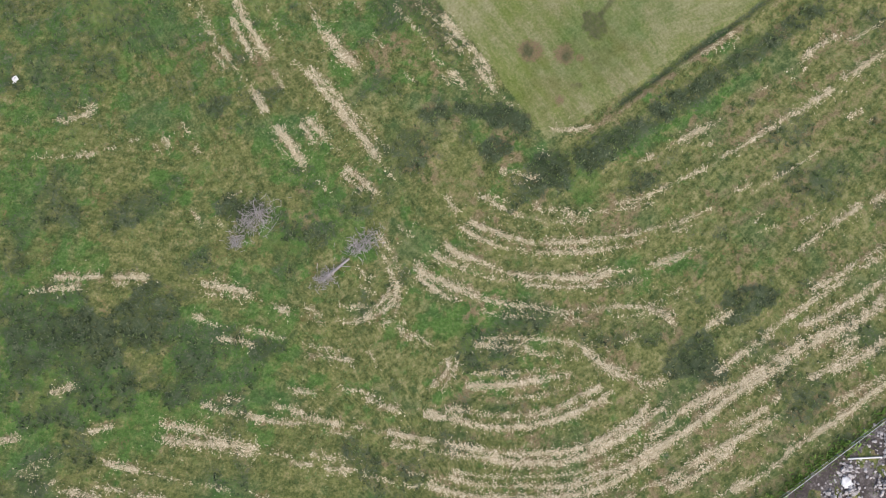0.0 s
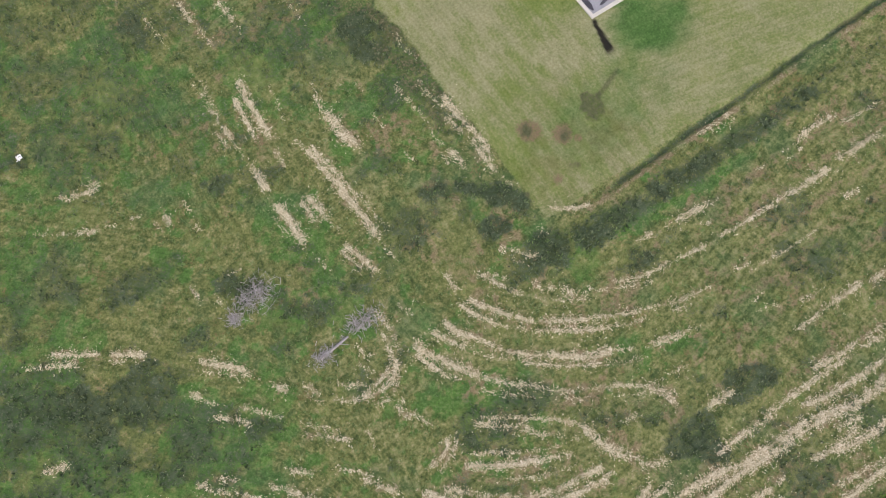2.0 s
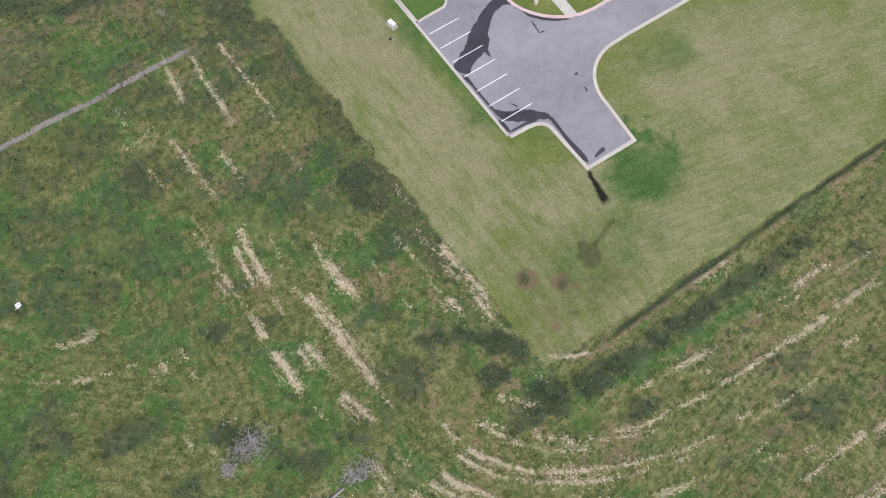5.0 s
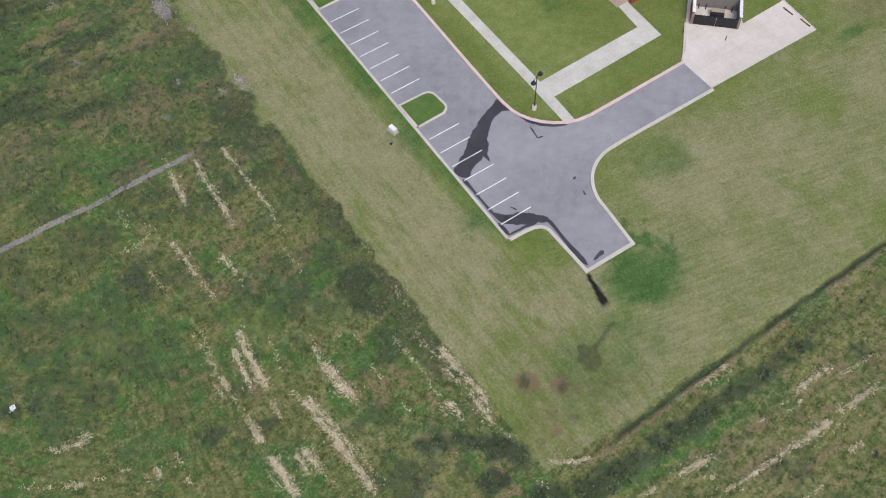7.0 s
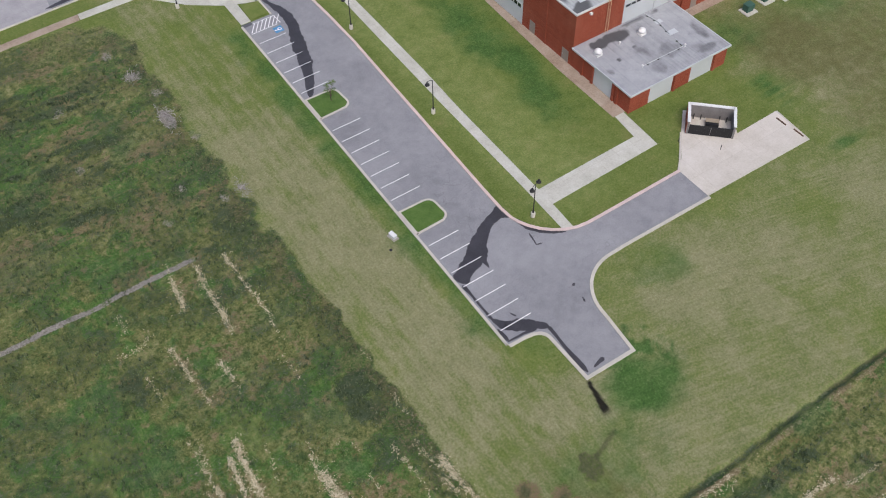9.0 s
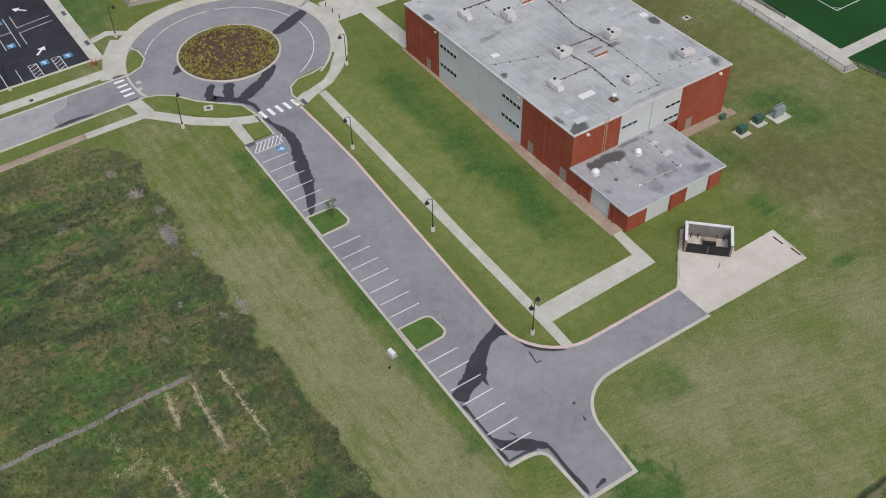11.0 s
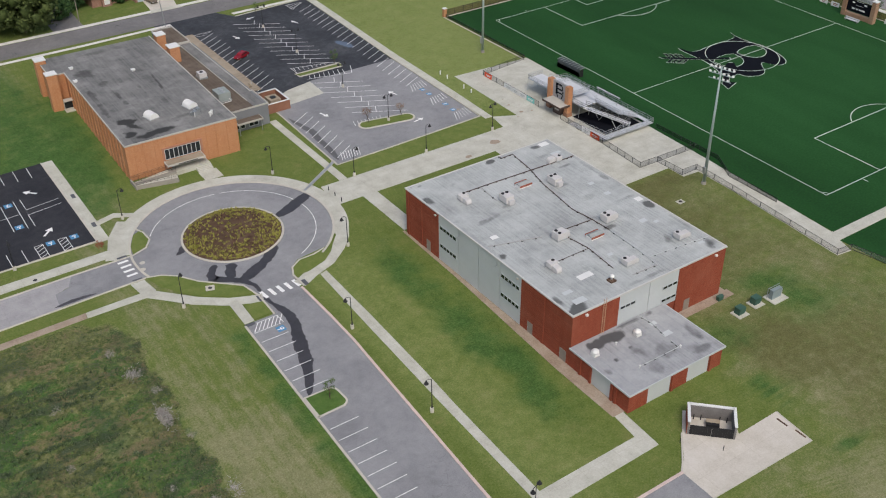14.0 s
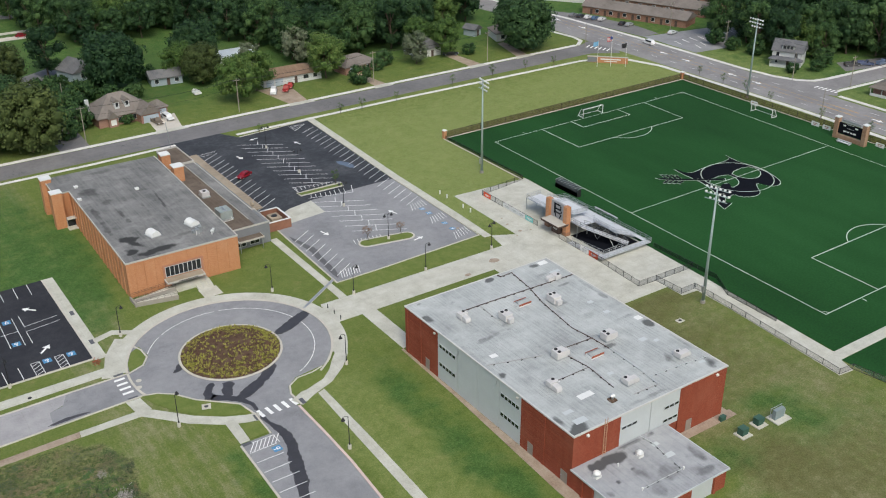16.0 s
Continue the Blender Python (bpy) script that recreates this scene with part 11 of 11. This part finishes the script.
def house(m, w, d, h, rise, wall, roof, label, gable=False, axis=0, doors=(), windows=(), chimney=None, porch=False):
    """A house: walls, roof, door, windows and garage doors on its front, which faces -y."""
    o = thing("house", m, label, "house", "houses")
    part("wall", box(-w / 2, w / 2, -d / 2, d / 2, -0.2, h), wall, o)
    part("roof", hip_roof(-w / 2, w / 2, -d / 2, d / 2, h + 0.02, rise, 0.5, gable, axis), roof, o)
    if gable:
        b = bmesh.new()
        for s in (-1, 1):
            if axis == 0:
                q = [(s * w / 2, -d / 2, h), (s * w / 2, d / 2, h), (s * w / 2, 0, h + rise * 0.9)]
            else:
                q = [(-w / 2, s * d / 2, h), (w / 2, s * d / 2, h), (0, s * d / 2, h + rise * 0.9)]
            b.faces.new([b.verts.new(p) for p in q])
        part("gable", b, wall, o)
    for x, ww in doors:
        part("garage_door" if ww > 1.5 else "door", box(x - ww / 2, x + ww / 2, -d / 2 - 0.06, -d / 2 - 0.003, 0, 2.2), GARAGE if ww > 1.5 else PIPE_BROWN, o)
    for x, z, ww, hh in windows:
        f_ = part("window", box(x - ww / 2 - 0.1, x + ww / 2 + 0.1, -d / 2 - 0.05, -d / 2 - 0.003, z - 0.1, z + hh + 0.1), WHITE, o, "white window frame")
        part("pane", box(x - ww / 2, x + ww / 2, -d / 2 - 0.08, -d / 2 - 0.053, z, z + hh), GLASS, f_)
    if chimney:
        cx, cy, ch = chimney
        part("chimney", box(cx - 0.5, cx + 0.5, cy - 0.4, cy + 0.4, 0, ch), SIDING, o, "pale chimney")
    if porch:
        part("porch_roof", hip_roof(-w / 2 - 0.5, w / 2 + 0.5, -d / 2 - 2.4, -d / 2 - 0.02, 2.7, 0.9, 0.2), roof, o)
        for k in range(5):
            part("porch_post", box(-w / 2 + k * w / 4 - 0.1, -w / 2 + k * w / 4 + 0.1, -d / 2 - 2.2, -d / 2 - 2.0, 0, 2.7), SIDING, o)
        part("porch_wall", box(-w / 2, w / 2, -d / 2 - 2.2, -d / 2 - 2.1, 0, 0.9), SIDING, o)
    return o


BRICK_ROW = brickwork("brick_row", ((0.23, 0.115, 0.08), (0.3, 0.155, 0.11), (0.37, 0.24, 0.19)))
BRICK_PINK = brickwork("brick_house", ((0.26, 0.13, 0.1), (0.34, 0.19, 0.15), (0.4, 0.28, 0.23)))
h1 = house(pose(79.0, 286.2, 0, 0, 0, 4), 16.0, 11.6, 2.9, 5.0, BRICK_PINK, SHINGLE, "brick house with a brown hipped roof and two dormers", doors=((1.0, 1.1),), windows=((-1.6, 0.8, 1.2, 1.4), (2.6, 0.8, 1.0, 1.4)), chimney=(-8.2, 1.6, 6.8))
for x in (-1.6, 1.4):
    dm = part("dormer", box(x - 0.7, x + 0.7, -4.5, -0.6, 4.2, 6.4), SIDING, h1, "white dormer")
    part("dormer_roof", hip_roof(x - 0.7, x + 0.7, -4.5, -0.6, 6.42, 0.8, 0.15, True, 1), SHINGLE, dm)
    part("pane", box(x - 0.35, x + 0.35, -4.56, -4.503, 5.0, 6.1), GLASS, dm)
part("gable_wing", box(-5.4, -2.8, -7.0, -5.803, -0.1, 2.8), BRICK_PINK, h1)
part("gable_roof", hip_roof(-5.4, -2.8, -7.0, -3.8, 2.82, 1.8, 0.3, True, 1), SHINGLE, h1)
part("bay_window", box(-4.9, -3.3, -7.08, -7.003, 0.6, 2.2), WHITE, h1)
g1 = part("garage_wing", box(3.2, 9.0, -9.4, -5.803, -0.1, 2.8), BRICK_PINK, h1, "brick garage wing")
part("garage_roof", hip_roof(3.2, 9.0, -9.4, -3.0, 2.82, 2.6, 0.4, True, 1), SHINGLE, h1)
part("garage_door", box(3.8, 8.4, -9.48, -9.403, 0, 2.2), GARAGE, g1, "blue-grey garage door")
part("garage_wing", box(9.1, 12.6, -6.4, -1.0, -0.1, 2.7), BRICK_PINK, h1)
part("garage_roof", hip_roof(9.1, 12.6, -6.4, -1.0, 2.72, 1.8, 0.4), SHINGLE, h1)
part("garage_door", box(9.6, 12.2, -6.48, -6.403, 0, 2.2), GARAGE, h1, "blue-grey garage door")
house(pose(81.6, 333.5, 0, 0, 0, 20), 11, 9, 3.2, 3.0, SIDING_BLUE, SHINGLE_GREY, "grey-blue house with a dark gabled roof", True, 1, ((2.0, 1.0),), ((-2.0, 1.0, 1.2, 1.4),))
house(pose(102.6, 311.5, 0, 0, 0, -8), 10, 6.5, 2.6, 1.9, SIDING_BLUE, SHINGLE_GREY, "small pale blue-grey house with a dark roof behind a lawn", True, 0, ((0.5, 1.0),), ((-3.2, 0.9, 1.2, 1.2), (3.2, 0.9, 1.2, 1.2)))
house(pose(130, 320.5, 0, 0, 0, -4), 15, 8, 3.0, 1.6, SIDING, METAL_ROOF, "long shed with a pale metal roof", True, 0)
house(pose(136.5, 291.0, 0, 0, 0, -3), 20, 9, 2.7, 2.0, SIDING, SHINGLE_TAN, "low ranch house with a tan shingle roof", False, 0, ((-8.0, 2.6), (-4.8, 2.6), (1.0, 1.0)), ((4.5, 0.9, 1.8, 1.3), (7.8, 0.9, 1.4, 1.3)))
house(pose(160, 289, 0, 0, 0, 5), 13, 10, 2.7, 2.6, BRICK_PINK, SHINGLE, "brown-roofed brick house behind a lawn", False, 0, ((0.6, 1.0), (-3.4, 2.6)), ((2.4, 0.8, 1.2, 1.4), (4.6, 0.8, 1.4, 1.4)))
house(pose(189, 291, 0, 0, 0, 0), 9, 10, 3.0, 3.4, SIDING, SHINGLE_GREY, "white house half hidden by trees", True, 1, ((1.0, 1.0),), ((-2.2, 0.9, 1.4, 1.4),))
house(pose(218, 301, 0, 0, 0, 20), 4.2, 5, 2.6, 1.5, SIDING_BLUE, SHINGLE_GREY, "small pale blue garden shed", True, 1, ((0, 1.2),))
house(pose(226.5, 290.5, 0, 0, 0, -18), 12, 9, 2.9, 3.0, SIDING, SHINGLE, "white house with a hipped brown roof", False, 0, ((0.5, 1.0),), ((-3.4, 0.9, 1.4, 1.4), (3.4, 0.9, 1.4, 1.4)))
h2 = house(pose(283.8, 209.0, 0, 0, 0, -63), 9.6, 7.5, 5.0, 3.2, SIDING, SHINGLE_GREY, "old white two-storey house with a porch", True, 0, ((0.6, 1.0),), ((-3, 3.3, 1.0, 1.3), (3, 3.3, 1.0, 1.3), (-3, 0.9, 1.0, 1.4)), porch=True)
dm = part("dormer", box(-2.0, 2.0, -3.2, -0.6, 5.2, 7.0), SIDING, h2, "wide white dormer")
part("dormer_roof", hip_roof(-2.0, 2.0, -3.4, 0.6, 7.02, 0.8, 0.3), SHINGLE_GREY, dm)
for k in range(3):
    part("pane", box(-1.6 + 1.15 * k, -0.7 + 1.15 * k, -3.26, -3.203, 5.7, 6.7), GLASS, dm)
house(pose(284.5, 166.5, 0, 0, 0, -80), 14, 9, 2.8, 2.4, BRICK_PINK, SHINGLE, "low house with a brown roof and white porch", False, 0, ((0, 1.0),), ((3, 0.9, 1.4, 1.3),), (4.0, 0, 4.6), True)
for x, y, a, ln, lab in ((286.0, 283.5, -69, 44, "long brick apartment row with a grey shingle roof"), (303.0, 291.0, -69, 46, "long brick apartment row with a grey shingle roof"), (322.0, 300.0, -69, 46, "long brick apartment row with a grey shingle roof")):
    o = house(pose(x, y, 0, 0, 0, a), ln, 9.5, 3.0, 2.4, BRICK_ROW, SHINGLE, lab, True, 0, [(-ln / 2 + 4 + 6 * k, 1.0) for k in range(7)], [(-ln / 2 + 6.5 + 6 * k, 0.9, 1.4, 1.3) for k in range(6)])
house(pose(284, 324, 0, 0, 0, -55), 22, 10, 3.4, 1.6, SIDING, METAL_ROOF, "white low building beyond the avenue", True, 0)

# drives, lanes and yards
for pts, mat, lab in (([(84.0, 267.8), (91.5, 267.8), (94.0, 281.0), (85.0, 278.5)], CONCRETE_BIG, "concrete drive of the brick house"), ([(126.0, 268.0), (132.0, 268.0), (134.0, 286.0), (123.5, 286.0)], WALK_WARM, "wide brown concrete drive with parked cars"), ([(156.4, 268.0), (160.6, 268.0), (159.0, 284.0), (156.0, 284.0)], WALK_WARM, "brown concrete drive"), ([(193.6, 268.0), (198.6, 268.0), (197.6, 284.0), (194.0, 284.0)], WALK_WARM, "gravel drive under trees"), ([(213.6, 268.0), (218.4, 268.0), (221.5, 286.0), (218.5, 286.0)], WALK_WARM, "brown concrete drive"),
                      ([(57.0, 267.0), (65.0, 267.0), (66.0, 300.0), (70.0, 335.0), (84.0, 350.0), (84.0, 354.0), (64.0, 343.0), (58.0, 300.0)], ASPHALT_MID, "worn lane between the houses"), ([(62, 403.5), (86, 402.5), (86, 406), (62, 407)], CONCRETE, "pale concrete walk of the back street"), ([(64, 394), (84, 393), (85, 398), (64, 399.5)], CONCRETE_BIG, "pale concrete drive of the back street"), ([(50, 434), (96, 425), (97, 432), (50, 442)], ASPHALT_MID, "grey back street"),
                      ([(268.0, 262.0), (272.5, 262.0), (276.0, 262.0), (277.0, 276.0), (272, 300.0), (262.6, 318), (259, 318), (264.5, 290)], ASPHALT_MID, "parking strip before the apartments"), ([(268.0, 236.0), (282.0, 234.0), (306.0, 247.0), (304.0, 256.0), (268.0, 262.0)], ASPHALT, "small grey car park across the avenue"), ([(292, 192), (312, 187.5), (318, 194), (298, 200)], ASPHALT_MID, "grey gravel yard with parked cars")):
    paved("road", pts, 0.014, mat, lab)
for x0, x1 in ((84.2, 91.6), (126.0, 132.2), (156.2, 160.8), (193.4, 198.8), (213.4, 218.6)):
    paved("pavement", [(x0 - 1.2, 266.3), (x1 + 1.2, 266.3), (x1, 268.6), (x0, 268.6)], 0.09, CONCRETE, "pale concrete apron of a drive", "pavement")
bm = bmesh.new()
for k in range(8):
    mark(bm, 272 + 4 * k, 246.6, 273 + 4 * k, 251.0, 0.3, 0.022)
    mark(bm, 274 + 4 * k, 239.0 + 1.4 * k, 275.4 + 4 * k, 243.0 + 1.4 * k, 0.3, 0.022)
part("line_markings", bm, PAINT, avenue, "white bay lines of the small car park")


def car(m, colour, label, kind="car"):
    """A parked car: lower body, cabin with glass, wheels, lamps and bumpers."""
    c = thing("car", m, label, "car", "cars")
    paint = material("car_paint_" + kind, colour, 1, 4, 0.25, 0, 0, spec=0.5)
    ln, w, h = {"car": (4.5, 1.8, 1.45), "van": (5.1, 1.95, 1.85), "pickup": (5.5, 1.95, 1.8)}[kind]
    def loft(sec):
        b = bmesh.new()
        rows = []
        for y, hw, z0, z1 in sec:
            rows.append([b.verts.new(p) for p in ((-hw, y, z0), (hw, y, z0), (hw, y, z1), (-hw, y, z1))])
        for p, q in zip(rows, rows[1:]):
            for i in range(4):
                b.faces.new((p[i], p[(i + 1) % 4], q[(i + 1) % 4], q[i]))
        b.faces.new(rows[0][::-1])
        b.faces.new(rows[-1])
        bmesh.ops.recalc_face_normals(b, faces=b.faces)
        bmesh.ops.bevel(b, geom=b.edges[:], offset=0.06, segments=2, affect="EDGES")
        return b
    L, Wd = ln / 2, w / 2
    part("body", loft([(-L, Wd * 0.86, 0.4, 0.75), (-L + 0.3, Wd, 0.3, 0.85), (-L * 0.4, Wd, 0.28, 0.95), (L * 0.6, Wd, 0.28, 0.98), (L - 0.15, Wd * 0.97, 0.32, 0.95), (L, Wd * 0.9, 0.4, 0.8)]), paint, c, smooth=False)
    y0, y1 = {"car": (-L * 0.45, L * 0.8), "van": (-L * 0.62, L * 0.95), "pickup": (-L * 0.45, L * 0.12)}[kind]
    part("cabin", loft([(y0, Wd * 0.88, 0.9, 1.0), (y0 + 0.6, Wd * 0.8, 0.9, h - 0.04), (y1 - 0.55, Wd * 0.8, 0.9, h), (y1, Wd * 0.86, 0.9, 1.02)]), paint, c)
    part("windscreen", obox(bmesh.new(), pose(0, y0 + 0.26, 1.0) @ pose(0, 0, 0, -52, 0, 0), Wd * 1.55, 0.03, 0.62), GLASS, c)
    part("rear_window", obox(bmesh.new(), pose(0, y1 - 0.22, 1.02) @ pose(0, 0, 0, 52, 0, 0), Wd * 1.5, 0.03, 0.55), GLASS, c)
    for s in (-1, 1):
        part("side_window", box(*sorted((s * Wd * 0.85, s * Wd * 0.9)), y0 + 0.55, y1 - 0.5, 1.05, h - 0.2), GLASS, c)
        for y in (-L + 0.85, L - 0.9):
            wb = bar(bmesh.new(), (s * (Wd - 0.2), y, 0.33), (s * (Wd + 0.02), y, 0.33), 0.33, 14)
            wh = part("wheel", wb, RUBBER, c, "black tyre")
            part("rim", bar(bmesh.new(), (s * (Wd + 0.021), y, 0.33), (s * (Wd + 0.035), y, 0.33), 0.2, 10), STEEL, wh, "steel rim")
        part("headlight", obox(bmesh.new(), pose(s * Wd * 0.68, -L + 0.03, 0.62), 0.3, 0.12, 0.14), WHITE, c)
        part("tail_light", obox(bmesh.new(), pose(s * Wd * 0.72, L - 0.02, 0.68), 0.25, 0.1, 0.16), RUST, c)
    if kind == "pickup":
        for s in (-1, 1):
            part("bed_side", box(*sorted((s * (Wd - 0.1), s * Wd)), L * 0.14, L - 0.05, 0.95, 1.25), paint, c)
        part("tailgate", box(-Wd + 0.1, Wd - 0.1, L - 0.12, L - 0.04, 0.95, 1.25), paint, c)
    return c


car(pose(90.6, 223.4, 0.03, 0, 0, -62), (0.22, 0.012, 0.02), "dark red car parked in the sealed car park")
car(pose(86.6, 275.4, 0.02, 0, 0, 8), (0.16, 0.13, 0.1), "dull brown pickup on the concrete drive", "pickup")
car(pose(90.4, 276.8, 0.02, 0, 0, 8), (0.7, 0.7, 0.7), "white van on the concrete drive", "van")
car(pose(126.4, 280.6, 0.02, 0, 0, -30), (0.66, 0.67, 0.68), "white car on a drive", "van")
car(pose(131.0, 281.0, 0.02, 0, 0, -35), (0.3, 0.03, 0.025), "red pickup on a drive", "pickup")
car(pose(133.4, 283.0, 0.02, 0, 0, -35), (0.35, 0.05, 0.04), "faded red car on a drive")
car(pose(196.0, 283.6, 0.02, 0, 0, 60), (0.03, 0.035, 0.04), "black pickup under trees", "pickup")
car(pose(262.4, 253.4, 0.03, 0, 0, 176), (0.72, 0.72, 0.72), "white car driving lane on the avenue", "van")
car(pose(279.6, 258.6, 0.02, 0, 0, 100), (0.55, 0.57, 0.58), "silver car in the small car park")
car(pose(78.4, 396.4, 0.02, 0, 0, 84), (0.2, 0.01, 0.02), "dark red car on the back street")
for k, (x, y, col) in enumerate(((273.6, 279.0, (0.04, 0.04, 0.045)), (274.6, 276.4, (0.3, 0.31, 0.32)), (271.6, 288.6, (0.5, 0.5, 0.52)), (270.6, 291.4, (0.1, 0.16, 0.26)), (269.4, 294.2, (0.62, 0.62, 0.63)), (268.2, 297.2, (0.05, 0.05, 0.055)), (266.8, 300.2, (0.2, 0.2, 0.21)))):
    car(pose(x, y, 0.02, 0, 0, 108), col, "parked car before the brick apartments")
for x, y, a, col in ((299.0, 194.6, 60, (0.08, 0.08, 0.085)), (303.4, 192.6, 40, (0.1, 0.12, 0.2)), (309.0, 190.0, 90, (0.12, 0.16, 0.24))):
    car(pose(x, y, 0.02, 0, 0, a), col, "dark car parked in a dirt yard", "pickup")
s = thing("boat_trailer", pose(106.2, 294.0, 0), "small white covered boat on a lawn", "boat")
b = bmesh.new()
prism(b, [(-1.0, -2.0), (1.0, -2.0), (1.0, 1.2), (0, 2.4), (-1.0, 1.2)], 0.4, 1.0)
part("hull", b, WHITE, s)
part("cover", prism(bmesh.new(), [(-0.8, -1.8), (0.8, -1.8), (0.8, 1.0), (0, 2.0), (-0.8, 1.0)], 1.004, 1.3), SIDING, s)
for k in (-1, 1):
    part("wheel", bar(bmesh.new(), (k * 0.8, -0.6, 0.3), (k * 1.0, -0.6, 0.3), 0.3, 12), RUBBER, s)

# poles and wires
def utility_pole(x, y, h, label, arm=True, lean=0.0):
    p_ = thing("utility_pole", pose(x, y, 0, lean, 0, 0), label, "utility pole", "utility poles")
    part("pole", bar(bmesh.new(), (0, 0, -0.2), (0, 0, h), 0.15, 8, 0.1), POLE, p_)
    if arm:
        part("crossarm", box(-1.1, 1.1, -0.07, 0.07, h - 0.7, h - 0.55), POLE, p_)
        for k in (-1, 0, 1):
            part("insulator", lathe(bmesh.new(), [(0.05, h - 0.55), (0.08, h - 0.4), (0.03, h - 0.3)], 6, (k * 0.95, 0, 0)), STEEL, p_)
    return p_
POLE = material("pole_weathered_wood", shades((0.28, 0.25, 0.21), 0.2), 1, 6, 0.9)
spots = [(-60, 271.6), (65.0, 271.6), (110.2, 270.3), (157.8, 272.0), (202.2, 270.2)]
for x, y in spots:
    utility_pole(x, y, 10.4, "weathered wooden utility pole by the street", True)
for x, y, h, lab in ((241.4, 264.0, 8.5, "wooden pole at the street corner"), (270.4, 196.4, 9.0, "leaning wooden pole across the avenue"), (278.2, 180.4, 10.4, "wooden utility pole at the side street"), (281.0, 234.0, 10.0, "wooden utility pole by the trees"), (283.0, 263.0, 10.5, "wooden utility pole by the apartments"), (67.6, 301.0, 9.0, "wooden pole between the houses"), (245.6, 166.8, 9.0, "wooden pole by the avenue")):
    utility_pole(x, y, h, lab, h > 9.5)
def wire(a, b, sag=1.0):
    p_ = thing("power_line", pose(*a), "thin dark overhead power line", "cable", "power lines")
    k = bmesh.new()
    pts = [Vector(a).lerp(Vector(b), i / 10) - Vector((0, 0, sag * 4 * (i / 10) * (1 - i / 10))) for i in range(11)]
    off = ((0, 0, 0.032), (0.023, 0.023, -0.02), (-0.023, -0.023, -0.02))
    rings = [[k.verts.new(p + Vector(o)) for o in off] for p in pts]
    for u, v in zip(rings, rings[1:]):
        for i in range(3):
            k.faces.new((u[i], u[(i + 1) % 3], v[(i + 1) % 3], v[i]))
    k.faces.new(rings[0][::-1])
    k.faces.new(rings[-1])
    bmesh.ops.recalc_face_normals(k, faces=k.faces)
    wpart("wire", k, RUBBER, p_)
for (x0, y0), (x1, y1) in zip(spots, spots[1:]):
    for dx in (-0.95, 0.95):
        wire((x0, y0 + dx * 0.2, 10.1), (x1, y1 + dx * 0.2, 10.1), 1.2)
    wire((x0, y0, 7.8), (x1, y1, 7.8), 1.4)
for a, b in (((283.0, 263.0, 10.2), (281.0, 234.0, 9.7)), ((281.0, 234.0, 9.7), (278.2, 180.4, 10.1)), ((281.0, 234.0, 8.6), (278.2, 180.4, 9.0)), ((278.2, 180.4, 10.1), (330.0, 176.0, 9.8)), ((278.2, 180.4, 10.1), (276.0, 120.0, 10.0))):
    wire(a, b, 1.3)
l_ = thing("street_light", pose(82.6, 253.6, 0, 0, 0, 0), "slim steel street light by the street", "street lamp")
part("pole", bar(bmesh.new(), (0, 0, 0), (-0.6, 0.3, 9.2), 0.1, 8, 0.06), STEEL, l_)
part("arm", bar(bmesh.new(), (-0.6, 0.3, 9.2), (-0.7, 2.2, 9.5), 0.05), STEEL, l_)
part("lamp", obox(bmesh.new(), pose(-0.7, 2.4, 9.4), 0.3, 0.7, 0.15), WHITE, l_)

# brick sign wall and flags at the street corner
sw = thing("sign_wall", pose(234.4, 244.8, 0, 0, 0, -46), "long low brick sign wall at the corner", "sign")
part("wall", box(-6.8, 6.8, -0.35, 0.35, -0.1, 2.0), BRICK_ORANGE, sw)
part("cap", box(-6.9, 6.9, -0.42, 0.42, 2.004, 2.15), COPING, sw)
part("panel", box(-6.8, -3.6, -0.42, -0.353, 0.2, 1.9), GREY_WALL, sw, "grey end panel")
part("letter_bars", bx(bx(bmesh.new(), -2.4, 4.4, -0.38, -0.353, 1.1, 1.5), -1.2, 3.2, -0.38, -0.353, 0.5, 0.75), WHITE, sw)
for x, y, h, cols, lab in ((228.2, 243.2, 9.0, ((0.2, 0.4, 0.6),), "flagpole with a pale blue flag"), (232.4, 241.2, 10.4, ((0.5, 0.06, 0.06), (0.65, 0.65, 0.65), (0.04, 0.07, 0.22)), "flagpole with a red and white striped flag"), (236.0, 237.8, 8.4, ((0.03, 0.03, 0.035),), "flagpole with a black flag")):
    f_ = thing("flagpole", pose(x, y, 0), lab, "flagpole", "flagpoles")
    part("pole", bar(bmesh.new(), (0, 0, 0), (0, 0, h), 0.07, 8, 0.04), WHITE, f_)
    part("finial", lathe(bmesh.new(), [(0.03, h), (0.09, h + 0.08), (0.03, h + 0.16)], 8), COPING, f_)
    rows = 7 if len(cols) > 1 else 1
    for k in range(rows):
        b = bmesh.new()
        z1, z0 = h - 0.2 - 1.5 * k / rows, h - 0.2 - 1.5 * (k + 1) / rows
        n = 8
        top = [b.verts.new((-0.06 - 2.4 * i / n, 0.18 * math.sin(i * 1.3), z1 - 0.06 * i / n)) for i in range(n + 1)]
        bot = [b.verts.new((-0.06 - 2.4 * i / n, 0.18 * math.sin(i * 1.3), z0 - 0.06 * i / n)) for i in range(n + 1)]
        for i in range(n):
            b.faces.new((top[i], top[i + 1], bot[i + 1], bot[i]))
        part("flag_stripe" if rows > 1 else "flag", b, material("flag_cloth", shades(cols[k % 2 if rows > 1 else 0], 0.1), 1, 5, 0.8), f_)
    if rows > 1:
        part("canton", box(-1.05, -0.06, -0.25, 0.25, h - 1.0, h - 0.2), material("flag_blue", shades(cols[2], 0.1), 1, 5, 0.8), f_)
